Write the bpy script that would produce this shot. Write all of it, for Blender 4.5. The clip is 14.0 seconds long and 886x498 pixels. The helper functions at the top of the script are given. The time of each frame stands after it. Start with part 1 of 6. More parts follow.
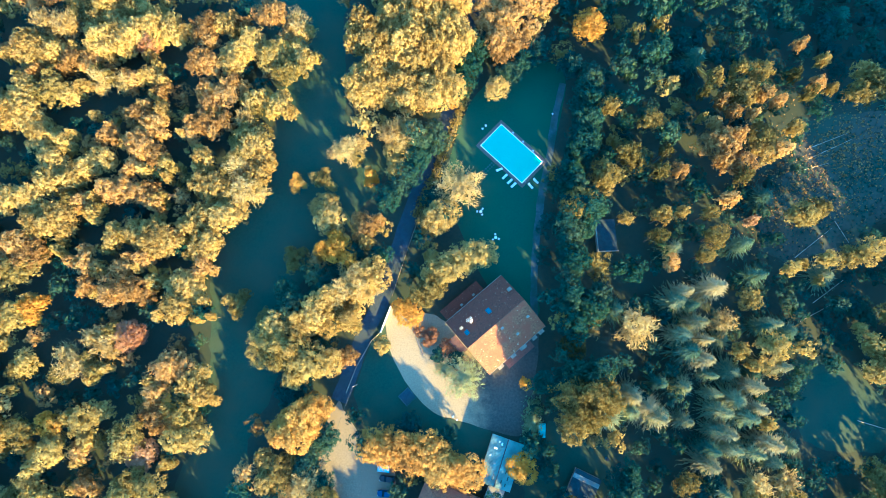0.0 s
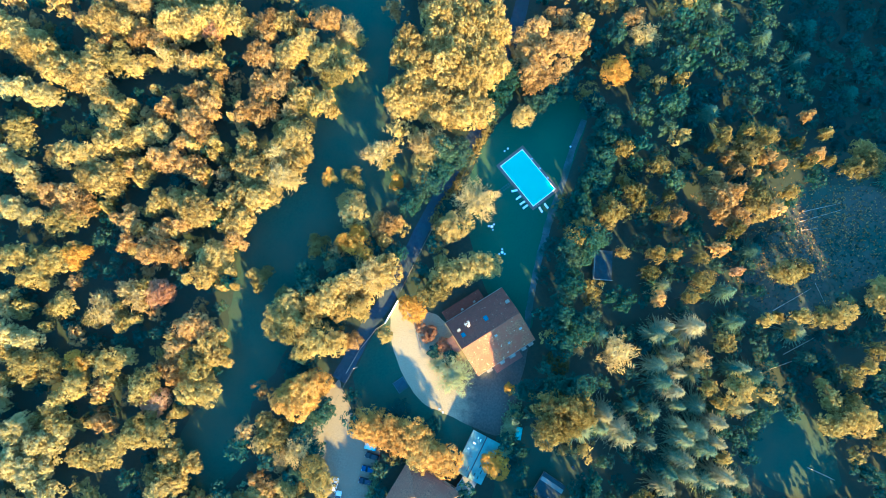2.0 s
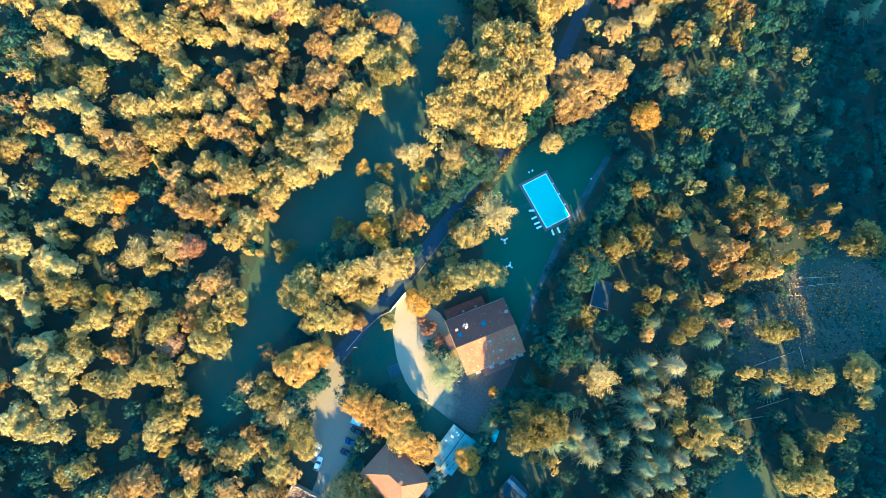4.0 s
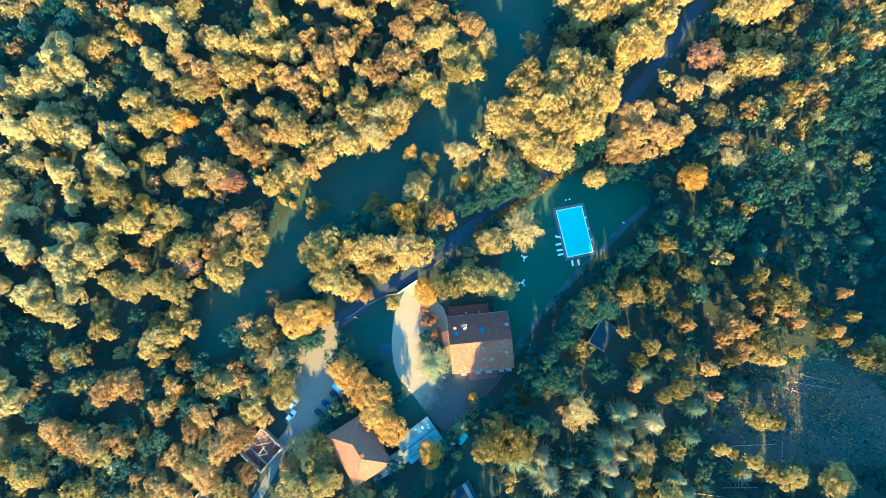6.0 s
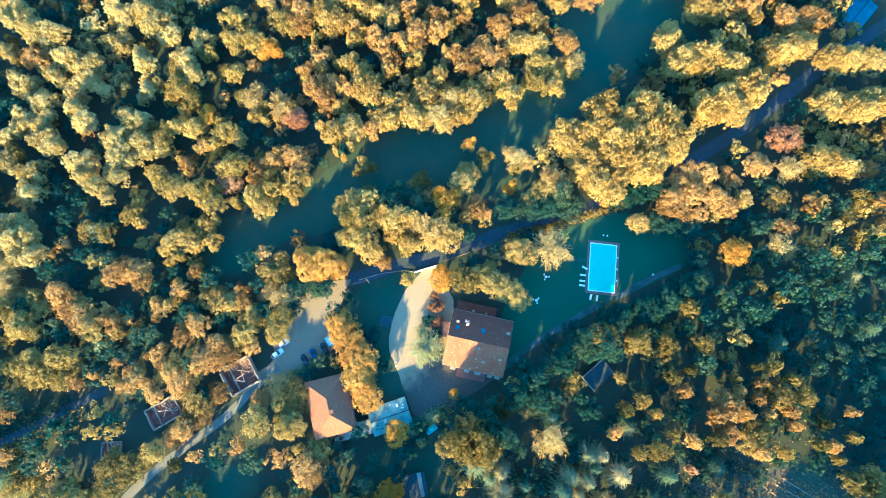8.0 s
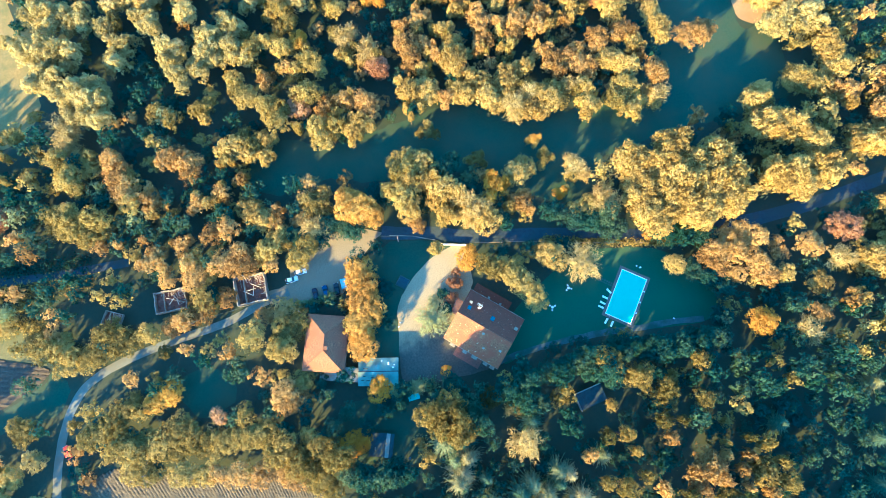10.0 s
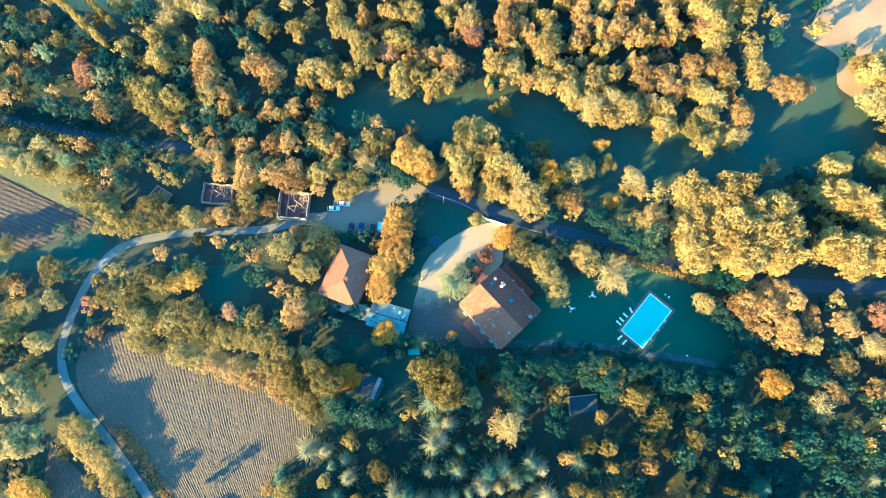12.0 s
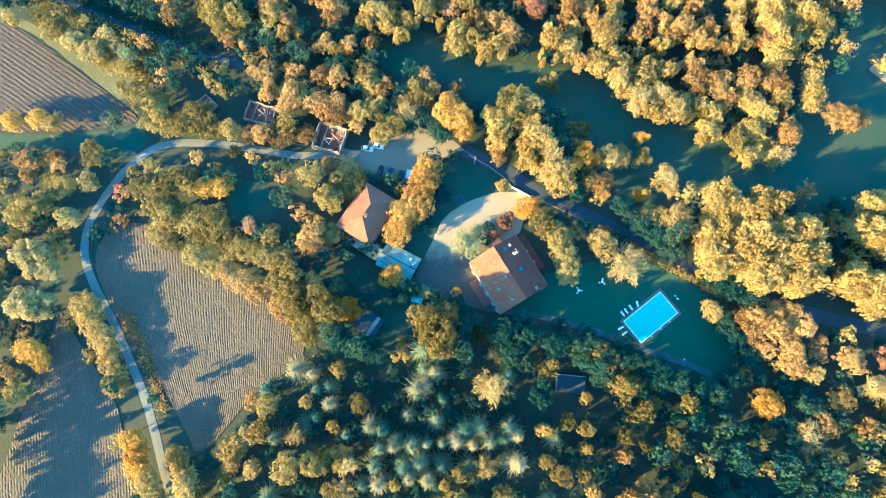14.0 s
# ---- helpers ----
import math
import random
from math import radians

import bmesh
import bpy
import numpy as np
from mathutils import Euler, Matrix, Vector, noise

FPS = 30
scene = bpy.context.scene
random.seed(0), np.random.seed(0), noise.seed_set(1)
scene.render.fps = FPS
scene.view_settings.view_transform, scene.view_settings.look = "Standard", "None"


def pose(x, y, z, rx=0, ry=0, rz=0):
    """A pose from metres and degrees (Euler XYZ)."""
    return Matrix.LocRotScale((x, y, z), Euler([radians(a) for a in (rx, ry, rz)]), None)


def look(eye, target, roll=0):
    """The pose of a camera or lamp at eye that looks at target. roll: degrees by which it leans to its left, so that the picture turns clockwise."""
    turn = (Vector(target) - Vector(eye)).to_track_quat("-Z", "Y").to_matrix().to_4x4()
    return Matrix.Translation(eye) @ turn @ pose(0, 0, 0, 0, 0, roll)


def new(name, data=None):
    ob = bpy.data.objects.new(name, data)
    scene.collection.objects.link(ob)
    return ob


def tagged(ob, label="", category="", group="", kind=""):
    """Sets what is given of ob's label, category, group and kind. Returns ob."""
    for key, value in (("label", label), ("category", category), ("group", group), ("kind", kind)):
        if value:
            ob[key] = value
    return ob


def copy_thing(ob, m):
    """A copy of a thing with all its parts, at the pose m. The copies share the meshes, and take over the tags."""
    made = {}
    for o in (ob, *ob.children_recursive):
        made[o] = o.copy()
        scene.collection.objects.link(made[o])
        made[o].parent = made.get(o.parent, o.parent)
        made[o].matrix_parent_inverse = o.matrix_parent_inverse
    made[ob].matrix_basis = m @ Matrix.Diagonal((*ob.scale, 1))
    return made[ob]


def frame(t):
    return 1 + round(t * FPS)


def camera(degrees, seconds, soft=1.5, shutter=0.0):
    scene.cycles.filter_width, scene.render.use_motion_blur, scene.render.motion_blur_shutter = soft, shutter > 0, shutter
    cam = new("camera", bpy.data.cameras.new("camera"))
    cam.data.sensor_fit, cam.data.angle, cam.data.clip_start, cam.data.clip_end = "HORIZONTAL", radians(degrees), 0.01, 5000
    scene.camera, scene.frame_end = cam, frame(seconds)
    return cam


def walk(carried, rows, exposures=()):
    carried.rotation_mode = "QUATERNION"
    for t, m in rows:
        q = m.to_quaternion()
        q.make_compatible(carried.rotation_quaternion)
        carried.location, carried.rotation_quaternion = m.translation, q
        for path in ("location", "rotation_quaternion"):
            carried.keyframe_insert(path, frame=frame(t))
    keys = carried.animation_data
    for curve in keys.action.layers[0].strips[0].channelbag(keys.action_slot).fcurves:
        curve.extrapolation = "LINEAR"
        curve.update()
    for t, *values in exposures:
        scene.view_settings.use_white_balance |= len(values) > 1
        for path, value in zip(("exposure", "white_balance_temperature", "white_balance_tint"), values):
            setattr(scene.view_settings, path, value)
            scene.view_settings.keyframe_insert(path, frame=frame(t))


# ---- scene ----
cam = camera(74.0, 14.0, soft=0.6)
# seconds, place in metres, turn in degrees: the flight starts looking straight down, climbs, turns and slides
PATH = [
    (0.0, -3.993, 3.233, 162.528, 8.983, 0.804, 8.819),
    (0.5, -4.486, 3.297, 166.321, 8.878, 0.578, 10.442),
    (1.0, -4.760, 3.297, 170.182, 8.835, 0.417, 12.588),
    (1.5, -4.870, 3.237, 173.816, 8.869, 0.299, 14.802),
    (2.0, -4.781, 3.070, 177.353, 8.900, 0.218, 17.105),
    (2.5, -4.515, 2.812, 180.664, 8.987, 0.196, 19.267),
    (3.0, -4.035, 2.486, 183.946, 9.072, 0.230, 21.720),
    (5.5, 0.612, -0.294, 193.163, 10.001, 0.360, 38.695),
    (6.0, 1.913, -1.045, 193.374, 10.337, 0.282, 43.374),
    (6.5, 3.433, -1.969, 193.420, 10.739, 0.173, 48.184),
    (7.0, 5.203, -3.056, 193.381, 11.270, 0.013, 53.906),
    (7.5, 7.221, -4.218, 193.147, 11.696, -0.093, 57.962),
    (8.0, 9.486, -5.460, 192.924, 11.970, -0.279, 61.443),
    (10.5, 23.915, -11.419, 191.170, 13.293, -1.530, 83.515),
    (11.0, 27.233, -11.999, 191.094, 13.360, -1.683, 87.963),
    (11.5, 30.544, -12.204, 191.103, 13.362, -1.857, 92.292),
    (12.0, 33.902, -11.935, 191.100, 13.237, -1.901, 96.036),
    (12.5, 37.170, -11.192, 190.945, 13.167, -1.860, 98.494),
    (13.0, 40.410, -9.897, 190.961, 12.965, -1.806, 101.253),
    (13.5, 43.518, -8.059, 190.799, 12.802, -1.716, 104.100),
    (14.0, 46.519, -5.739, 190.674, 12.544, -1.753, 107.671),
]
walk(cam, [(t, pose(*row)) for t, *row in PATH], [(0.0, 3.35, 3810, -22.0)])

# ---- world, sun, exposure ----
SUN_TO = Vector((0.68, -0.73, 0.0)).normalized()
SUN_UP = radians(16.4)
world = bpy.data.worlds.new("sky_world")
scene.world = world
world.use_nodes = True
wn = world.node_tree.nodes
sky = wn.new("ShaderNodeTexSky")
sky.sky_type, sky.sun_disc = "NISHITA", False
sky.sun_elevation = SUN_UP
sky.sun_rotation = math.atan2(SUN_TO.x, SUN_TO.y)
sky.air_density, sky.dust_density, sky.ozone_density = 1.0, 0.3, 1.5
wn["Background"].inputs["Strength"].default_value = 0.088
world.node_tree.links.new(sky.outputs[0], wn["Background"].inputs[0])
sun_data = bpy.data.lights.new("sun", "SUN")
sun_data.energy, sun_data.angle, sun_data.color = 5.0, radians(0.5), (1.0, 0.455, 0.088)
sun = new("sun", sun_data)
sun_at = Vector((SUN_TO.x * math.cos(SUN_UP), SUN_TO.y * math.cos(SUN_UP), math.sin(SUN_UP)))
sun.matrix_world = look(sun_at * 400, (0, 0, 0))


# ---- materials ----
def nodes_of(name):
    m = bpy.data.materials.new(name)
    m.use_nodes = True
    t = m.node_tree
    return m, t, t.nodes, t.nodes["Principled BSDF"]


def ramp_node(t, source, stops):
    r = t.nodes.new("ShaderNodeValToRGB")
    el = r.color_ramp.elements
    while len(el) < len(stops):
        el.new(0.5)
    for e, (p, c) in zip(el, stops):
        e.position, e.color = p, (*c, 1)
    t.links.new(source, r.inputs[0])
    return r.outputs[0]


def noise_node(t, scale, detail=4.0, rough=0.6, space="Object"):
    tc = t.nodes.new("ShaderNodeTexCoord")
    n = t.nodes.new("ShaderNodeTexNoise")
    n.inputs["Scale"].default_value, n.inputs["Detail"].default_value, n.inputs["Roughness"].default_value = scale, detail, rough
    t.links.new(tc.outputs[space], n.inputs["Vector"])
    return n.outputs["Fac"]


def blend(t, fac, a, b, kind="MIX"):
    x = t.nodes.new("ShaderNodeMix")
    x.data_type, x.blend_type = "RGBA", kind
    for sock, v in ((x.inputs[0], fac), (x.inputs[6], a), (x.inputs[7], b)):
        if isinstance(v, (int, float)):
            sock.default_value = v
        elif isinstance(v, tuple):
            sock.default_value = (*v, 1)
        else:
            t.links.new(v, sock)
    return x.outputs[2]


def surface(name, dark, light, scale=1.0, stain=None, stain_scale=0.15, rough=0.85, bump=0.3, bump_scale=None, metal=0.0, spread=(0.3, 0.7), speck=None, speck_scale=2.2):
    """Two colours over a fine noise, a stain over a broad one, and fine relief."""
    m, t, n, p = nodes_of(name)
    col = ramp_node(t, noise_node(t, scale, 6.0, 0.65), [(spread[0], dark), (spread[1], light)])
    if stain:
        f = ramp_node(t, noise_node(t, stain_scale, 5.0, 0.6), [(0.42, (0, 0, 0)), (0.62, (1, 1, 1))])
        col = blend(t, f, col, stain)
    t.links.new(col, p.inputs["Base Color"])
    p.inputs["Roughness"].default_value, p.inputs["Metallic"].default_value = rough, metal
    if speck:
        f = ramp_node(t, noise_node(t, speck_scale, 2.0, 0.5), [(0.66, (0, 0, 0)), (0.72, (1, 1, 1))])
        col = blend(t, f, col, speck)
        t.links.new(col, p.inputs["Base Color"])
    if bump:
        b = n.new("ShaderNodeBump")
        b.inputs["Strength"].default_value, b.inputs["Distance"].default_value = bump, 0.05
        t.links.new(noise_node(t, bump_scale or scale * 4, 5.0, 0.7), b.inputs["Height"])
        t.links.new(b.outputs[0], p.inputs["Normal"])
    return m


def plain(name, col, rough=0.5, metal=0.0):
    return surface(name, tuple(c * 0.85 for c in col), col, 3.0, rough=rough, metal=metal, bump=0.05)


def foliage(name, stops, stuff=False, clear=0.46):
    """Leaf colours: one tone per tree along the ramp, then a shift per leaf."""
    m, t, n, p = nodes_of(name)
    if stuff:
        a = n.new("ShaderNodeAttribute")
        a.attribute_name = "tint"
        tone = a.outputs["Fac"]
    else:
        tone = n.new("ShaderNodeObjectInfo").outputs["Random"]
    isle = n.new("ShaderNodeNewGeometry").outputs["Random Per Island"]
    k = n.new("ShaderNodeMath")
    k.operation = "MULTIPLY_ADD"
    t.links.new(isle, k.inputs[0])
    k.inputs[1].default_value = 0.32
    half = n.new("ShaderNodeMath")
    half.operation = "MULTIPLY"
    t.links.new(tone, half.inputs[0])
    half.inputs[1].default_value = 0.68
    t.links.new(half.outputs[0], k.inputs[2])
    col = ramp_node(t, k.outputs[0], stops)
    t.links.new(col, p.inputs["Base Color"])
    p.inputs["Roughness"].default_value = 0.6
    p.inputs["Specular IOR Level"].default_value = 0.12
    tr = n.new("ShaderNodeBsdfTranslucent")
    t.links.new(col, tr.inputs[0])
    mix = n.new("ShaderNodeMixShader")
    mix.inputs[0].default_value = clear
    t.links.new(p.outputs[0], mix.inputs[1])
    t.links.new(tr.outputs[0], mix.inputs[2])
    t.links.new(mix.outputs[0], n["Material Output"].inputs[0])
    return m


LEAVES = {
    "Y": ("golden yellow", [(0.1, (0.202, 0.143, 0.042)), (0.5, (0.354, 0.264, 0.076)), (0.9, (0.414, 0.324, 0.106))]),
    "W": ("pale silvery yellow", [(0.1, (0.22, 0.185, 0.07)), (0.5, (0.36, 0.30, 0.112)), (0.9, (0.44, 0.37, 0.15))]),
    "L": ("olive yellow", [(0.1, (0.110, 0.093, 0.027)), (0.5, (0.258, 0.204, 0.057)), (0.9, (0.350, 0.278, 0.084))]),
    # darkened olive yellow: weaker sunlight on these crowns is put into the colour
    "D": ("dull olive gold", [(0.1, (0.06, 0.06, 0.018)), (0.5, (0.18, 0.142, 0.04)), (0.9, (0.28, 0.21, 0.06))]),
    "O": ("brownish orange", [(0.1, (0.16, 0.10, 0.032)), (0.5, (0.335, 0.21, 0.07)), (0.9, (0.41, 0.285, 0.098))]),
    "A": ("bright amber", [(0.1, (0.323, 0.167, 0.020)), (0.5, (0.475, 0.270, 0.032)), (0.9, (0.532, 0.353, 0.064))]),
    "C": ("rusty orange", [(0.1, (0.266, 0.140, 0.028)), (0.5, (0.408, 0.242, 0.048)), (0.9, (0.456, 0.307, 0.072))]),
    "T": ("tan half-bare", [(0.1, (0.239, 0.171, 0.065)), (0.5, (0.340, 0.259, 0.095)), (0.9, (0.405, 0.333, 0.137))]),
    "R": ("reddish brown", [(0.1, (0.20, 0.095, 0.05)), (0.5, (0.30, 0.165, 0.085)), (0.9, (0.36, 0.235, 0.125))]),
    "G": ("dark green", [(0.1, (0.015, 0.05, 0.045)), (0.5, (0.028, 0.071, 0.058)), (0.9, (0.06, 0.094, 0.06))]),
    "P": ("grey-green", [(0.1, (0.14, 0.18, 0.09)), (0.5, (0.22, 0.26, 0.13)), (0.9, (0.30, 0.32, 0.16))]),
    "N": ("pale olive", [(0.1, (0.10, 0.13, 0.075)), (0.5, (0.24, 0.225, 0.12)), (0.9, (0.36, 0.32, 0.17))]),
    "S": ("blue-green", [(0.1, (0.05, 0.10, 0.075)), (0.5, (0.12, 0.18, 0.115)), (0.9, (0.30, 0.30, 0.15))]),
}
leaf_mat = {k: foliage("leaves_" + v[0].replace(" ", "_").replace("-", "_"), v[1]) for k, v in LEAVES.items()}
wood_mat = {k: foliage("woodland_" + v[0].replace(" ", "_").replace("-", "_"), v[1], stuff=True) for k, v in LEAVES.items()}
bark = surface("bark", (0.06, 0.045, 0.03), (0.16, 0.12, 0.09), 4.0, rough=0.9, bump=0.8)
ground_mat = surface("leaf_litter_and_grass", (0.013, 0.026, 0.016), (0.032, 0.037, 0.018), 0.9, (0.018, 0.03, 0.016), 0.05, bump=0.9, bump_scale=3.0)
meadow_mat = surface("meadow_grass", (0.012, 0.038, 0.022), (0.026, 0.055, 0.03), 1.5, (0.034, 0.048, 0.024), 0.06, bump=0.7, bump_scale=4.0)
lawn_mat = surface("lawn_grass", (0.016, 0.048, 0.024), (0.028, 0.072, 0.033), 2.0, (0.034, 0.068, 0.03), 0.08, bump=0.4, bump_scale=8.0)
scrub_mat = surface("cleared_ground", (0.035, 0.04, 0.03), (0.075, 0.07, 0.045), 0.7, (0.03, 0.05, 0.03), 0.08, bump=1.0, bump_scale=3.0)
# darker than the yard gravel: the parking place's shade is in the colour
parking_mat = surface("shaded_gravel", (0.145, 0.125, 0.085), (0.245, 0.205, 0.135), 2.2, (0.19, 0.155, 0.10), 0.12, bump=0.4, bump_scale=14.0)
road_mat = surface("worn_road", (0.10, 0.112, 0.10), (0.155, 0.165, 0.145), 1.2, (0.125, 0.12, 0.092), 0.1, bump=0.3, bump_scale=12.0)
# tree shade over the lane and far road is put into this bluish dark
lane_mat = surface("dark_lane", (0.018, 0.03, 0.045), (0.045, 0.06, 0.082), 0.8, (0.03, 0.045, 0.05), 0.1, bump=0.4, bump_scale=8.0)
path_mat = surface("grey_path", (0.045, 0.062, 0.066), (0.08, 0.10, 0.10), 1.0, (0.035, 0.055, 0.042), 0.2, bump=0.3)
soil_mat = surface("ploughed_soil", (0.045, 0.035, 0.02), (0.115, 0.087, 0.05), 1.6, (0.07, 0.055, 0.032), 0.07, bump=1.0, bump_scale=5.0)
dark_soil_mat = surface("dark_ploughed_soil", (0.028, 0.02, 0.013), (0.07, 0.05, 0.032), 1.4, (0.05, 0.038, 0.026), 0.07, bump=1.0, bump_scale=5.0)
straw_mat = surface("dry_verge", (0.15, 0.11, 0.03), (0.25, 0.185, 0.06), 1.4, (0.12, 0.115, 0.035), 0.12, bump=0.8, bump_scale=4.0)
verge_mat = surface("grassy_verge", (0.065, 0.07, 0.022), (0.15, 0.13, 0.045), 1.2, (0.08, 0.085, 0.03), 0.12, bump=0.8, bump_scale=4.0)


def yard_surface():
    """Pale gravel whose shade towards the south-east is put into a darker colour."""
    m, t, n, p = nodes_of("gravel_and_shade")
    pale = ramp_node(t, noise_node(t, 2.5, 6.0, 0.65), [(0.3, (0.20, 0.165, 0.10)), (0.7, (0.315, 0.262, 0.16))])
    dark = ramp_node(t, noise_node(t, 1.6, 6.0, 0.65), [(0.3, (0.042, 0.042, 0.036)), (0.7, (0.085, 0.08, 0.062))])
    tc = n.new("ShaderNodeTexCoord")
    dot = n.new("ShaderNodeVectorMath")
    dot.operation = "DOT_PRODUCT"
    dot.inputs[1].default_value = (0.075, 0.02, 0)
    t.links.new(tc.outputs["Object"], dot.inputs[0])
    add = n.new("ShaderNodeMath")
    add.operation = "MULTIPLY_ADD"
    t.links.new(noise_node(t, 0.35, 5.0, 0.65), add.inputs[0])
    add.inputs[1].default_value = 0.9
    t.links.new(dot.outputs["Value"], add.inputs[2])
    # worn is the mask of the painted shade, with an uneven edge
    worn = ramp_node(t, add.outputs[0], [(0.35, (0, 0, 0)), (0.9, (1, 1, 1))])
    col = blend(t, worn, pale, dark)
    t.links.new(col, p.inputs["Base Color"])
    p.inputs["Roughness"].default_value = 0.9
    b = n.new("ShaderNodeBump")
    b.inputs["Strength"].default_value, b.inputs["Distance"].default_value = 0.4, 0.05
    t.links.new(noise_node(t, 14.0, 5.0, 0.7), b.inputs["Height"])
    t.links.new(b.outputs[0], p.inputs["Normal"])
    return m


yard_mat = yard_surface()
terracotta_mat = surface("terracotta_paving", (0.13, 0.06, 0.045), (0.24, 0.12, 0.08), 1.5, (0.16, 0.09, 0.065), 0.5, bump=0.2)
stubble_mat = surface("pale_stubble", (0.26, 0.165, 0.075), (0.34, 0.225, 0.105), 1.0, (0.24, 0.155, 0.07), 0.05, bump=0.8, bump_scale=4.0)
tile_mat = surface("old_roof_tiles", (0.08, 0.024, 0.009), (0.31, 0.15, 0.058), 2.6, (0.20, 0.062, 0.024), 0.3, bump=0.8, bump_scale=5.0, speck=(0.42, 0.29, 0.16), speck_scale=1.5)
# shade on the north slope and lean-to is put into this darker tile colour
tile_north_mat = surface("shaded_roof_tiles", (0.036, 0.011, 0.005), (0.125, 0.042, 0.017), 2.6, (0.09, 0.026, 0.011), 0.35, bump=0.8, bump_scale=5.0, speck=(0.20, 0.115, 0.065), speck_scale=1.8)
tile_new_mat = surface("terracotta_tiles", (0.055, 0.02, 0.01), (0.235, 0.118, 0.055), 2.6, (0.14, 0.056, 0.026), 0.25, bump=0.8, bump_scale=5.0)
stucco_mat = surface("ochre_stucco", (0.36, 0.27, 0.17), (0.46, 0.36, 0.24), 1.2, (0.36, 0.25, 0.17), 0.3, bump=0.2)
stone_mat = surface("pale_stone", (0.22, 0.19, 0.14), (0.36, 0.31, 0.23), 1.8, (0.18, 0.15, 0.11), 0.4, bump=0.6)
white_mat = plain("white_paint", (0.78, 0.78, 0.76), 0.5)
plastic_mat = plain("white_plastic", (0.85, 0.85, 0.83), 0.4)
sheet_mat = surface("pale_roof_sheet", (0.24, 0.36, 0.32), (0.34, 0.45, 0.40), 0.7, (0.18, 0.26, 0.24), 0.35, rough=0.5, bump=0.1)
blue_sheet_mat = surface("blue_roof_sheet", (0.03, 0.20, 0.30), (0.06, 0.30, 0.42), 0.8, (0.04, 0.18, 0.26), 0.3, rough=0.5, bump=0.1)
concrete_mat = surface("grey_concrete", (0.17, 0.21, 0.20), (0.27, 0.31, 0.29), 0.8, (0.2, 0.19, 0.17), 0.3, bump=0.2)
coping_mat = surface("pool_coping", (0.09, 0.07, 0.055), (0.17, 0.125, 0.10), 1.5, (0.12, 0.10, 0.085), 0.5, bump=0.2)
liner_mat = plain("pool_liner", (0.05, 0.86, 0.60), 0.4)
rim_mat = plain("pool_rim", (0.88, 0.86, 0.74), 0.4)
timber_mat = surface("weathered_timber", (0.16, 0.12, 0.09), (0.34, 0.28, 0.22), 2.5, rough=0.85, bump=0.5)
pale_timber_mat = surface("bleached_beam", (0.30, 0.24, 0.18), (0.46, 0.39, 0.30), 2.5, rough=0.8, bump=0.4)
rubble_mat = surface("brick_rubble", (0.07, 0.03, 0.02), (0.2, 0.085, 0.05), 2.2, (0.10, 0.055, 0.04), 0.5, bump=1.0)
limewash_mat = surface("old_limewash", (0.14, 0.12, 0.09), (0.42, 0.38, 0.31), 1.1, (0.2, 0.17, 0.13), 0.35, bump=0.8)
dark_mat = plain("dark_metal", (0.05, 0.055, 0.06), 0.5, 0.3)
tank_mat = surface("dark_flat_roof", (0.02, 0.035, 0.045), (0.04, 0.06, 0.07), 0.8, rough=0.9, bump=0.1)
tarp_mat = plain("turquoise_tarpaulin", (0.22, 0.55, 0.56), 0.5)
blue_tarp_mat = plain("light_blue_tarpaulin", (0.40, 0.66, 0.74), 0.5)
rubber_mat = plain("rubber", (0.02, 0.02, 0.02), 0.8)
glass_dark, _t, _n, _p = nodes_of("window_glass")
_p.inputs["Base Color"].default_value, _p.inputs["Roughness"].default_value = (0.02, 0.03, 0.04, 1), 0.08
skylight_mat, _t, _n, _p = nodes_of("skylight_glass")
_p.inputs["Base Color"].default_value, _p.inputs["Roughness"].default_value = (0.03, 0.09, 0.12, 1), 0.15
water_mat, _t, _n, _p = nodes_of("pool_water")
_p.inputs["Base Color"].default_value, _p.inputs["Roughness"].default_value = (0.75, 0.95, 1.0, 1), 0.02
_p.inputs["Transmission Weight"].default_value, _p.inputs["IOR"].default_value = 1.0, 1.33


# ---- building blocks ----
def mesh_of(name, bm, mat):
    me = bpy.data.meshes.new(name)
    bm.to_mesh(me)
    bm.free()
    me.materials.append(mat)
    return me


def part(name, bm, mat, parent=None, label=""):
    ob = new(name, mesh_of(name, bm, mat))
    ob.parent = parent
    return tagged(ob, label)


def thing(name, m, label, category, group="", kind=""):
    ob = new(name)
    ob.matrix_basis = m
    return tagged(ob, label, category, group, kind)


def box(cx, cy, z0, sx, sy, sz, bevel=0.0, bm=None, turn=0.0):
    """A block of the given size that stands on z0."""
    bm = bm or bmesh.new()
    made = bmesh.ops.create_cube(bm, size=1.0, matrix=pose(cx, cy, z0 + sz / 2, 0, 0, turn) @ Matrix.Diagonal((sx, sy, sz, 1)))
    if bevel:
        edges = list({e for v in made["verts"] for e in v.link_edges})
        bmesh.ops.bevel(bm, geom=edges, offset=bevel, segments=1, affect="EDGES")
    return bm


def rod(a, b, r0, r1=None, sides=6, bm=None):
    bm = bm or bmesh.new()
    a, b = Vector(a), Vector(b)
    d = b - a
    bmesh.ops.create_cone(bm, segments=sides, radius1=r0, radius2=r0 if r1 is None else r1, depth=d.length, cap_ends=True,
                          matrix=Matrix.Translation((a + b) / 2) @ d.to_track_quat("Z", "Y").to_matrix().to_4x4())
    return bm


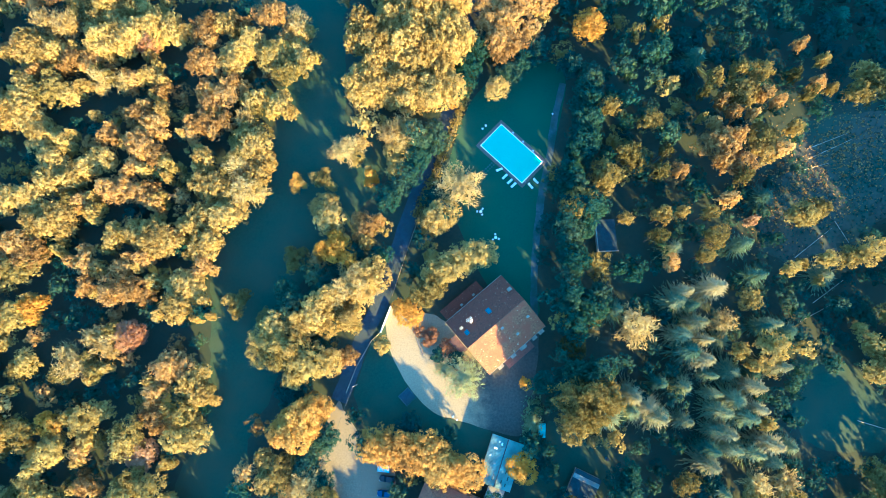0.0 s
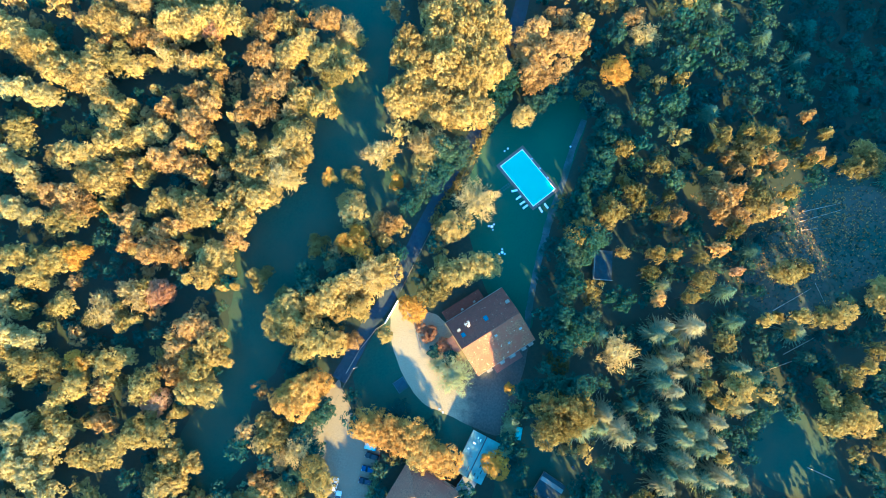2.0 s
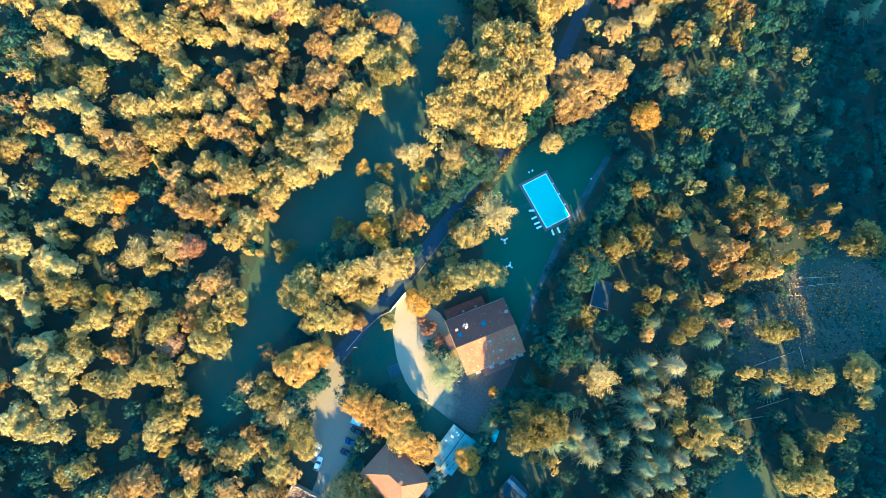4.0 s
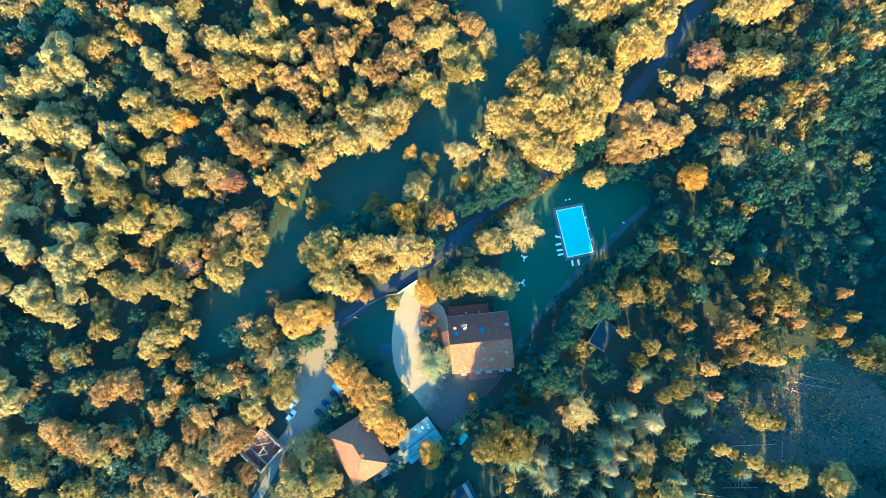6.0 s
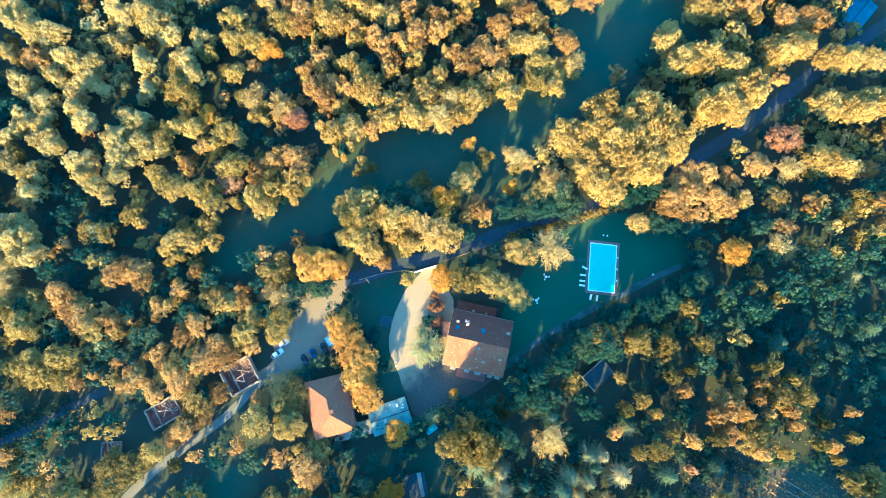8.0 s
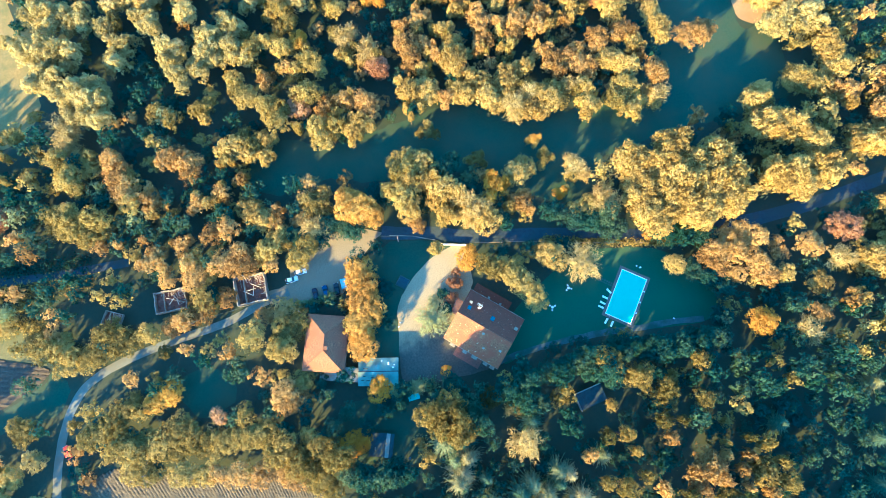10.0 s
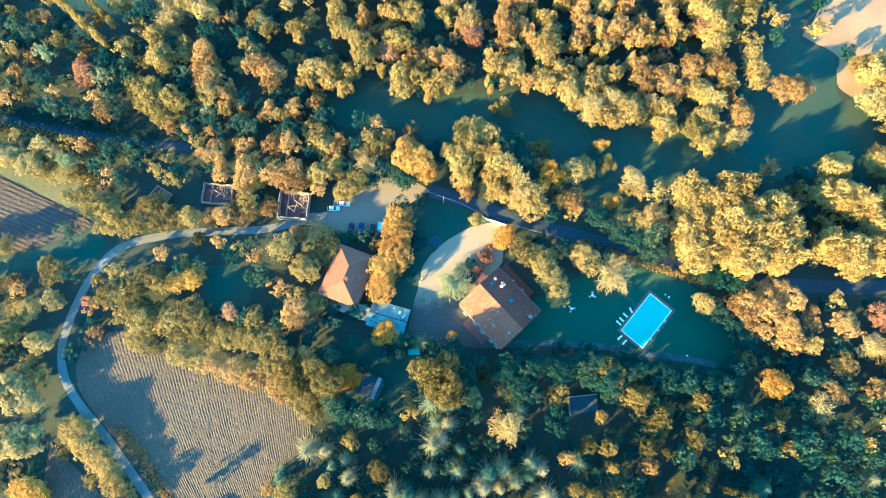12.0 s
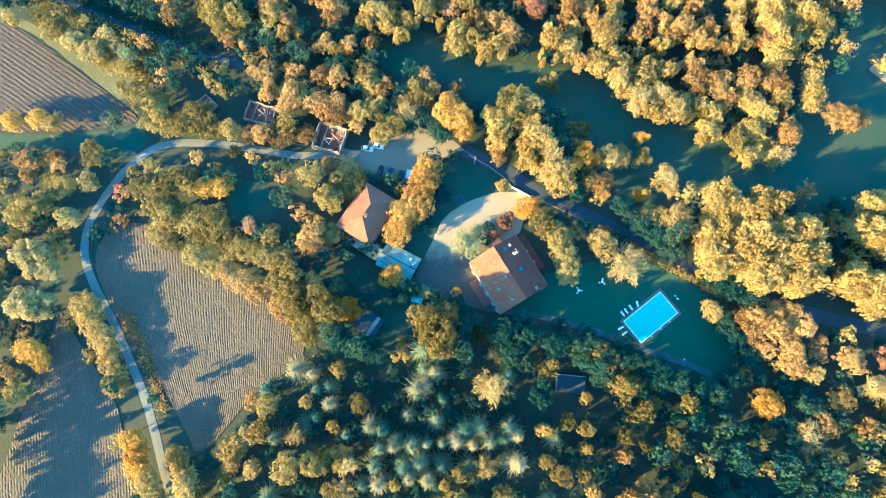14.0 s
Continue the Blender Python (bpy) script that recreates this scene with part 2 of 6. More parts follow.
def slab(points, thick, bm=None):
    """A plate under the outline of 3D points, of the given thickness, downwards."""
    bm = bm or bmesh.new()
    top = [bm.verts.new(p) for p in points]
    low = [bm.verts.new((p[0], p[1], p[2] - thick)) for p in points]
    bm.faces.new(top)
    bm.faces.new(low[::-1])
    for i in range(len(top)):
        j = (i + 1) % len(top)
        bm.faces.new((top[j], top[i], low[i], low[j]))
    bmesh.ops.recalc_face_normals(bm, faces=bm.faces)
    return bm


def inside(p, poly):
    hit, j = False, len(poly) - 1
    for i in range(len(poly)):
        (xi, yi), (xj, yj) = poly[i], poly[j]
        if (yi > p[1]) != (yj > p[1]) and p[0] < (xj - xi) * (p[1] - yi) / (yj - yi) + xi:
            hit = not hit
        j = i
    return hit


def near_line(p, line):
    best = 1e9
    for (x0, y0), (x1, y1) in zip(line, line[1:]):
        dx, dy = x1 - x0, y1 - y0
        k = min(1, max(0, ((p[0] - x0) * dx + (p[1] - y0) * dy) / (dx * dx + dy * dy + 1e-9)))
        best = min(best, math.hypot(p[0] - x0 - k * dx, p[1] - y0 - k * dy))
    return best


def smooth_line(line, steps=6):
    pts = [Vector(p) for p in line]
    pts = [2 * pts[0] - pts[1]] + pts + [2 * pts[-1] - pts[-2]]
    out = []
    for a, b, c, d in zip(pts, pts[1:], pts[2:], pts[3:]):
        for k in range(steps):
            s = k / steps
            out.append(0.5 * (2 * b + (c - a) * s + (2 * a - 5 * b + 4 * c - d) * s * s + (3 * b - a - 3 * c + d) * s ** 3))
    return [tuple(p) for p in out + [pts[-2]]]


def ribbon(name, line, width, z, mat, label, category, wobble=0.25):
    """A strip of road along a line, a little uneven at its edges, with a thin edge down to the ground."""
    line = smooth_line(line)
    bm = bmesh.new()
    rows = []
    for i, p in enumerate(line):
        q, r = Vector(line[max(0, i - 1)]), Vector(line[min(len(line) - 1, i + 1)])
        side = (r - q).normalized().orthogonal()
        w0, w1 = (width / 2 + wobble * noise.noise((p[0] * 0.3, p[1] * 0.3, s)) for s in (3.0, 9.0))
        l, r = Vector(p) + side * w0, Vector(p) - side * w1
        rows.append([bm.verts.new(v) for v in ((l.x, l.y, 0.0), (l.x, l.y, z), (*p, z + 0.03), (r.x, r.y, z), (r.x, r.y, 0.0))])
    for a, b in zip(rows, rows[1:]):
        for k in range(4):
            bm.faces.new((a[k], a[k + 1], b[k + 1], b[k]))
    bmesh.ops.recalc_face_normals(bm, faces=bm.faces)
    return tagged(part(name, bm, mat), label, category, kind="structure")


def sheet(name, outline, z, mat, label, category, ragged=0.5):
    """A patch of ground with a wavy rim."""
    rim = []
    for p in smooth_line(outline + outline[:1], 5)[:-1]:
        rim.append((p[0] + ragged * noise.noise((p[0] * 0.4, p[1] * 0.4, 1.0)), p[1] + ragged * noise.noise((p[0] * 0.4, p[1] * 0.4, 7.0)), z))
    bm = slab(rim, z)
    bmesh.ops.triangulate(bm, faces=[f for f in bm.faces if len(f.verts) > 4])
    return tagged(part(name, bm, mat), label, category, kind="structure")


# ---- the ground and what lies on it ----
def rise(x, y):
    """The plain is level; an unseen hill added sunward shades the east woods; low hills far off."""
    far = max(0.0, math.hypot(x, y) - 260)
    return max(0.0, 98 * math.exp(-((x - 257) / 66) ** 2 - ((y + 29) / 72) ** 2) - 2.0) + 0.03 * far


def terrain():
    side = [s * v for s, v in [(-1, 2600), (-1, 1400), (-1, 800), (-1, 500)]] + list(range(-380, 381, 20)) + [500, 800, 1400, 2600]
    bm = bmesh.new()
    grid = [[bm.verts.new((x, y, rise(x, y) if math.hypot(x - 20, y) > 128 else 0.0)) for x in side] for y in side]
    for a, b in zip(grid, grid[1:]):
        for k in range(len(side) - 1):
            bm.faces.new((a[k], a[k + 1], b[k + 1], b[k]))
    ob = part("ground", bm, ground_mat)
    return tagged(ob, "level woodland ground with leaf litter and grass", "ground", kind="structure")


LANE = [(-31.5, -17.0), (-29.6, -8.0), (-28.2, 0.3), (-25.4, 9.0), (-23.4, 19.0), (-21.2, 35.0), (-16.6, 57.0), (-12.8, 79.0), (-12.2, 97.0), (-14.0, 130.0), (-20.0, 170.0), (-25.0, 230.0)]
ROAD = [(160.0, -20.0), (125.0, -47.0), (100.9, -68.6), (87.2, -79.1), (77.4, -87.2), (69.2, -95.5), (59.5, -105.7), (49.8, -117.0), (42.1, -123.5), (32.9, -126.3), (21.4, -125.4), (10.2, -122.4), (2.5, -118.0), (-2.1, -112.0),
        (-6.1, -100.4), (-8.8, -87.0), (-11.2, -71.5), (-15.3, -59.0), (-17.5, -50.0)]
PATH_WALK = [(17.6, 12.5), (15.9, 24.8), (15.2, 36.7), (15.0, 46.1), (15.7, 58.4), (15.8, 69.5), (16.9, 82.0)]
FAR_ROAD = [(-42.0, -230.0), (-41.1, -186.0), (-40.6, -173.3), (-40.4, -164.8), (-39.3, -153.7), (-38.4, -143.0), (-37.2, -130.0), (-37.0, -100.0)]
YARD = [(-22.2, 10.4), (-22.8, 5.7), (-19.7, -2.3), (-13.4, -10.4), (-6.0, -15.8), (2.4, -17.2), (11.9, -18.4), (17.9, -18.2), (20.5, -12.0), (19.8, -3.9), (19.8, 4.0), (18.5, 10.0), (13.0, 8.0), (7.3, 4.0), (-5.0, 8.0), (-10.8, 10.0), (-17.1, 9.0)]
PARKING = [(-31.8, -16.8), (-27.2, -21.7), (-20.4, -29.0), (-13.6, -33.0), (-12.6, -42.1), (-13.3, -48.5), (-14.9, -56.0), (-18.6, -57.0), (-20.0, -50.0), (-25.4, -47.9), (-30.1, -39.9), (-33.9, -33.3), (-34.2, -25.0)]
LAWN = [(-13.0, 46.0), (-11.6, 60.7), (-8.4, 73.3), (-1.0, 83.0), (8.0, 88.0), (17.5, 84.0), (16.5, 60.0), (15.2, 46.1), (15.9, 24.8), (18.6, 14.5), (10.4, 14.0), (2.0, 22.0), (-6.0, 34.0)]
FRONT = [(-28.0, -14.5), (-26.0, -3.0), (-23.0, 5.0), (-19.5, -2.5), (-13.2, -10.6), (-5.8, -16.0), (2.4, -17.4), (10.0, -18.5), (8.0, -29.0), (-4.0, -24.0), (-14.0, -22.0), (-22.0, -24.0)]
GLADE = [(-96.0, 94.0), (-105.0, 104.0), (-129.0, 101.0), (-134.0, 116.0), (-106.0, 114.0), (-103.0, 126.0), (-85.0, 127.0), (-82.0, 138.0), (-57.0, 138.0), (-53.0, 125.0), (-50.1, 105.7), (-50.2, 93.6), (-46.2, 74.4), (-43.5, 62.8), (-33.6, 56.5), (-30.6, 44.8), (-44.4, 19.9), (-50.1, 6.6), (-49.9, -2.7), (-49.2, -15.2), (-53.2, -29.3), (-52.0, -38.1), (-50.7, -49.3),
         (-55.4, -57.3), (-65.2, -56.5), (-70.9, -44.7), (-65.4, -29.9), (-68.4, -13.0), (-70.5, 0.2), (-73.6, 17.9), (-65.7, 43.0), (-63.5, 59.6), (-66.4, 76.5), (-78.6, 90.2)]
CLEARED = [(84.3, 71.5), (88.7, 81.0), (104.4, 86.5), (118.0, 86.0), (124.0, 70.0), (112.0, 57.2), (102.4, 47.8), (93.3, 42.8), (84.1, 39.5), (75.8, 42.9), (77.8, 54.9), (82.3, 64.4)]
GLADE_EAST = [(88.7, 14.8), (102.0, 14.1), (112.9, 4.7), (114.6, -5.2), (103.0, -9.5), (91.6, -7.6), (88.4, 2.3)]
GARDEN = [(20.5, -31.0), (22.5, -20.0), (25.0, -14.0), (29.0, -15.0), (38.0, -14.0), (43.0, -20.0), (41.0, -34.0), (32.0, -40.0), (22.0, -38.0)]
FIELD = [(30.6, -119.9), (26.4, -109.3), (29.7, -100.9), (33.4, -81.6), (36.4, -66.7), (44.8, -47.3), (54.7, -46.0), (67.1, -54.9), (87.5, -63.0), (84.0, -70.0), (74.0, -82.1), (62.8, -98.4), (50.6, -113.6), (41.3, -120.0)]
FIELD_LOW = [(61.5, -122.5), (66.5, -115.5), (74.0, -105.0), (82.6, -93.8), (92.0, -87.0), (102.0, -80.5), (116.0, -71.0), (150.0, -88.0), (146.0, -112.0), (117.5, -117.5), (98.0, -119.7), (84.5, -121.0)]
FIELD_FAR = [(-30.0, -205.0), (-25.2, -179.3), (-21.2, -165.1), (-15.5, -149.4), (-8.1, -128.3), (-3.8, -128.6), (3.1, -142.9), (10.7, -163.7), (16.0, -185.0), (17.0, -210.0)]
JUNCTION = [(18.0, -185.0), (11.5, -163.7), (4.0, -142.9), (-3.0, -128.5), (-6.5, -126.5), (-1.0, -121.0), (7.5, -125.3), (8.3, -136.3), (17.2, -161.3), (25.0, -185.0)]
VERGE = [(-34.0, -203.0), (-29.3, -181.0), (-27.2, -167.7), (-22.7, -147.2), (-23.2, -128.9), (-19.9, -127.0), (-14.0, -134.5), (-8.5, -127.5), (-16.3, -149.6), (-22.0, -165.3), (-26.0, -179.5), (-31.0, -205.0)]
NORTH_FIELD = [(-108.0, 114.5), (-120.0, 121.0), (-143.0, 126.0), (-170.0, 150.0), (-170.0, 200.0), (-96.0, 200.0), (-90.0, 152.0), (-85.0, 132.0), (-92.0, 126.5), (-101.0, 127.5)]
FAR_MEADOW = [(-86.0, -158.0), (-84.0, -140.0), (-91.0, -129.0), (-101.0, -126.0), (-116.0, -130.0), (-150.0, -140.0), (-165.0, -180.0), (-120.0, -195.0), (-95.0, -178.0)]
ORCHARD = [(8.0, -89.0), (2.5, -84.5), (3.0, -75.0), (11.5, -70.0), (16.5, -76.5), (16.0, -83.0)]

terrain()
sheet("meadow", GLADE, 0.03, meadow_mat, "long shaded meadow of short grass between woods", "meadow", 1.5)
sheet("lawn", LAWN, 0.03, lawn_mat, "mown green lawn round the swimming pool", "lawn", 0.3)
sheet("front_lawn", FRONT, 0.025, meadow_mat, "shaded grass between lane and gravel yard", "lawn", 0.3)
sheet("orchard_ground", ORCHARD, 0.025, meadow_mat, "rough garden grass beside the road", "lawn", 1.0)
sheet("cleared_ground", CLEARED, 0.03, scrub_mat, "brown felled clearing in the wood", "clearing", 2.0)
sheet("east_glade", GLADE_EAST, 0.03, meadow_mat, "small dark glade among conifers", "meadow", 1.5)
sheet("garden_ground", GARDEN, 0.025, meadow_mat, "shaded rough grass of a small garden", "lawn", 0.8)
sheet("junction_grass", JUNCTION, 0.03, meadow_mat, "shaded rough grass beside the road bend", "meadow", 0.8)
sheet("verge", VERGE, 0.035, verge_mat, "yellowish grass verge along the ploughed field", "verge", 0.6)
sheet("far_meadow", FAR_MEADOW, 0.035, straw_mat, "yellowish grass meadow behind the poplar wood", "meadow", 1.0)
sheet("north_field", NORTH_FIELD, 0.035, stubble_mat, "pale dry field beyond the wood", "field", 1.0)
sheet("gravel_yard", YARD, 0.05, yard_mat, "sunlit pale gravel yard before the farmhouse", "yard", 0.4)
sheet("parking", PARKING, 0.055, parking_mat, "pale gravel parking place beside the lane", "parking", 0.6)
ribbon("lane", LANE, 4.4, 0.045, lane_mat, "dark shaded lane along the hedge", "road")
ribbon("road", ROAD, 2.6, 0.065, road_mat, "narrow worn grey country road", "road", 0.15)
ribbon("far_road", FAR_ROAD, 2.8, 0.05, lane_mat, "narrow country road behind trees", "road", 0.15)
ribbon("garden_path", PATH_WALK, 2.0, 0.04, path_mat, "grey path along the edge of the lawn", "path", 0.35)


def ploughed(name, outline, heading, period, label, bend=0.0, depth=0.04, mat=None, fan=0.0):
    """A field whose furrows are real ridges, heading in degrees; bend curves them."""
    c, s = math.cos(radians(heading)), math.sin(radians(heading))
    rim = smooth_line(outline + outline[:1], 4)[:-1]
    us = [x * c + y * s for x, y in rim]
    vs = [-x * s + y * c for x, y in rim]
    um, vm = (min(us) + max(us)) / 2, (min(vs) + max(vs)) / 2
    nu, nv = int((max(us) - min(us)) / 0.5) + 1, int((max(vs) - min(vs) + 12) / (period / 4)) + 1
    bm, grid = bmesh.new(), {}
    for i in range(nu + 1):
        u = min(us) + i * 0.5
        for j in range(nv + 1):
            v0 = min(vs) - 6 + j * period / 4
            v = v0 + bend * (u - um) ** 2 + fan * (u - um) * (v0 - vm) + 0.25 * noise.noise((u * 0.12, v0 * 0.15, 3.0))
            x, y = u * c - v * s, u * s + v * c
            if inside((x, y), rim):
                z = 0.16 + (0.0, depth, 0.01, -depth)[j % 4] * (0.8 + 0.9 * noise.noise((x * 0.5, y * 0.5, 6.5))) + 0.06 * noise.noise((x * 0.35, y * 0.35, 8.5)) + 0.04 * noise.noise((x * 0.9, y * 0.9, 0.5)) + 0.07 * noise.noise((x * 2.3, y * 2.3, 4.5))
                grid[i, j] = bm.verts.new((x, y, z))
    for i in range(nu):
        for j in range(nv):
            q = [grid.get(k) for k in ((i, j), (i + 1, j), (i + 1, j + 1), (i, j + 1))]
            if all(q):
                bm.faces.new(q)
            elif sum(v is not None for v in q) == 3:
                bm.faces.new([v for v in q if v])
    bmesh.ops.recalc_face_normals(bm, faces=bm.faces)
    return tagged(part(name, bm, mat or soil_mat), label, "field", kind="structure")


ploughed("field", FIELD, 28, 0.78, "ploughed tan field with curving furrows", 0.002, fan=-0.009)
ploughed("field_strip", FIELD_LOW, 28, 0.85, "ploughed strip of tan soil beside the road")
ploughed("far_field", FIELD_FAR, 74, 1.5, "ploughed brown field with straight furrows", mat=dark_soil_mat, depth=0.06)


# ---- the pool ----
def pool():
    m = pose(5.0, 58.6, 0, 0, 0, -35.0)            # x across, y short side
    long, short, rim, edge = 15.7, 8.3, 0.85, 0.36
    top = thing("swimming_pool", m, "rectangular swimming pool of clear turquoise water with dark coping", "pool")
    hx, hy = long / 2, short / 2
    for nm, cx, cy, sx, sy in (("coping", 0, hy + edge + rim / 2, long + 2 * (edge + rim), rim), ("coping", 0, -hy - edge - rim / 2, long + 2 * (edge + rim), rim),
                               ("coping", hx + edge + rim / 2, 0, rim, short + 2 * edge), ("coping", -hx - edge - rim / 2, 0, rim, short + 2 * edge)):
        part(nm, box(cx, cy, 0.0, sx, sy, 0.16, 0.02), coping_mat, top)
    for cx, cy, sx, sy in ((0, hy + edge / 2, long + 2 * edge, edge), (0, -hy - edge / 2, long + 2 * edge, edge), (hx + edge / 2, 0, edge, short), (-hx - edge / 2, 0, edge, short)):
        part("rim", box(cx, cy, 0.03, sx, sy, 0.17, 0.02), rim_mat, top, "white tiled rim")
    part("basin", box(0, 0, 0.031, long, short, 0.03), liner_mat, top, "bright blue liner")
    bm = bmesh.new()
    bmesh.ops.create_grid(bm, x_segments=40, y_segments=22, size=0.5, matrix=Matrix.Translation((0, 0, 0.155)) @ Matrix.Diagonal((long, short, 1, 1)))
    for v in bm.verts:
        v.co.z += 0.004 * noise.noise((v.co.x * 1.3, v.co.y * 1.3, 0))
    w = part("water", bm, water_mat, top, "clear still water")
    w.visible_shadow = False
    for k in (-0.25, 0.0, 0.25):
        part("skimmer", box(long * k, hy + edge + 0.35, 0.16, 0.5, 0.5, 0.05, 0.02), white_mat, top, "white skimmer lid")
    bm = bmesh.new()
    for s in (-0.3, 0.3):
        rod((hx - 0.5, -hy + 1 + s, 0.1), (hx + 0.3, -hy + 1 + s, 0.85), 0.03, bm=bm)
        rod((hx + 0.3, -hy + 1 + s, 0.85), (hx + 0.8, -hy + 1 + s, 0.16), 0.03, bm=bm)
    part("ladder", bm, white_mat, top, "white steel ladder")


pool()


def sun_lounger(m):
    top = thing("sun_lounger", m, "white plastic sun lounger on the grass beside the pool", "lounger", "sun loungers by the pool")
    part("frame", box(0, 0, 0.28, 0.66, 1.9, 0.06, 0.02), plastic_mat, top)
    for x in (-0.28, 0.28):
        for y in (-0.8, 0.75):
            part("leg", box(x, y, 0, 0.05, 0.07, 0.28), plastic_mat, top)
    part("mattress", box(0, -0.25, 0.34, 0.6, 1.25, 0.06, 0.02), plastic_mat, top)
    bm = box(0, 0, -0.03, 0.6, 0.75, 0.07, 0.02)
    bmesh.ops.transform(bm, matrix=pose(0, 0.66, 0.5, 32, 0, 0), verts=bm.verts)
    part("backrest", bm, plastic_mat, top)
    return top


for x, y, a in ((2.2, 53.3, 30), (4.0, 51.5, 54), (5.6, 50.3, 52), (6.8, 49.4, 54), (11.6, 49.9, -42), (12.9, 51.5, -38)):
    if x == 2.2:
        lounger = sun_lounger(pose(x, y, 0.03, 0, 0, a + 90))
    else:
        copy_thing(lounger, pose(x, y, 0.03, 0, 0, a + 90))


# ---- houses ----
def gable_plates(length, width, eave, ridge, over, thick, parent, mat, label):
    """The two plates of a ridged roof that runs along x."""
    hl, hw = length / 2 + over, width / 2 + over
    drop = (ridge - eave) / (width / 2) * over
    for s in (1, -1):
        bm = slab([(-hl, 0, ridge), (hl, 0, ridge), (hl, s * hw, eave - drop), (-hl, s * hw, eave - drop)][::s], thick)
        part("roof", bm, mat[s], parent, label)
    bm = bmesh.new()
    for k in range(int(2 * hl / 0.45)):
        x = -hl + 0.45 * k
        rod((x, 0, ridge + 0.02), (x + 0.47, 0, ridge + 0.05), 0.13, 0.11, 6, bm)
    part("ridge_cap", bm, tile_new_mat, parent, "row of pale ridge tiles")
    for s in (1, -1):
        part("gutter", rod((-hl, s * (hw + 0.06), eave - drop - 0.1), (hl, s * (hw + 0.06), eave - drop - 0.1), 0.08), stone_mat, parent, "pale metal gutter")


def wall_ring(length, width, height, thick, parent, mat, gable=0.0):
    """Four walls with thickness; those at the ends rise to the gable."""
    for s in (1, -1):
        part("wall", box(0, s * (width / 2 - thick / 2), 0, length, thick, height), mat, parent)
        bm = bmesh.new()
        x0, x1, hw = s * length / 2, s * (length / 2 - thick), width / 2 - thick - 0.002
        ring = [(-hw, 0), (hw, 0), (hw, height), (0, height + gable * hw / (width / 2)), (-hw, height)] if gable else [(-hw, 0), (hw, 0), (hw, height), (-hw, height)]
        f, b = [bm.verts.new((x0, y, z)) for y, z in ring], [bm.verts.new((x1, y, z)) for y, z in ring]
        bm.faces.new(f)
        bm.faces.new(b[::-1])
        for i in range(len(ring)):
            j = (i + 1) % len(ring)
            bm.faces.new((f[i], b[i], b[j], f[j]))
        bmesh.ops.recalc_face_normals(bm, faces=bm.faces)
        part("wall", bm, mat, parent)


def window(m, parent, w=1.0, h=1.3, shutters=True):
    """A window on a wall's face: x along the wall, y outwards."""
    def put(name, bm, mat, up):
        bmesh.ops.transform(bm, matrix=m, verts=bm.verts)
        return part(name, bm, mat, up)
    top = put("window", box(0, 0.03, -0.06, w + 0.2, 0.06, h + 0.12), stone_mat, parent)
    put("pane", box(0, 0.065, 0, w, 0.02, h), glass_dark, top)
    put("sill", box(0, 0.14, -0.14, w + 0.3, 0.28, 0.07), stone_mat, top)
    if shutters:
        for s in (-1, 1):
            put("shutter", box(s * (w * 0.75 + 0.06), 0.05, 0, w * 0.48, 0.05, h), timber_mat, top)


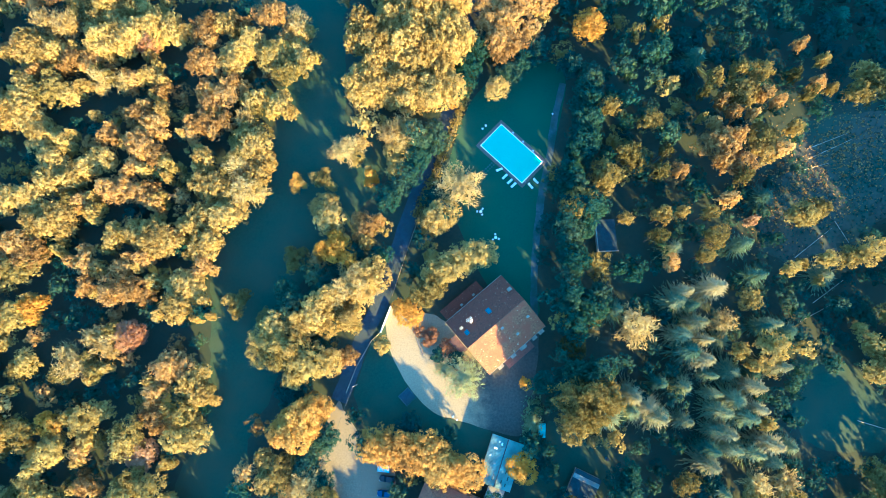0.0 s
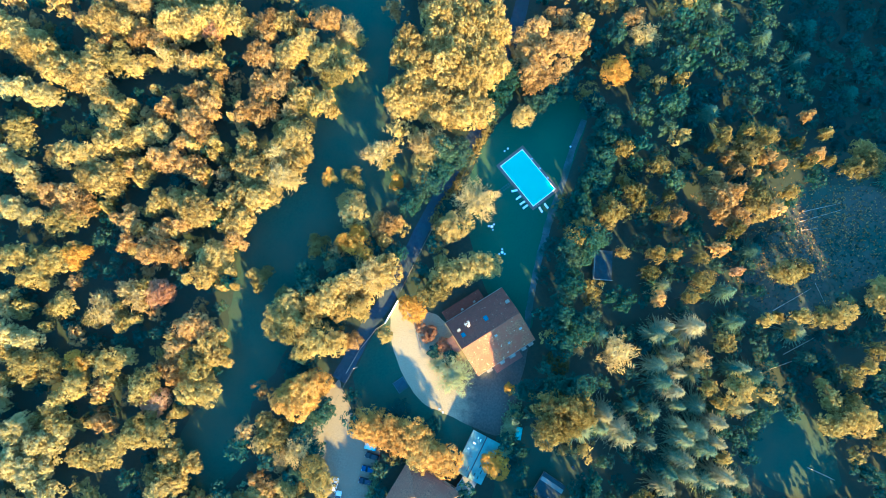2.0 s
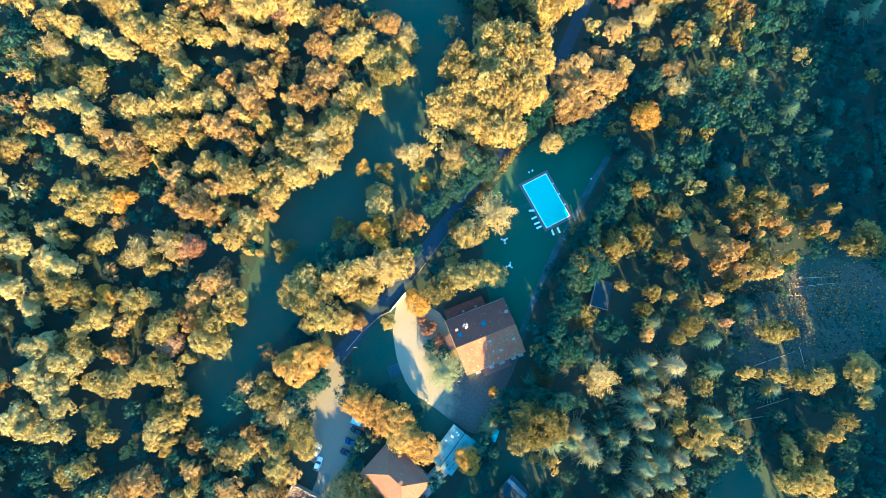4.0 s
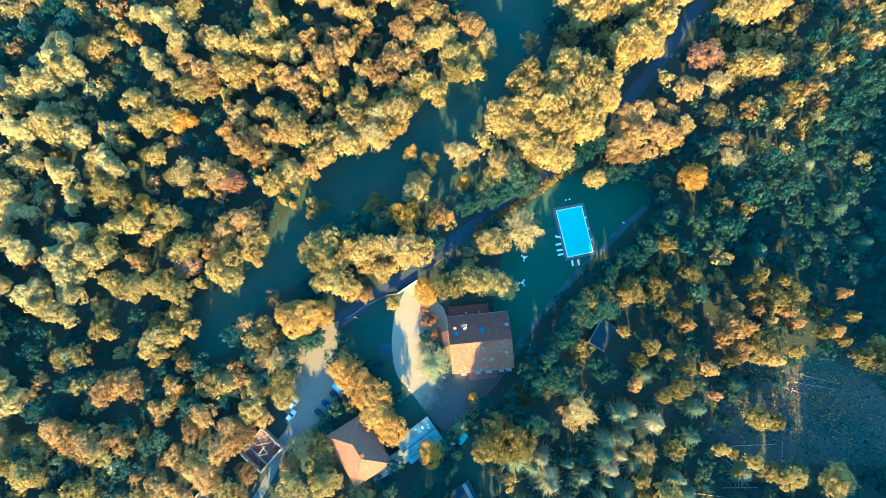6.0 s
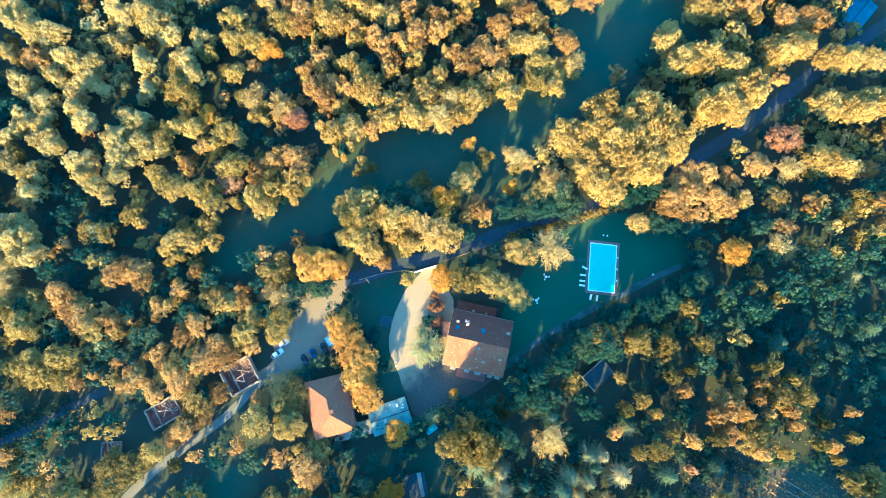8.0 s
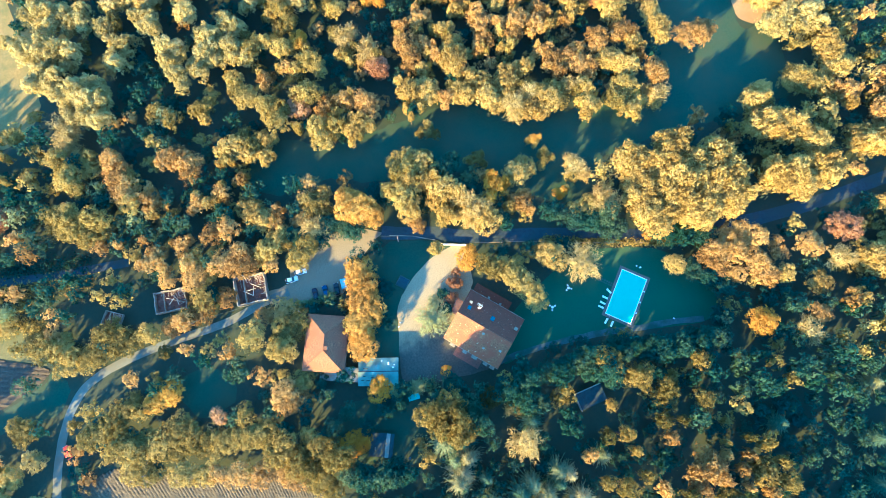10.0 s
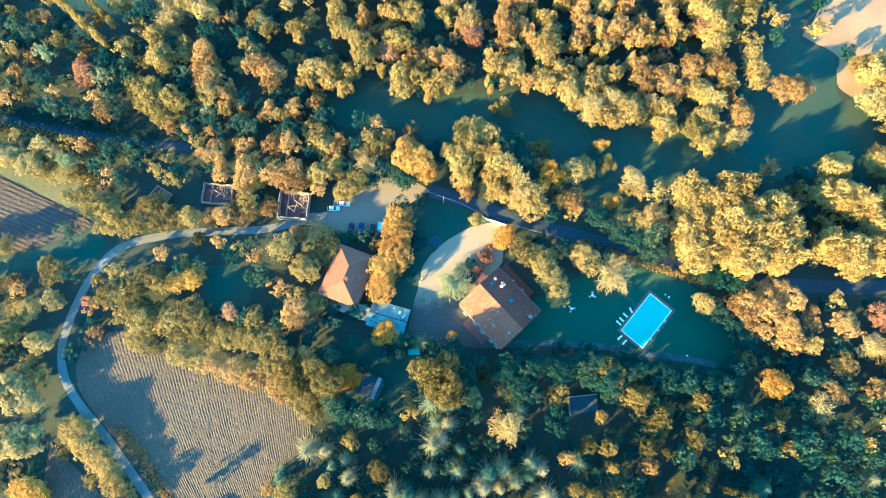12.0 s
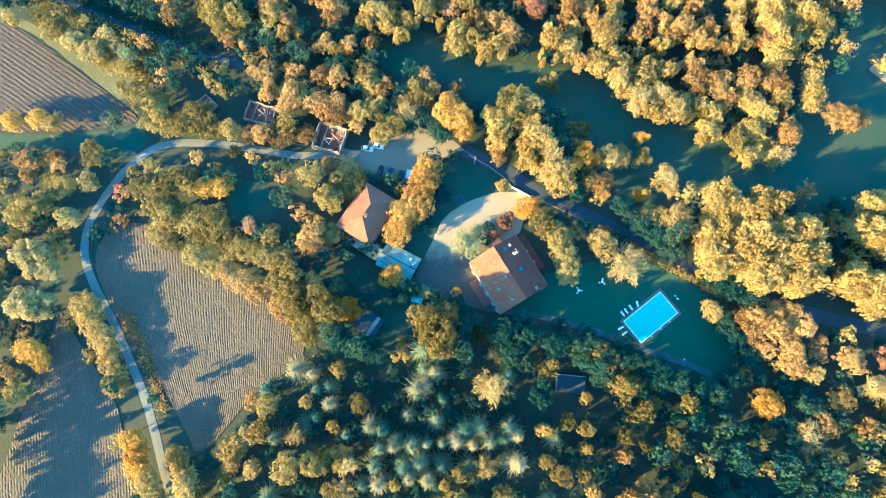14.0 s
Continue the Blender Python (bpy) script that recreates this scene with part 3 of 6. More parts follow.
def farmhouse():
    length, width, eave, ridge = 18.6, 16.8, 5.7, 8.5
    top = thing("farmhouse", pose(6.8, 9.6, 0.0, 0, 0, 49.0), "large old farmhouse with a weathered brown tiled roof", "house")
    wall_ring(length, width, eave, 0.5, top, stucco_mat, ridge - eave - 0.15)
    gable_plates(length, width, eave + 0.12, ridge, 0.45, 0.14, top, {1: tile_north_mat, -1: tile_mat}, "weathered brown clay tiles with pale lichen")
    # south front, towards the yard
    for x in (-7.4, -4.2, -1.0, 2.2, 5.4):
        window(pose(x, -width / 2, 3.5, 0, 0, 180), top, 0.9, 1.2)
    for x in (-7.4, 2.2, 6.4):
        window(pose(x, -width / 2, 1.0, 0, 0, 180), top, 1.0, 1.3)
    door = part("door", box(-2.6, -width / 2 - 0.05, 0, 1.3, 0.1, 2.1), timber_mat, top, "brown wooden front door")
    part("handle", box(-2.15, -width / 2 - 0.12, 1.0, 0.05, 0.05, 0.15), dark_mat, door)
    for y in (-4.5, 0.5, 5.0):
        window(pose(-length / 2, y, 3.4, 0, 0, 90), top, 0.9, 1.2)
        window(pose(length / 2, y, 3.4, 0, 0, -90), top, 0.9, 1.2)
    # on the roof
    def up(y):
        return ridge - abs(y) * (ridge - eave) / (width / 2)
    for x, y, w, d, h in ((8.6, 4.6, 1.0, 0.8, 1.2), (0.5, -1.9, 0.7, 0.5, 0.8), (2.7, -5.6, 0.6, 0.5, 0.6), (7.6, -3.9, 0.7, 0.5, 0.7), (-7.6, 5.0, 0.8, 0.6, 0.9)):
        c = part("chimney", box(x, y, up(y) - 0.4, w, d, h + 0.4, 0.02), stone_mat, top, "pale plastered chimney")
        part("chimney_cap", box(x, y, up(y) + h, w + 0.15, d + 0.15, 0.12, 0.02), stone_mat, c)
    tilt = math.degrees(math.atan2(ridge - eave, width / 2))
    for x, y, w, h in ((0.8, 3.8, 1.1, 1.4), (-7.2, 3.2, 1.0, 1.2)):
        s = 1 if y > 0 else -1
        bm = box(0, 0, 0.0, w + 0.2, h + 0.2, 0.12)
        g = box(0, 0, 0.121, w, h, 0.02)
        for b in (bm, g):
            bmesh.ops.transform(b, matrix=pose(x, y, up(y) + 0.04, -tilt * s, 0, 0), verts=b.verts)
        f = part("skylight", bm, dark_mat, top, "roof window")
        part("pane", g, skylight_mat, f, "blue glass pane")
    # aerial with a white dish
    bm = rod((-4.7, 5.4, up(5.4) - 0.1), (-4.7, 5.4, up(5.4) + 2.3), 0.04)
    rod((-5.5, 5.4, up(5.4) + 2.2), (-3.7, 5.4, up(5.4) + 2.2), 0.03, bm=bm)
    for k in range(6):
        rod((-5.4 + 0.3 * k, 4.9, up(5.4) + 2.2), (-5.4 + 0.3 * k, 5.9, up(5.4) + 2.2), 0.02, sides=4, bm=bm)
    part("aerial", bm, white_mat, top, "pale television aerial")
    bm = bmesh.new()
    bmesh.ops.create_cone(bm, segments=16, radius1=0.55, radius2=0.1, depth=0.18, cap_ends=True, matrix=pose(-4.4, 4.6, up(4.6) + 0.9, 60, 0, 30))
    part("dish", bm, white_mat, top, "white satellite dish")
    # lean-to on the north side
    lean = part("annex", box(-2.6, width / 2 + 1.75, 0, 12.4, 3.45, 2.6), stucco_mat, top, "low lean-to behind the house")
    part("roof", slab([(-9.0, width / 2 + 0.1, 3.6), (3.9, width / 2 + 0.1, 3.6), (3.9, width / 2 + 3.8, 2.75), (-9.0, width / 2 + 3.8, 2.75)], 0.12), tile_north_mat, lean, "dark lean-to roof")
    for x in (-3.4, 0.8):
        part("chimney", box(x, width / 2 + 1.3, 3.0, 0.7, 0.6, 1.1, 0.02), stone_mat, lean)
    # porch at the west end
    porch = part("porch_roof", slab([(-length / 2 - 0.6, 4.6, 3.1), (-length / 2 - 0.6, -0.4, 3.1), (-length / 2 - 2.9, -0.4, 2.7), (-length / 2 - 2.9, 4.6, 2.7)], 0.1), rubble_mat, top, "small red tiled porch")
    for y in (-0.2, 4.4):
        part("post", box(-length / 2 - 2.7, y, 0, 0.16, 0.16, 2.62), timber_mat, porch)
    # hoods over the upper windows, and a terrace of red tiles below
    for x, w in ((-6.1, 1.7), (-1.7, 1.5), (1.7, 2.0), (5.6, 1.5), (8.0, 1.6)):
        hood = part("hood", box(x, -width / 2 - 0.75, 4.95, w, 1.3, 0.14, 0.02), stone_mat, top, "pale projecting window hood")
        for k in (-1, 1):
            part("bracket", box(x + k * w * 0.35, -width / 2 - 0.3, 4.6, 0.1, 0.5, 0.34), stone_mat, hood)
    terrace = thing("terrace", pose(6.8, 9.6, 0.05, 0, 0, 49.0), "terrace of red clay tiles along the farmhouse wall", "terrace", kind="structure")
    for i in range(9):
        for j in range(3):
            part("tile", box(-4.0 + 1.02 * i, -width / 2 - 0.65 - 1.02 * j, 0, 1.0, 1.0, 0.04 + 0.004 * ((i * 7 + j * 3) % 4)), terracotta_mat, terrace)


farmhouse()


def villa():
    length, width, eave, ridge = 16.6, 12.0, 5.8, 9.6
    top = thing("villa", pose(1.9, -39.8, 0.0, 0, 0, -14.5), "two-storey villa with a hipped terracotta roof", "house")
    wall_ring(length, width, eave, 0.45, top, stucco_mat)
    hx, hy, rx = length / 2 + 0.5, width / 2 + 0.5, 2.4
    a, b = (-rx, 0, ridge), (rx, 0, ridge)
    c = [(-hx, -hy, eave), (hx, -hy, eave), (hx, hy, eave), (-hx, hy, eave)]
    for face in ((c[0], c[1], b, a), (c[1], c[2], b), (c[2], c[3], a, b), (c[3], c[0], a)):
        part("roof", slab(list(face), 0.14), tile_new_mat, top, "warm terracotta roof tiles")
    for p, q in ((a, b), (a, c[0]), (a, c[3]), (b, c[1]), (b, c[2])):
        p, q = Vector(p), Vector(q)
        bm, n = bmesh.new(), int((q - p).length / 0.5)
        for k in range(n):
            u, v = p.lerp(q, k / n), p.lerp(q, (k + 1.05) / n)
            rod(u + Vector((0, 0, 0.05)), v + Vector((0, 0, 0.07)), 0.10, 0.085, 6, bm)
        part("ridge_cap", bm, tile_new_mat, top, "row of hip tiles")
    ch = part("chimney", box(1.7, 0.9, ridge - 1.0, 0.8, 0.8, 2.2, 0.03), stone_mat, top, "pale chimney stack")
    part("chimney_cap", box(1.7, 0.9, ridge + 1.2, 1.1, 1.1, 0.14, 0.03), tile_new_mat, ch)
    for x in (-6, -2, 2, 6):
        for z in (1.0, 3.6):
            window(pose(x, -width / 2, z, 0, 0, 180), top, 0.9, 1.3)
            window(pose(x, width / 2, z, 0, 0, 0), top, 0.9, 1.3)
    for y in (-3, 3):
        for z in (1.0, 3.6):
            window(pose(length / 2, y, z, 0, 0, -90), top, 0.9, 1.3)
            window(pose(-length / 2, y, z, 0, 0, 90), top, 0.9, 1.3)
    part("door", box(0, -width / 2 - 0.05, 0, 1.2, 0.1, 2.1), timber_mat, top, "wooden entrance door")


villa()


def sheet_barn(name, m, label, west, east, half, roof_mat, patches):
    """A low building under two plates of corrugated sheet; west, east: the reach of each plate, half: half its length."""
    top = thing(name, m, label, "shed")
    wall_ring(west + east - 0.6, 2 * half - 0.7, 2.9, 0.25, top, concrete_mat)
    for s, w in ((-1, west), (1, east)):
        bm = bmesh.new()
        n = int(half * 6)
        rows = []
        for k in range(n * 2 + 1):
            y = -half + half * k / n
            rows.append([bm.verts.new((x, y, 3.75 - abs(x) * 0.14 + 0.018 * (k % 2))) for x in (0.0, s * w)])
        for p, q in zip(rows, rows[1:]):
            bm.faces.new((p[0], p[1], q[1], q[0]) if s > 0 else (p[1], p[0], q[0], q[1]))
        bmesh.ops.solidify(bm, geom=bm.faces[:], thickness=0.04)
        part("roof", bm, roof_mat, top, "corrugated roof sheet")
    part("ridge_cap", box(0, 0, 3.77, 0.3, 2 * half, 0.06, 0.02), dark_mat, top)
    for x, y, w, d, mat in patches:
        part("patch", box(x, y, 3.79 - abs(x) * 0.14, w, d, 0.03), mat, top, "patch on the sheet")
    part("door", box(east - 0.25, -2.0, 0, 0.1, 2.6, 2.4), timber_mat, top)


sheet_barn("barn", pose(13.4, -25.4, 0.0, 0, 0, -10.0), "low outbuilding with a pale blue-grey sheet roof", 4.2, 4.4, 6.25, sheet_mat,
           [(-2.4, 3.1, 0.9, 0.5, plastic_mat), (-3.2, 1.0, 0.5, 0.4, plastic_mat), (-1.2, 4.6, 0.4, 0.7, plastic_mat), (-2.0, 4.9, 0.4, 0.4, plastic_mat), (1.9, -1.8, 0.3, 0.9, path_mat), (2.8, -3.2, 0.3, 1.1, path_mat),
            (1.4, -4.4, 0.3, 0.9, path_mat), (-1.6, -0.6, 0.7, 0.4, concrete_mat), (2.6, -4.9, 0.3, 0.8, path_mat), (-1.0, -3.9, 0.25, 1.6, path_mat)])
sheet_barn("workshop", pose(-30.5, 189.0, 0.0, 0, 0, 20.0), "long shed with a bright blue corrugated roof beside the lane", 4.0, 4.0, 6.5, blue_sheet_mat, [])


def canopy():
    top = thing("carport", pose(11.9, -37.2, 0.0, 0, 0, -14.5), "flat grey concrete carport beside the villa", "carport")
    part("roof", box(0, 0, 2.55, 4.4, 12.6, 0.2, 0.03), concrete_mat, top, "flat grey slab")
    for x in (-2.0, 2.0):
        for y in (-6.0, -2.0, 2.0, 6.0):
            part("post", box(x, y, 0, 0.22, 0.22, 2.55), concrete_mat, top)


canopy()


def ruin(name, m, length, width, height, label, seed):
    """Roofless walls, broken along the top, with rubble inside and fallen beams."""
    r = random.Random(seed)
    top = thing(name, m, label, "ruin")
    th = 0.3
    for cx, cy, sx, sy, along in ((0, width / 2 - th / 2, length, th, 0), (0, -width / 2 + th / 2, length, th, 0), (length / 2 - th / 2, 0, th, width - 2 * th, 1), (-length / 2 + th / 2, 0, th, width - 2 * th, 1)):
        bm, n = bmesh.new(), 22
        span = (sy if along else sx)
        prev = None
        for k in range(n + 1):
            s = -span / 2 + span * k / n
            z = height * (0.86 + 0.35 * noise.noise((s * 0.45, cx + cy, seed)) + r.uniform(-0.09, 0.07))
            ring = []
            for o, zz in ((-th / 2, 0), (th / 2, 0), (th / 2, z), (-th / 2, z)):
                ring.append(bm.verts.new((cx + o, cy + s, zz) if along else (cx + s, cy + o, zz)))
            if prev:
                for i in range(4):
                    bm.faces.new((prev[i], prev[(i + 1) % 4], ring[(i + 1) % 4], ring[i]))
            else:
                bm.faces.new(ring)
            prev = ring
        bm.faces.new(prev[::-1])
        bmesh.ops.recalc_face_normals(bm, faces=bm.faces)
        part("wall", bm, limewash_mat, top, "broken limewashed stone wall")
    bm = bmesh.new()
    bmesh.ops.create_grid(bm, x_segments=18, y_segments=18, size=0.5, matrix=Matrix.Translation((0, 0, height * 0.2)) @ Matrix.Diagonal((length - 2 * th - 0.02, width - 2 * th - 0.02, 1, 1)))
    for v in bm.verts:
        v.co.z += 0.7 * noise.noise((v.co.x * 0.5, v.co.y * 0.5, seed)) + 0.25 * noise.noise((v.co.x * 2, v.co.y * 2, seed))
    part("rubble", bm, rubble_mat, top, "red-brown heap of fallen tiles and bricks")
    for k in range(4):
        x, y, a, l = r.uniform(-0.1, 0.22) * length, r.uniform(-0.2, 0.22) * width, r.uniform(0, 3.1), r.uniform(0.22, 0.4) * width
        dx, dy = math.cos(a) * l / 2, math.sin(a) * l / 2
        part("beam", rod((x - dx, y - dy, height * 0.5), (x + dx, y + dy, height * r.uniform(0.5, 0.8)), 0.13, 0.09, 6), pale_timber_mat, top, "fallen bleached beam")
    # Broken rafters still hang off the wall plate, thickest at one corner.
    for k in range(int(width * 2.2)):
        y = (r.random() ** 0.6 - 0.5) * (width - 1.2)
        l = r.uniform(0.12, 0.42) * length
        x = -length / 2 + 0.4
        part("rafter", rod((x, y, height * r.uniform(0.62, 0.85)), (x + l, y + r.uniform(-0.7, 0.7), height * r.uniform(0.25, 0.6)), 0.05, 0.035, 5), pale_timber_mat, top)
    for k in range(int(length * 1.2)):
        x, l = r.uniform(-0.42, 0.3) * length, r.uniform(0.1, 0.28) * width
        part("rafter", rod((x, width / 2 - 0.4, height * r.uniform(0.6, 0.8)), (x + r.uniform(-0.6, 0.6), width / 2 - 0.4 - l, height * r.uniform(0.25, 0.5)), 0.05, 0.035, 5), pale_timber_mat, top)
    part("cross_wall", box(0, -width * 0.22, 0, length - 2 * th - 0.02, 0.3, height * 0.5), stone_mat, top)


ruin("ruined_house", pose(-20.2, -61.4, 0, 0, 0, 2.0), 9.3, 9.9, 3.6, "roofless ruined stone house with fallen beams inside", 3)
ruin("ruined_barn", pose(-21.5, -87.3, 0, 0, 0, 2.0), 7.0, 10.0, 2.2, "collapsed stone barn among trees with pale broken walls", 8)
ruin("collapsed_hut", pose(-19.1, -106.2, 0, 0, 0, -25.0), 4.6, 6.0, 1.3, "low remains of a collapsed stone hut under trees", 5)


def flat_hut():
    top = thing("pump_house", pose(33.9, 38.6, 0.0, 0, 0, 12.0), "small dark flat-roofed hut with pale edging, in the wood", "hut")
    wall_ring(5.2, 8.8, 2.2, 0.25, top, concrete_mat)
    part("roof", box(0, 0, 2.2, 5.2, 8.8, 0.16), tank_mat, top, "dark flat roof")
    part("edging", box(-2.75, 0, 2.0, 0.28, 9.2, 0.6, 0.02), concrete_mat, top, "pale roof edge")
    part("edging", box(0.15, -4.5, 2.0, 5.4, 0.28, 0.6, 0.02), concrete_mat, top, "pale roof edge")


flat_hut()


def small_shed():
    top = thing("shed", pose(35.3, -28.2, 0.0, 0, 0, -16.0), "small garden shed with a dark patched sheet roof", "shed")
    wall_ring(6.4, 7.0, 2.2, 0.2, top, timber_mat)
    for k in range(6):
        z = 2.45 + 0.02 * (k % 2)
        part("roof_sheet", slab([(-3.5, -3.6 + 1.2 * k, z - 0.1), (3.5, -3.6 + 1.2 * k, z + 0.35), (3.5, -2.38 + 1.2 * k, z + 0.35), (-3.5, -2.38 + 1.2 * k, z - 0.1)], 0.05), concrete_mat if k == 4 else tank_mat, top)
    for x, y, s in ((1.2, -1.8, 0.9), (-0.6, 1.4, 0.7), (2.0, 2.2, 0.8)):
        part("weight", box(x, y, 2.62 + x * 0.065, s, 0.4, 0.14, 0.02), stone_mat, top)


small_shed()


# ---- trees ----
rng = np.random.default_rng(7)


def unit(v):
    return v / np.maximum(np.linalg.norm(v, axis=-1, keepdims=True), 1e-6)


def leaf_triangles(pos, nrm, size, stretch=1.0, along=None, wide=0.75):
    """One small three-cornered leaf spray per place, lying across its normal; along: the way its tip points."""
    k = len(pos)
    a = along if along is not None else rng.normal(size=(k, 3))
    a = unit(a - nrm * (a * nrm).sum(1, keepdims=True))
    b = np.cross(nrm, a)
    s = size[:, None]
    p0 = pos + a * s * 0.9 * stretch
    p1 = pos - a * s * 0.45 * stretch + b * s * wide
    p2 = pos - a * s * 0.45 * stretch - b * s * wide
    return np.stack([p0, p1, p2], 1).reshape(-1, 3)


def broad_crown(puffs, leaves, radius=5.0, height=12.0, foot=3.2, size=0.5, ragged=0.22, puff=(1.1, 1.9), sink=0.2, heart=110):
    """A crown of rounded leaf clumps on an uneven dome, with gaps between them."""
    d = unit(rng.normal(size=(puffs, 3)))
    d[:, 2] = np.where(d[:, 2] < -sink, -d[:, 2], d[:, 2])
    half = (height - foot) / 2
    lobes = unit(rng.normal(size=(6, 3)) * (1, 1, 0.6))
    lump = 1 - ragged + 1.3 * ragged * np.max(d @ lobes.T, axis=1, keepdims=True) ** 2 + 0.1 * rng.uniform(-1, 0.6, (puffs, 1))
    pr = rng.uniform(*puff, puffs)
    mid = np.array([0, 0, foot + half * 0.9])
    reach = np.array([radius, radius, half * 1.1]) - 1.1
    inner = rng.uniform(0.55, 1.0, (puffs, 1)) ** 0.5
    centre = mid + d * reach * lump * inner
    which = np.repeat(np.arange(puffs), leaves)
    e = unit(rng.normal(size=(len(which), 3)) + 0.5 * d[which] + np.array([0, 0, 0.3]))
    pos = centre[which] + e * (pr[which] * rng.uniform(0.6, 1.2, len(which)))[:, None]
    nrm = unit(e + 0.42 * rng.normal(size=e.shape) + np.array([0, 0, 0.3]))
    outer = leaf_triangles(pos, nrm, rng.uniform(0.55, 1.4, len(which)) * size, 1.3, e + 0.7 * rng.normal(size=e.shape), 0.55)
    # larger sprays deep inside keep the heart of the crown closed
    g = unit(rng.normal(size=(heart, 3)))
    deep = mid + g * reach * (1 - ragged) * 0.82 * rng.uniform(0.35, 1.0, (heart, 1))
    return np.concatenate([outer, leaf_triangles(deep, unit(g + 0.3 * rng.normal(size=g.shape)), rng.uniform(0.6, 1.15, heart) * radius * 0.2, 1.0)])


def brush_crown(n, radius=5.0, height=12.0, foot=2.0):
    """A half-bare crown of thin twigs that stand out like a brush."""
    d = unit(rng.normal(size=(n, 3)))
    d[:, 2] = np.abs(d[:, 2]) * 1.1 - 0.25
    d = unit(d)
    half = (height - foot) / 2
    lobes = unit(rng.normal(size=(30, 3)) + np.array([0, 0, 0.4]))
    lift = 0.34 + 0.78 * np.max(d @ lobes.T, axis=1).clip(0) ** 16
    pos = np.array([0, 0, foot + half * 0.8]) + d * np.array([radius, radius, half * 1.15]) * (lift * rng.uniform(0.25, 1.0, n) ** 0.6)[:, None]
    side = unit(np.cross(d, rng.normal(size=(n, 3))))
    return leaf_triangles(pos, unit(side + 0.9 * d + np.array([0, 0, 0.4])), rng.uniform(0.22, 0.46, n), 1.9, d + 0.35 * rng.normal(size=(n, 3)), 0.27)


def spruce_crown(tiers=15, arms=16, radius=3.0, height=13.0):
    out = []
    for i in range(tiers):
        f = i / (tiers - 1)
        z, r = 1.4 + (height - 1.6) * f, radius * (1 - f) ** 0.85 + 0.18
        for a in np.linspace(0, 2 * np.pi, arms, endpoint=False) + rng.uniform(0, 1):
            a += rng.uniform(-0.25, 0.25)
            grow = rng.uniform(0.65, 1.35)
            for k in (0.25, 0.45, 0.62, 0.8, 0.98):
                rr = r * k * grow * rng.uniform(0.9, 1.1)
                p = np.array([[rr * np.cos(a), rr * np.sin(a), z - 0.35 * rr + 0.25]])
                w = np.array([[np.cos(a), np.sin(a), -0.35]])
                nr = unit(np.array([[0.45 * np.cos(a), 0.45 * np.sin(a), 0.9]]) + 0.35 * rng.normal(size=(1, 3)))
                out.append(leaf_triangles(p, nr, np.array([(0.30 + 0.16 * r / radius) * (1.15 - 0.45 * k)]), 1.9, w + 0.2 * rng.normal(size=(1, 3)), 0.36))
    return np.concatenate(out)


def soup(name, verts, mat, tint=None):
    """A mesh of loose triangles."""
    k = len(verts) // 3
    me = bpy.data.meshes.new(name)
    me.vertices.add(len(verts))
    me.vertices.foreach_set("co", np.ascontiguousarray(verts, np.float32).ravel())
    me.loops.add(k * 3)
    me.loops.foreach_set("vertex_index", np.arange(k * 3, dtype=np.int32))
    me.polygons.add(k)
    me.polygons.foreach_set("loop_start", np.arange(0, k * 3, 3, dtype=np.int32))
    if tint is not None:
        a = me.attributes.new("tint", "FLOAT", "FACE")
        a.data.foreach_set("value", np.ascontiguousarray(tint, np.float32))
    me.update(calc_edges=True)
    me.materials.append(mat)
    return me


def thinned(verts, share):
    """The same crown with a share of its leaves, each made larger to cover as much."""
    tri = verts.reshape(-1, 3, 3)
    tri = tri[rng.permutation(len(tri))[:int(len(tri) * share)]]
    mid = tri.mean(1, keepdims=True)
    return (mid + (tri - mid) / math.sqrt(share)).reshape(-1, 3)


def trunk_mesh(height, girth, limbs, spread, seed):
    r = random.Random(seed)
    bm = bmesh.new()
    bend = [(0, 0, 0)]
    for k in range(1, 4):
        bend.append((r.uniform(-0.25, 0.25), r.uniform(-0.25, 0.25), height * k / 3.6))
    for k in range(3):
        rod(bend[k], bend[k + 1], girth * (1 - 0.27 * k), girth * (1 - 0.27 * (k + 1)), 7, bm)
    for k in range(limbs):
        a, z = 2 * math.pi * k / limbs + r.uniform(-0.4, 0.4), height * r.uniform(0.28, 0.7)
        rod((0, 0, z), (math.cos(a) * spread, math.sin(a) * spread, z + height * r.uniform(0.12, 0.25)), girth * 0.4, girth * 0.1, 5, bm)
    return mesh_of("trunk", bm, bark)


# crown shapes: triangles, own radius, own height, trunk
SHAPES = {
    "round": [(broad_crown(92, 24, size=0.265, ragged=0.44, puff=(0.4, 1.05), foot=1.8), 5.0, 12.0) for _ in range(5)],
    "tuft": [(broad_crown(96, 22, 4.2, 12.0, 1.4, 0.27, 0.5, (0.35, 0.95)), 4.2, 12.0) for _ in range(4)],
    "dense": [(broad_crown(104, 23, 5.0, 11.0, 1.0, 0.26, 0.3, (0.4, 1.0), 0.25), 5.0, 11.0) for _ in range(4)],
    "brush": [(brush_crown(2300), 5.0, 12.0) for _ in range(5)],
    "low": [(broad_crown(30, 26, 3.0, 5.0, 0.3, 0.3, 0.3, (0.4, 0.8), 0.2, 50), 3.0, 5.0) for _ in range(3)],
    "spruce": [(spruce_crown(), 3.0, 13.0) for _ in range(5)],
    "fill": [(broad_crown(20, 14, 4.2, 9.0, 0.6, 0.42, 0.4, (0.5, 1.2), heart=50), 4.2, 9.0) for _ in range(5)],
}
for style in ("round", "tuft", "dense", "brush"):
    SHAPES[style + "_young"] = [(thinned(v, 0.5), r, h) for v, r, h in SHAPES[style]]
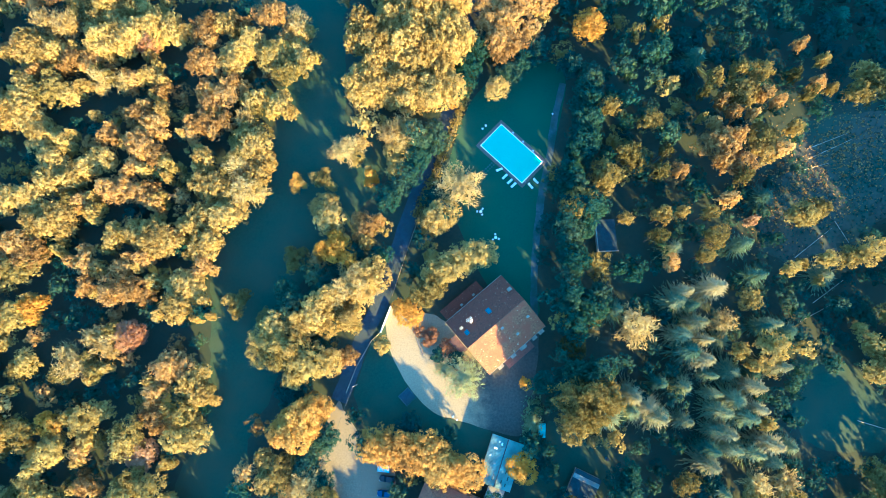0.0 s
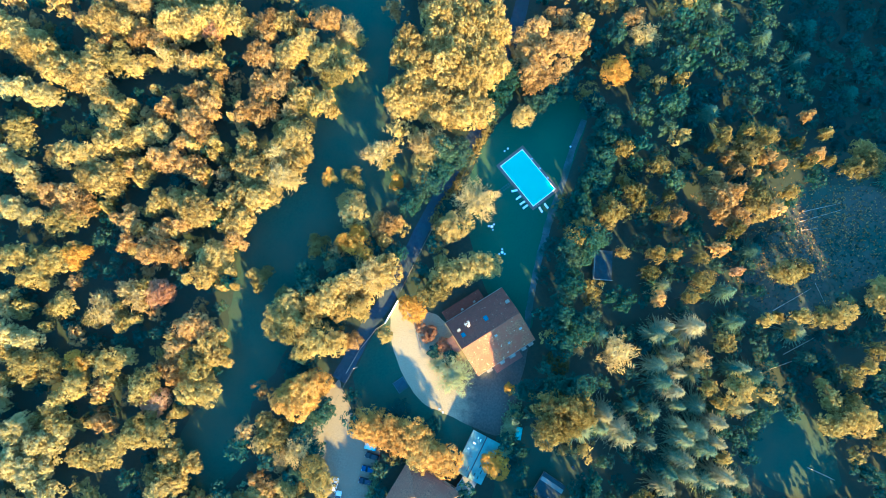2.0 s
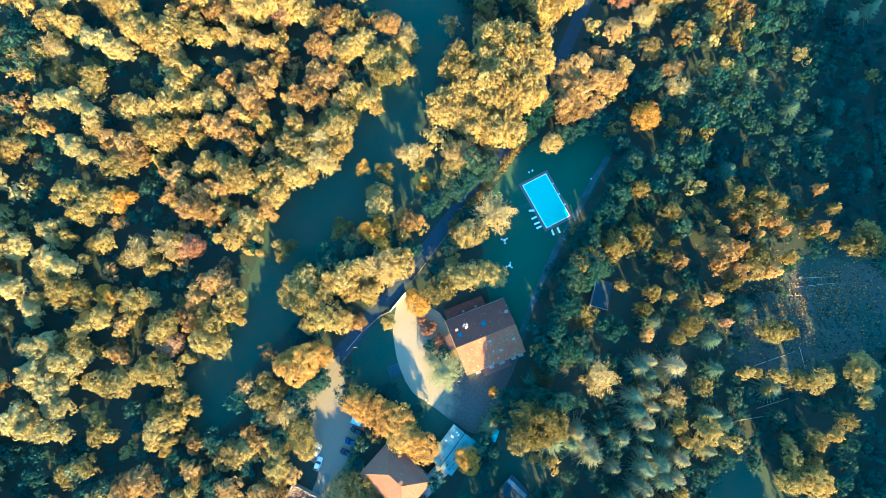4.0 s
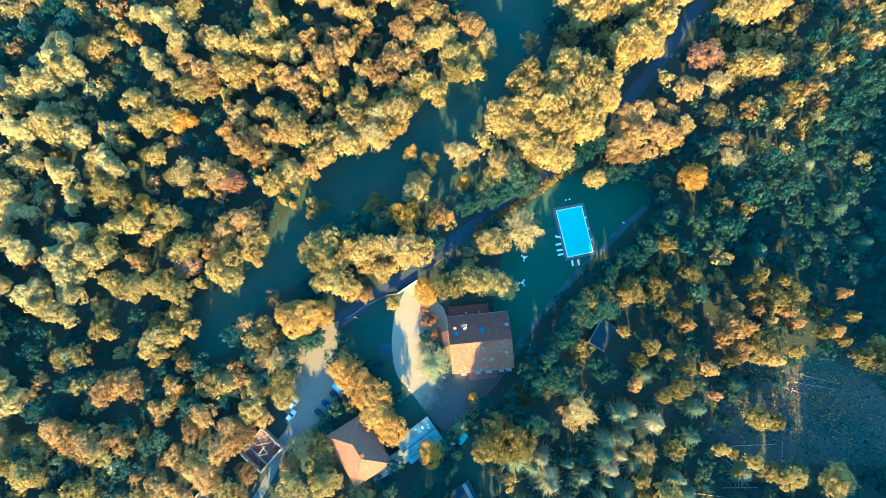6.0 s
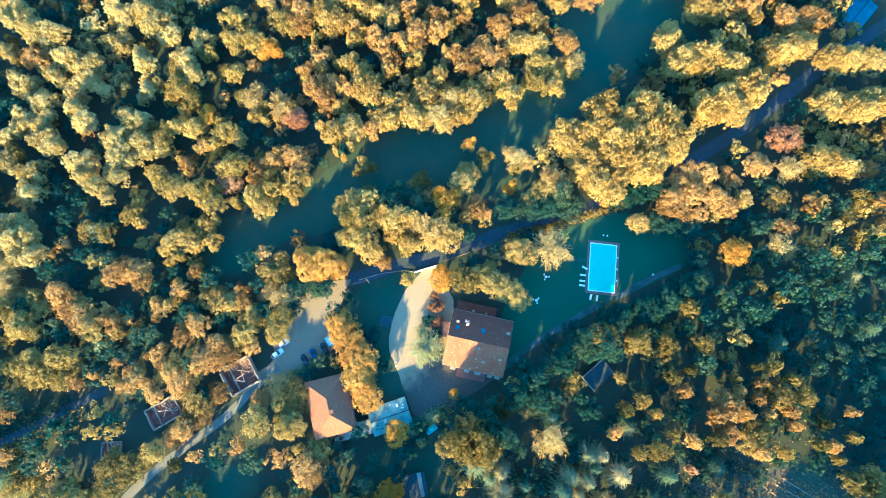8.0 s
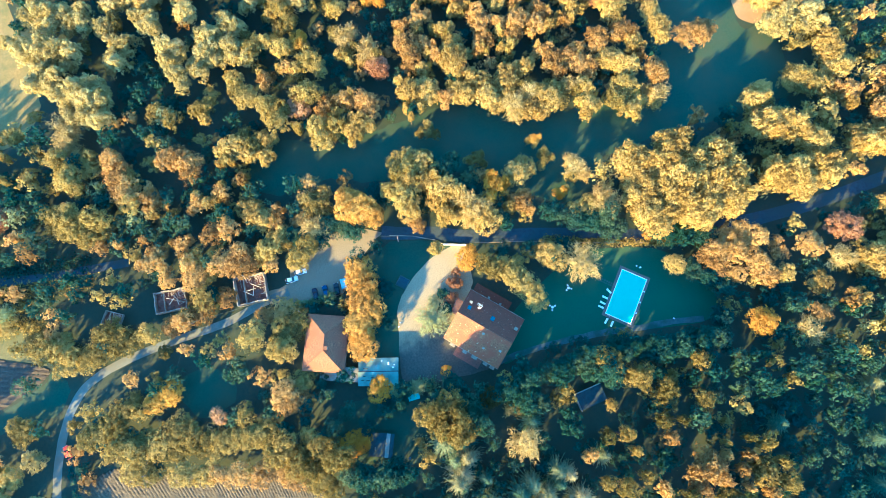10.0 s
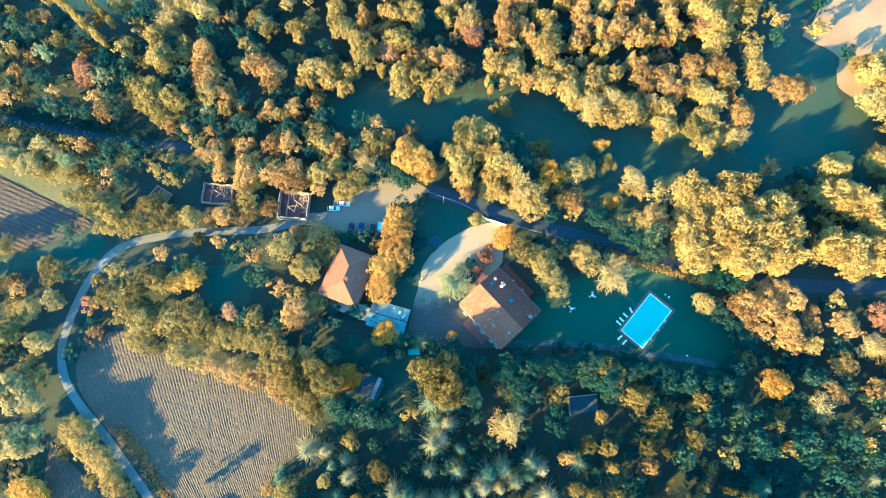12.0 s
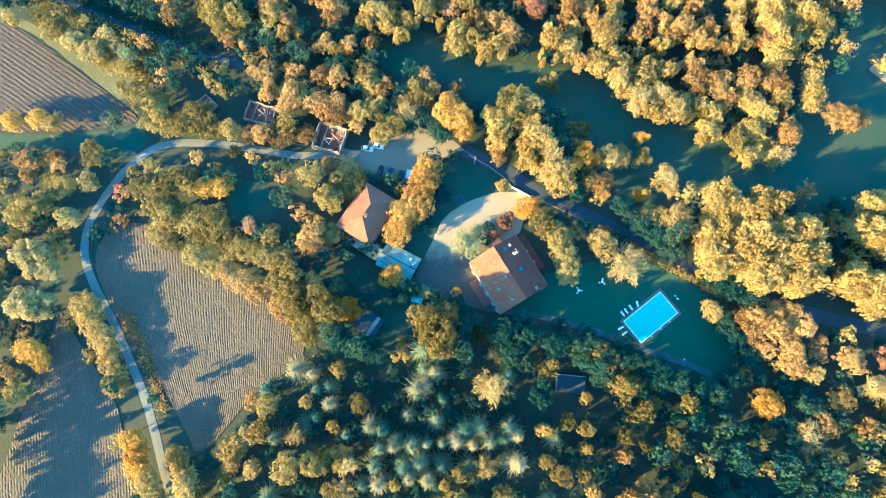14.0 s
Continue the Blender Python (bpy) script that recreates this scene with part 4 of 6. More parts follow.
STYLE = {"Y": "dense", "W": "tuft", "L": "round", "D": "round", "O": "round", "A": "dense", "C": "dense", "T": "brush", "R": "tuft", "G": "round", "P": "brush", "N": "spruce", "S": "spruce"}
TRUNKS = {"round": (9.0, 0.32, 5, 2.6), "tuft": (9.5, 0.24, 6, 2.0), "dense": (8.5, 0.34, 5, 2.4), "brush": (9.0, 0.28, 8, 3.0), "low": (3.0, 0.1, 4, 1.2), "spruce": (12.0, 0.2, 0, 0.0), "fill": (7.0, 0.25, 3, 1.8)}

OWN_TREES = 330
# groves: a strip from end to end, its half-width, the trees' height and leaf colour
WEST_WOOD = [
    (-166.3, -16.8, -155, -20.1, 5.6, 15, "W"), (-160.9, -9.6, -157.4, -7.3, 3.7, 13, "Y"),
    (-164, -39.6, -157.2, -25.7, 5.6, 15, "W"), (-177.9, -39.4, -162.3, -40.7, 5.6, 15, "W"),
]
SOUTH_WEST = [
    (-50.6, -73.6, -49.1, -73.1, 3.1, 11, "O"), (-52.8, -66.1, -52.5, -65.9, 3.1, 11, "O"),
    (-56.3, -59.3, -56.1, -59.1, 2.3, 10, "O"), (-39.6, -72.7, -40.8, -64.4, 3.3, 11, "O"),
    (-44.9, -57.6, -40.8, -53.8, 2.9, 11, "Y"), (-44.0, -48.8, -43.6, -48.6, 2.0, 9, "O"),
    (-44.9, -66.7, -44.7, -66.5, 3.6, 11, "G"), (-37.0, -79.9, -36.8, -79.8, 3.1, 11, "O"),
    (-33.6, -89.3, -33.1, -89.1, 4.1, 11, "O"), (-31.0, -79.6, -25.1, -77.7, 3.9, 11, "O"),
    (-19.4, -75.6, -19.2, -75.4, 3.7, 11, "D"), (-27.2, -86.0, -27.0, -85.8, 3.0, 10, "O"), (-29.8, -69.2, -27.9, -65.6, 3.4, 11, "O"),
    (-32.2, -63.0, -28.0, -60.8, 3.9, 11, "O"), (-29.9, -55.3, -32.9, -51.3, 3.9, 11, "L"),
    (-26.4, -53.2, -26.2, -53.0, 2.8, 10, "O"), (-34.1, -49.3, -33.7, -49.1, 3.1, 11, "Y"),
    (-26.2, -44.0, -29.1, -40.5, 3.7, 10, "L"), (-38.8, -41.5, -34.0, -37.0, 3.7, 10, "T"),
    (-35.4, -34.3, -35.1, -34.1, 3.1, 9, "G"), (-43.2, -35.6, -43.0, -35.4, 4.7, 11, "D"),
    (-13.5, -82.3, -13.4, -82.1, 3.3, 10, "O"), (-20.7, -72.7, -20.5, -72.5, 2.3, 8, "G"),
    (-53.0, -87.9, -52.6, -87.5, 3.6, 11, "O"), (-41.6, -92.0, -41.4, -91.8, 1.8, 10, "O"),
]
SOUTH_END = [
    (-52.5, -117.5, -46.1, -105.4, 5.2, 12, "L"), 
    (-39.1, -102.6, -38.9, -102.3, 3.7, 11, "O"),
    (-40.6, -25.6, -37.6, -21.6, 6.1, 13, "C"),
    (-4.6, -52.4, -4.9, -47.7, 4.1, 10, "L"),
    (-0.9, -54.2, 1.6, -53.9, 4.8, 12, "L"), (11.8, -49.2, 12.8, -48.9, 4.1, 7, "L"),
    (-4.1, -61.5, -3.5, -60.9, 4.5, 13, "L"), (-10.0, -60.5, -11.5, -51.8, 2.6, 8, "O"),
]
HEDGE_ROW = [
    (-81, 99.5, -81.9, 110, 4.4, 13.8, "O"), (-28.7, 56.1, -25.6, 57.3, 3, 15, "T"),
    (-21.6, 56.3, -20.6, 56.6, 4.1, 16.2, "G"), (-46.9, 6.6, -46.8, 6.8, 4.5, 16.2, "G"),
    (-45.9, -3.7, -44.9, -4, 5.6, 17.5, "L"), (-40, 5.7, -39.7, 5.9, 5.2, 17.5, "Y"),
]
HEDGE_ROW_2 = [
    (-32.7, 13.9, -32, 14.5, 5.2, 17.5, "T"), (-30.9, 5, -30.8, 5.1, 3, 15, "Y"),
    (-30.6, -4.8, -30.5, -4.6, 2.4, 10, "O"), (-39.3, -8, -39.1, -7.7, 5.2, 17.5, "L"),
    (-26.3, 22.9, -26.1, 23.2, 3.2, 12.5, "G"), (-39, 83, -17, 84, 7.5, 18.5, "Y"),
    (-37.5, 69, -18, 71.5, 6.8, 15, "Y"), (-36, 96, -19, 97.5, 7, 18.5, "Y"),
    (-36, 77, -19, 78, 5, 17, "Y"), (-36, 90, -18, 91, 5, 18, "Y"),
]
NORTH_WOOD = [
    (13, 119.7, 13.2, 120, 4.1, 11, "Y"), (-7.3, 99.4, -1.5, 88.2, 6.1, 13, "O"),
    (1.9, 101, 7, 103.8, 4.3, 12, "O"), (8.1, 110.2, 8.2, 110.3, 3.2, 10, "Y"),
    (4.9, 93.2, 5.1, 93.5, 3.5, 10, "O"), (21.5, 96.7, 21.7, 96.9, 5.4, 12, "A"),
    (-2.2, 75.4, -1.9, 77.8, 3.7, 9, "Y"), (-13.4, 70.2, -13.3, 71.2, 1.7, 4, "A"),
]
EAST_WOOD = [
    (17.5, 84.2, 17.8, 84.5, 3.9, 12, "G"), (22.2, 115.2, 22.4, 115.4, 3.9, 13, "O"),
    (26.9, 110.2, 27.1, 110.5, 4.3, 13, "T"), (28.8, 72.2, 28.9, 72.3, 2.8, 17, "D"),
    (22.8, 43.2, 25.3, 46.9, 2.2, 16, "D"), (29.4, 51.3, 29.9, 54.6, 3.2, 17, "D"),
]
HOUSE_TREES = [
    (-16.5, 9.7, -16.3, 9.8, 4.3, 8, "A"), (-12.6, 15.5, -9.1, 20.9, 4.5, 10, "L"),
    (-4.5, 24.7, -4.2, 24.9, 5.6, 11, "L"), (0.6, 27.3, 0.9, 27.6, 4.8, 11, "L"),
    (-15.1, 33.8, -11.1, 37.7, 3.7, 9, "Y"), (-8.1, 45.6, -7.8, 45.8, 5.6, 10, "T"),
    (-10, 2.9, -9.6, 3, 2.3, 4.2, "R"), (-5.1, 2, -4.7, 1.9, 2.5, 4.4, "R"),
    (0.6, -5.5, 1, -5.6, 4.9, 6.6, "P"), (-4.8, -4.1, -4.7, -4, 2.2, 4, "P"),
    (-22.4, -0.3, -22.3, 0.1, 2.8, 5, "L"), (19.1, -25.8, 19.5, -25.9, 4.1, 7, "A"),
    (17.2, -4.6, 17.4, -4.4, 2, 4, "A"),
]
HOUSE_TREES_2 = [
    (-19.8, -25.7, -19.5, -25.5, 4.8, 10, "C"), (-13.1, -24.7, -12.8, -24.5, 5, 11, "C"),
    (-6, -24.5, -5.1, -24.8, 5.4, 11, "C"), (-1.4, -29.6, -1.2, -29.3, 4.7, 11, "C"),
    (5.2, -29, 5.5, -28.7, 4.7, 10, "C"), (-12, -19.6, -11.7, -19.4, 3.7, 9, "G"),
    (-1.3, -20.7, -0.4, -21, 2.6, 8, "G"), (31.2, -6.8, 32.2, -6.7, 7.4, 23, "D"), (30.6, -9.4, 31, -9.2, 5.2, 22, "D"), (34.0, -3.6, 34.2, -3.4, 4.6, 21, "D"),
    (25.3, -2.3, 25.5, -2, 4.1, 14, "G"), (20.8, -4, 20.9, -3.9, 3.3, 10, "G"),
    (28.4, 6.9, 28.6, 7.2, 3.7, 9, "D"), (32.3, 13, 32.5, 13.3, 2.6, 8, "T"),
]
FIELD_HEDGES = [
    (16, -112.9, 17.2, -107.4, 3.4, 8, "L"), (20.8, -105.5, 22.1, -94.3, 4.9, 9, "L"),
    (13.1, -104.3, 7.8, -100.6, 4.2, 8, "D"), (10, -94.7, 6.8, -88.2, 3.8, 8, "A"),
    (19, -87.8, 20.8, -84.1, 4.6, 9, "D"), (24.3, -89.9, 24.5, -72.4, 3, 7, "L"),
    (17.6, -75, 18.2, -73.8, 3, 8, "R"), (18.1, -66.9, 18.7, -65.7, 3.4, 9, "L"),
    (25.2, -68.1, 25.2, -62.3, 3.4, 8, "L"), (28.2, -58.9, 36.9, -50.9, 4.9, 14, "D"),
    (39.9, -49.1, 44.1, -44.7, 3.4, 8, "L"), (16, -54, 17.2, -51.7, 4.6, 10, "O"),
    (-5.3, -89.7, -5.4, -89.6, 2.5, 5, "D"),
]
ROAD_TREES = [
    (55.7, -115.5, 61, -109.2, 3.8, 7, "Y"), (65.1, -104.8, 70.6, -99.5, 2.7, 6, "Y"),
    (74.8, -96, 77.1, -94.7, 2.3, 5, "Y"), (86.6, -84, 95.9, -78.9, 3, 9.5, "A"),
    (99.2, -75.7, 103, -69.5, 2.9, 6, "Y"), (89, -68, 96.2, -61.9, 3.2, 13, "Y"),
    (8.5, -162.5, 8.5, -162, 3.8, 8, "A"), (4.6, -155.3, 4.5, -154.9, 3.4, 8, "A"),
    (3.4, -149.5, 3.4, -149.4, 2.9, 7, "O"), (72.7, -106.2, 72.9, -105.7, 1.1, 3, "L"),
]
LEFT_WOOD = [
    (18.7, -155.4, 17.9, -149.8, 3.4, 6.4, "O"), (15, -144.2, 15.3, -143, 2.9, 6.4, "O"),
    (10, -135.5, 10.4, -130.3, 3.8, 6.4, "L"), (24.1, -149.7, 24.1, -148.7, 3, 6.4, "O"),
    (23.3, -141.2, 23, -137.3, 3, 6.4, "L"), (19.3, -129.8, 20, -127.5, 3.4, 7.2, "W"),
    (37.1, -144.9, 29.8, -140.7, 4.9, 8.8, "L"), (31.9, -131.9, 32.7, -128.6, 3.8, 8.8, "W"),
    (46.5, -137.8, 50.4, -132.1, 5.3, 9.6, "W"), (50.7, -127.7, 50.9, -125.6, 3.8, 8.8, "W"),
    (61.5, -132.3, 61, -125, 5.3, 9.6, "W"), (74.9, -123.7, 77.2, -119.8, 3.8, 8, "A"),
    (86.5, -121.7, 86.7, -119.7, 4.2, 8, "L"),
    (92, -123.5, 112, -122.5, 3.6, 14, "W"), (116, -122, 138, -120.5, 3.8, 15, "W"),
]
LANE_SIDE = [
    (-42.8, -16.4, -37.3, -1.9, 3.3, 9.5, "G"), (-43, 3, -33.2, 24, 3, 9.5, "G"),
    (-27.4, 38.9, -16.6, 59.6, 3.3, 10, "G"), (-26.7, 48.4, -24.7, 59.4, 3.3, 10, "L"),
    (-53.3, -7.4, -52, 1.1, 3.2, 11.2, "L"), (-34.9, 8.5, -26.4, 18.1, 3, 13.8, "Y"),
    (-37.5, -34.8, -32.3, -25.1, 2.6, 9.5, "G"), (-14.1, 73, -8.2, 88.6, 2.6, 9.5, "G"),
    (0.2, 80.1, 10.3, 91.3, 2.6, 9.5, "G"), (-35.3, -45.7, -32.1, -36.9, 3, 9.5, "G"),
]
VERGE_TREES = [
    (-29.9, -169.5, -27.1, -160.8, 3.7, 9, "L"), (-26.7, -158.6, -22.6, -147.3, 3.7, 9, "W"),
    (-22.6, -147.3, -22.7, -136.9, 2.2, 6, "L"), (-14.6, -128.2, -9.4, -117.7, 4.1, 9, "L"),
    (-26.2, -136.5, -25.9, -134.2, 3, 9, "P"), (-30.4, -147.7, -28.6, -142.8, 3.3, 9, "W"),
    (-6.4, -120.7, -8.4, -108.3, 2.2, 5, "L"), (-10.7, -108.4, -16.2, -104.7, 3.3, 8, "L"),
    (-15.1, -118.8, -15, -118.5, 2.6, 7, "L"), (-26.3, -145.5, -26, -145, 1.7, 4, "L"),
]
EAST_TALL = [
    # the D row is added to shade the east glade
    (117, -13, 104, -21, 4.2, 16, "D"), (28.3, -0.8, 35.1, 3.2, 3, 17, "G"),
]
EAST_PATH_TREES = [
    (25, 19.1, 24.7, 29.1, 3.8, 16, "G"), (22, 31.3, 21.6, 43.9, 4.2, 16, "G"),
    (21.2, 47.6, 21.6, 58.3, 4, 14, "G"), (23, 58.8, 24, 73.6, 4.4, 15, "G"),
    (22.2, 72.4, 23.2, 82.1, 3.6, 14, "G"), (25.6, 38, 27.8, 45.7, 3, 17, "G"),
    (26.5, 10.6, 32.1, 22, 3.4, 17, "G"),
]
GARDEN_EDGE = [
    (42.1, -37.8, 43.9, -22, 3.9, 17, "G"), (33.5, -38.3, 32.2, -33.9, 3.3, 11.5, "A"),
    (31.3, -45.3, 36.5, -39.2, 4.2, 16, "D"), (28.2, -48.7, 29.8, -47.5, 3, 10, "Y"),
    (37.8, -9.2, 38.5, -2.3, 2.6, 14, "S"),
]
CLEARING_TREES = [
    (106.6, -13, 106.8, -13, 4, 11, "L"),
]
# G trees with x from 23 to 29 are added to shade yard and barn
YARD_TREES = [
    (28.3, -105.5, 33.3, -80.6, 2.2, 6, "L"), (33.3, -80.6, 39.1, -54.1, 2.2, 6, "O"),
    (28.5, -12.5, 28.7, -12.5, 4.2, 20, "D"), (20.8, -21.5, 21.0, -21.3, 2.1, 6.0, "P"), (20.9, -17.8, 21.1, -17.6, 2.0, 5.8, "G"), (20.6, -14.2, 20.8, -14.0, 2.0, 5.6, "P"), (20.6, -10.6, 20.8, -10.4, 1.9, 5.6, "G"), (22.4, -24.0, 22.6, -24.0, 2.2, 6.5, "G"), (23.5, -36.5, 23.7, -36.5, 2.8, 8.5, "G"), (27.5, -41.0, 27.7, -41.0, 3.0, 12, "G"), (-7.2, -113.5, -11.9, -92.6, 2.8, 7, "L"),
    (-11.8, -89.7, -18.1, -69.2, 2.5, 6, "O"), (26, -25, 26.2, -25, 2.9, 9.5, "G"),
    (28.5, -31, 28.7, -31, 2.9, 12, "G"), (24.5, -20.5, 24.7, -20.5, 2.4, 8, "G"),
    (-16.5, -26.6, -16.3, -26.6, 5, 10, "C"), (-9.5, -26.6, -9.3, -26.6, 5.2, 11, "C"),
    (-3.6, -26.6, -3.4, -26.6, 5, 11, "C"), (2, -28.4, 2.2, -28.4, 4.8, 10, "C"),
    (-12.8, 4.6, -12.6, 4.6, 2, 3.5, "R"), (-9.4, 4.8, -9.2, 4.8, 2, 3.5, "R"),
    (-2.5, 1.4, -2.3, 1.4, 1.9, 3.5, "R"), (-2.1, -1.2, -1.9, -1.2, 2.6, 5, "G"),
    (-6.9, -0.6, -6.7, -0.6, 2.4, 4.6, "G"),
]
FAR_POPLARS = [
    (-116.8, -128.8, -109.6, -110.7, 6, 15, "W"), (-104.1, -121.8, -94, -104.8, 6.5, 15, "W"),
    (-88.6, -110.6, -85.4, -99.5, 4, 14, "W"),
]
FAR_WOOD = [
    (-85.1, -84.5, -81.4, -78.9, 3, 11, "L"), (-73.4, -116.5, -63, -112.7, 4.5, 12, "L"),
    (-73.9, -107.8, -68.8, -107.7, 3, 11, "L"), (-86, -114.5, -75.5, -113.3, 3, 11, "T"),
    (-69.7, -100, -55.2, -94.5, 4.5, 12, "O"), (-63.6, -95.8, -53.5, -94.5, 3, 11, "L"),
    (-68.9, -81.7, -63.1, -74.4, 4.5, 12, "O"), 
]
FAR_WOOD_2 = [
    (-55.9, -119.6, -49.5, -105.3, 4.5, 12, "L"), (-60.2, -139.8, -54.1, -137.8, 4, 11, "R"),
    (-128.4, -120.6, -122.4, -105.2, 6, 15, "W"),
]
NORTH_EDGE = [
    (-115.1, 71.8, -114.5, 90.4, 5.5, 13, "Y"),
]
FAR_TUFTS_1 = [
    (-172.9, -79.1, -158.5, -73.1, 5.0, 15, "W"),
    (-157.5, -73.4, -153.8, -66.6, 4.2, 15, "W"),
    (-150.0, -76.7, -149.5, -76.7, 3.9, 14, "O"),
    (-157.6, -84.1, -157.0, -83.9, 3.5, 14, "W"),
    (-143.4, -67.5, -136.9, -59.9, 4.1, 15, "W"),
    (-140.9, -73.0, -140.3, -72.9, 3.3, 14, "W"),
    (-134.9, -64.2, -127.8, -59.8, 3.0, 14, "W"),
    (-150.3, -44.2, -148.2, -35.6, 5.3, 15, "W"),
    (-142.7, -49.7, -142.1, -49.6, 3.7, 14, "W"),
    (-141.3, -34.3, -135.4, -32.6, 5.2, 15, "W"),
    (-134.5, -44.4, -128.3, -43.9, 3.6, 15, "W"),
    (-144.8, -84.7, -141.0, -82.1, 3.9, 14, "W"),
    (-134.3, -80.5, -133.5, -80.4, 4.0, 14, "W"),
]
FAR_TUFTS_2 = [
    (-128.5, -82.7, -130.2, -88.0, 4.0, 14, "W"),
    (-122.3, -84.5, -116.8, -82.7, 4.4, 15, "W"),
    (-127.2, -95.0, -126.6, -94.8, 3.5, 14, "W"),
    (-125.5, -71.4, -119.0, -70.0, 3.9, 15, "W"),
    (-112.0, -91.8, -113.4, -90.3, 3.6, 14, "W"),
    (-118.3, -97.3, -117.6, -97.1, 3.7, 14, "W"),
    (-107.8, -96.2, -103.8, -94.8, 3.2, 14, "W"),
    (-96.1, -102.9, -89.6, -102.4, 5.5, 15, "W"),
]
FIELD_SIDE = [
    (-92.7, 132.9, -90.3, 141.7, 7.0, 14, "Y"),
    (-97.0, 149.3, -94.6, 156.7, 7.3, 14, "Y"),
    (-79.3, 133.4, -79.0, 147.6, 6.3, 14, "W"),
    (-60.1, 136.2, -53.8, 138.9, 4.6, 13, "L"),
    (-70.6, 150.4, -59.8, 150.2, 4.9, 13, "Y"),
]
EAST_CLUMPS_1 = [
    (34.6, 60.4, 37.7, 59.3, 3.2, 17, "D"), (40.4, 70.0, 40.8, 69.3, 3.1, 17, "D"),
    (45.1, 62.2, 46.0, 61.5, 2.0, 16, "D"), (44.0, 56.3, 44.3, 55.9, 2.7, 17, "D"),
    (49.4, 57.3, 49.7, 57.1, 2.3, 16, "O"), (56.5, 84.6, 56.9, 84.2, 2.5, 17, "D"),
    (53.8, 80.1, 56.1, 80.8, 1.6, 17, "D"), (62.3, 88.0, 62.7, 87.7, 2.5, 17, "D"),
    (67.7, 87.9, 68.2, 87.2, 3.4, 17, "D"), (62.8, 81.5, 65.8, 82.7, 2.3, 17, "D"),
    (58.5, 78.4, 58.9, 78.1, 2.1, 17, "O"), (69.9, 82.0, 70.3, 81.7, 2.2, 16, "O"),
    (73.8, 80.5, 74.1, 80.2, 1.8, 16, "O"), (61.8, 75.6, 62.1, 75.4, 2.1, 17, "O"),
]
EAST_CLUMPS_2 = [
    (54.0, 73.1, 54.3, 70.8, 1.2, 16, "D"), (57.1, 72.0, 57.4, 71.7, 1.7, 16, "O"),
    (67.3, 76.0, 67.7, 75.7, 1.6, 16, "O"), (57.9, 67.9, 60.2, 66.6, 2.4, 17, "O"),
    (63.7, 69.5, 64.1, 69.3, 2.4, 17, "O"), (69.7, 69.6, 71.3, 67.5, 2.4, 17, "D"),
    (75.1, 66.5, 75.7, 65.0, 2.3, 17, "O"), (62.8, 62.3, 65.8, 61.9, 2.4, 17, "O"),
    (59.9, 61.8, 60.2, 61.6, 2.4, 17, "O"), (66.1, 58.1, 66.5, 56.6, 2.4, 17, "D"),
    (62.9, 51.4, 63.8, 49.3, 2.5, 17, "O"), (70.1, 46.9, 71.6, 46.3, 1.5, 14, "R"),
    (79.1, 74.0, 79.9, 73.3, 2.2, 15, "D"), (78.2, 89.3, 78.5, 89.0, 1.9, 15, "D"),
]
EAST_CLUMPS_3 = [
    (84.4, 87.8, 84.7, 87.5, 2.3, 15, "O"), (82.3, 84.2, 83.1, 83.5, 2.0, 15, "D"),
    (85.5, 94.6, 85.9, 94.4, 2.1, 15, "D"), (88.6, 87.1, 89.4, 86.8, 1.7, 14, "D"),
    (97.6, 94.0, 98.9, 87.6, 3.9, 17, "D"), (94.9, 86.2, 95.7, 85.5, 3.3, 17, "D"),
    (79.2, 98.7, 79.5, 97.9, 1.9, 15, "O"), (36.9, 42.4, 37.2, 42.2, 1.9, 15, "D"),
    (45.9, 44.2, 46.4, 43.9, 2.5, 17, "D"), (50.9, 45.8, 50.4, 43.4, 1.8, 17, "D"),
    (44.9, 38.8, 45.7, 38.5, 2.7, 17, "D"), (49.5, 32.1, 50.3, 31.5, 2.4, 16, "O"),
    (58.4, 47.1, 58.7, 46.8, 2.0, 16, "D"), (60.1, 41.1, 60.4, 40.4, 3.3, 17, "D"),
]
EAST_CLUMPS_4 = [
    (57.6, 35.5, 59.2, 34.2, 2.4, 17, "D"), (81.4, 50.2, 82.1, 50.1, 2.1, 13, "D"),
    (89.3, 53.6, 90.8, 54.5, 1.6, 13, "D"),
]
NORTH_BANK = [
    (-42.9, 114.3, -42.0, 122.5, 5.4, 15, "Y"),
    (-51.9, 116.3, -55.5, 121.1, 3.7, 14, "Y"),
]
NORTH_LANE = [
    (-43.6, 119.3, -34.9, 130.9, 5.4, 15, "Y"),
    (-24.5, 115.4, -22.9, 133.8, 6.2, 16, "Y"),
    (-20.8, 123.1, -19.9, 123.0, 5.8, 16, "Y"),
    (-32.9, 145.9, -28.2, 156.8, 5.0, 15, "Y"),
    (-40.0, 158.7, -34.0, 167.6, 5.2, 14, "O"),
    (-58.1, 133.2, -53.1, 142.9, 3.1, 13, "Y"),
    (-49.2, 151.1, -48.6, 151.2, 4.2, 13, "O"),
    (-21.1, 161.8, -12.8, 174.9, 4.6, 14, "Y"),
    (-3.9, 153.3, 1.4, 168.2, 5.8, 15, "Y"),
    (-2.8, 132.1, -2.1, 132.1, 5.2, 14, "R"),
    (0.6, 119.8, 1.1, 120.0, 4.8, 13, "O"),
    (6.8, 128.0, 7.5, 128.0, 4.2, 13, "T"),
    (8.1, 138.1, 14.2, 145.1, 5.2, 14, "Y"),
    (19.4, 151.7, 20.0, 151.6, 3.3, 12, "O"),
]
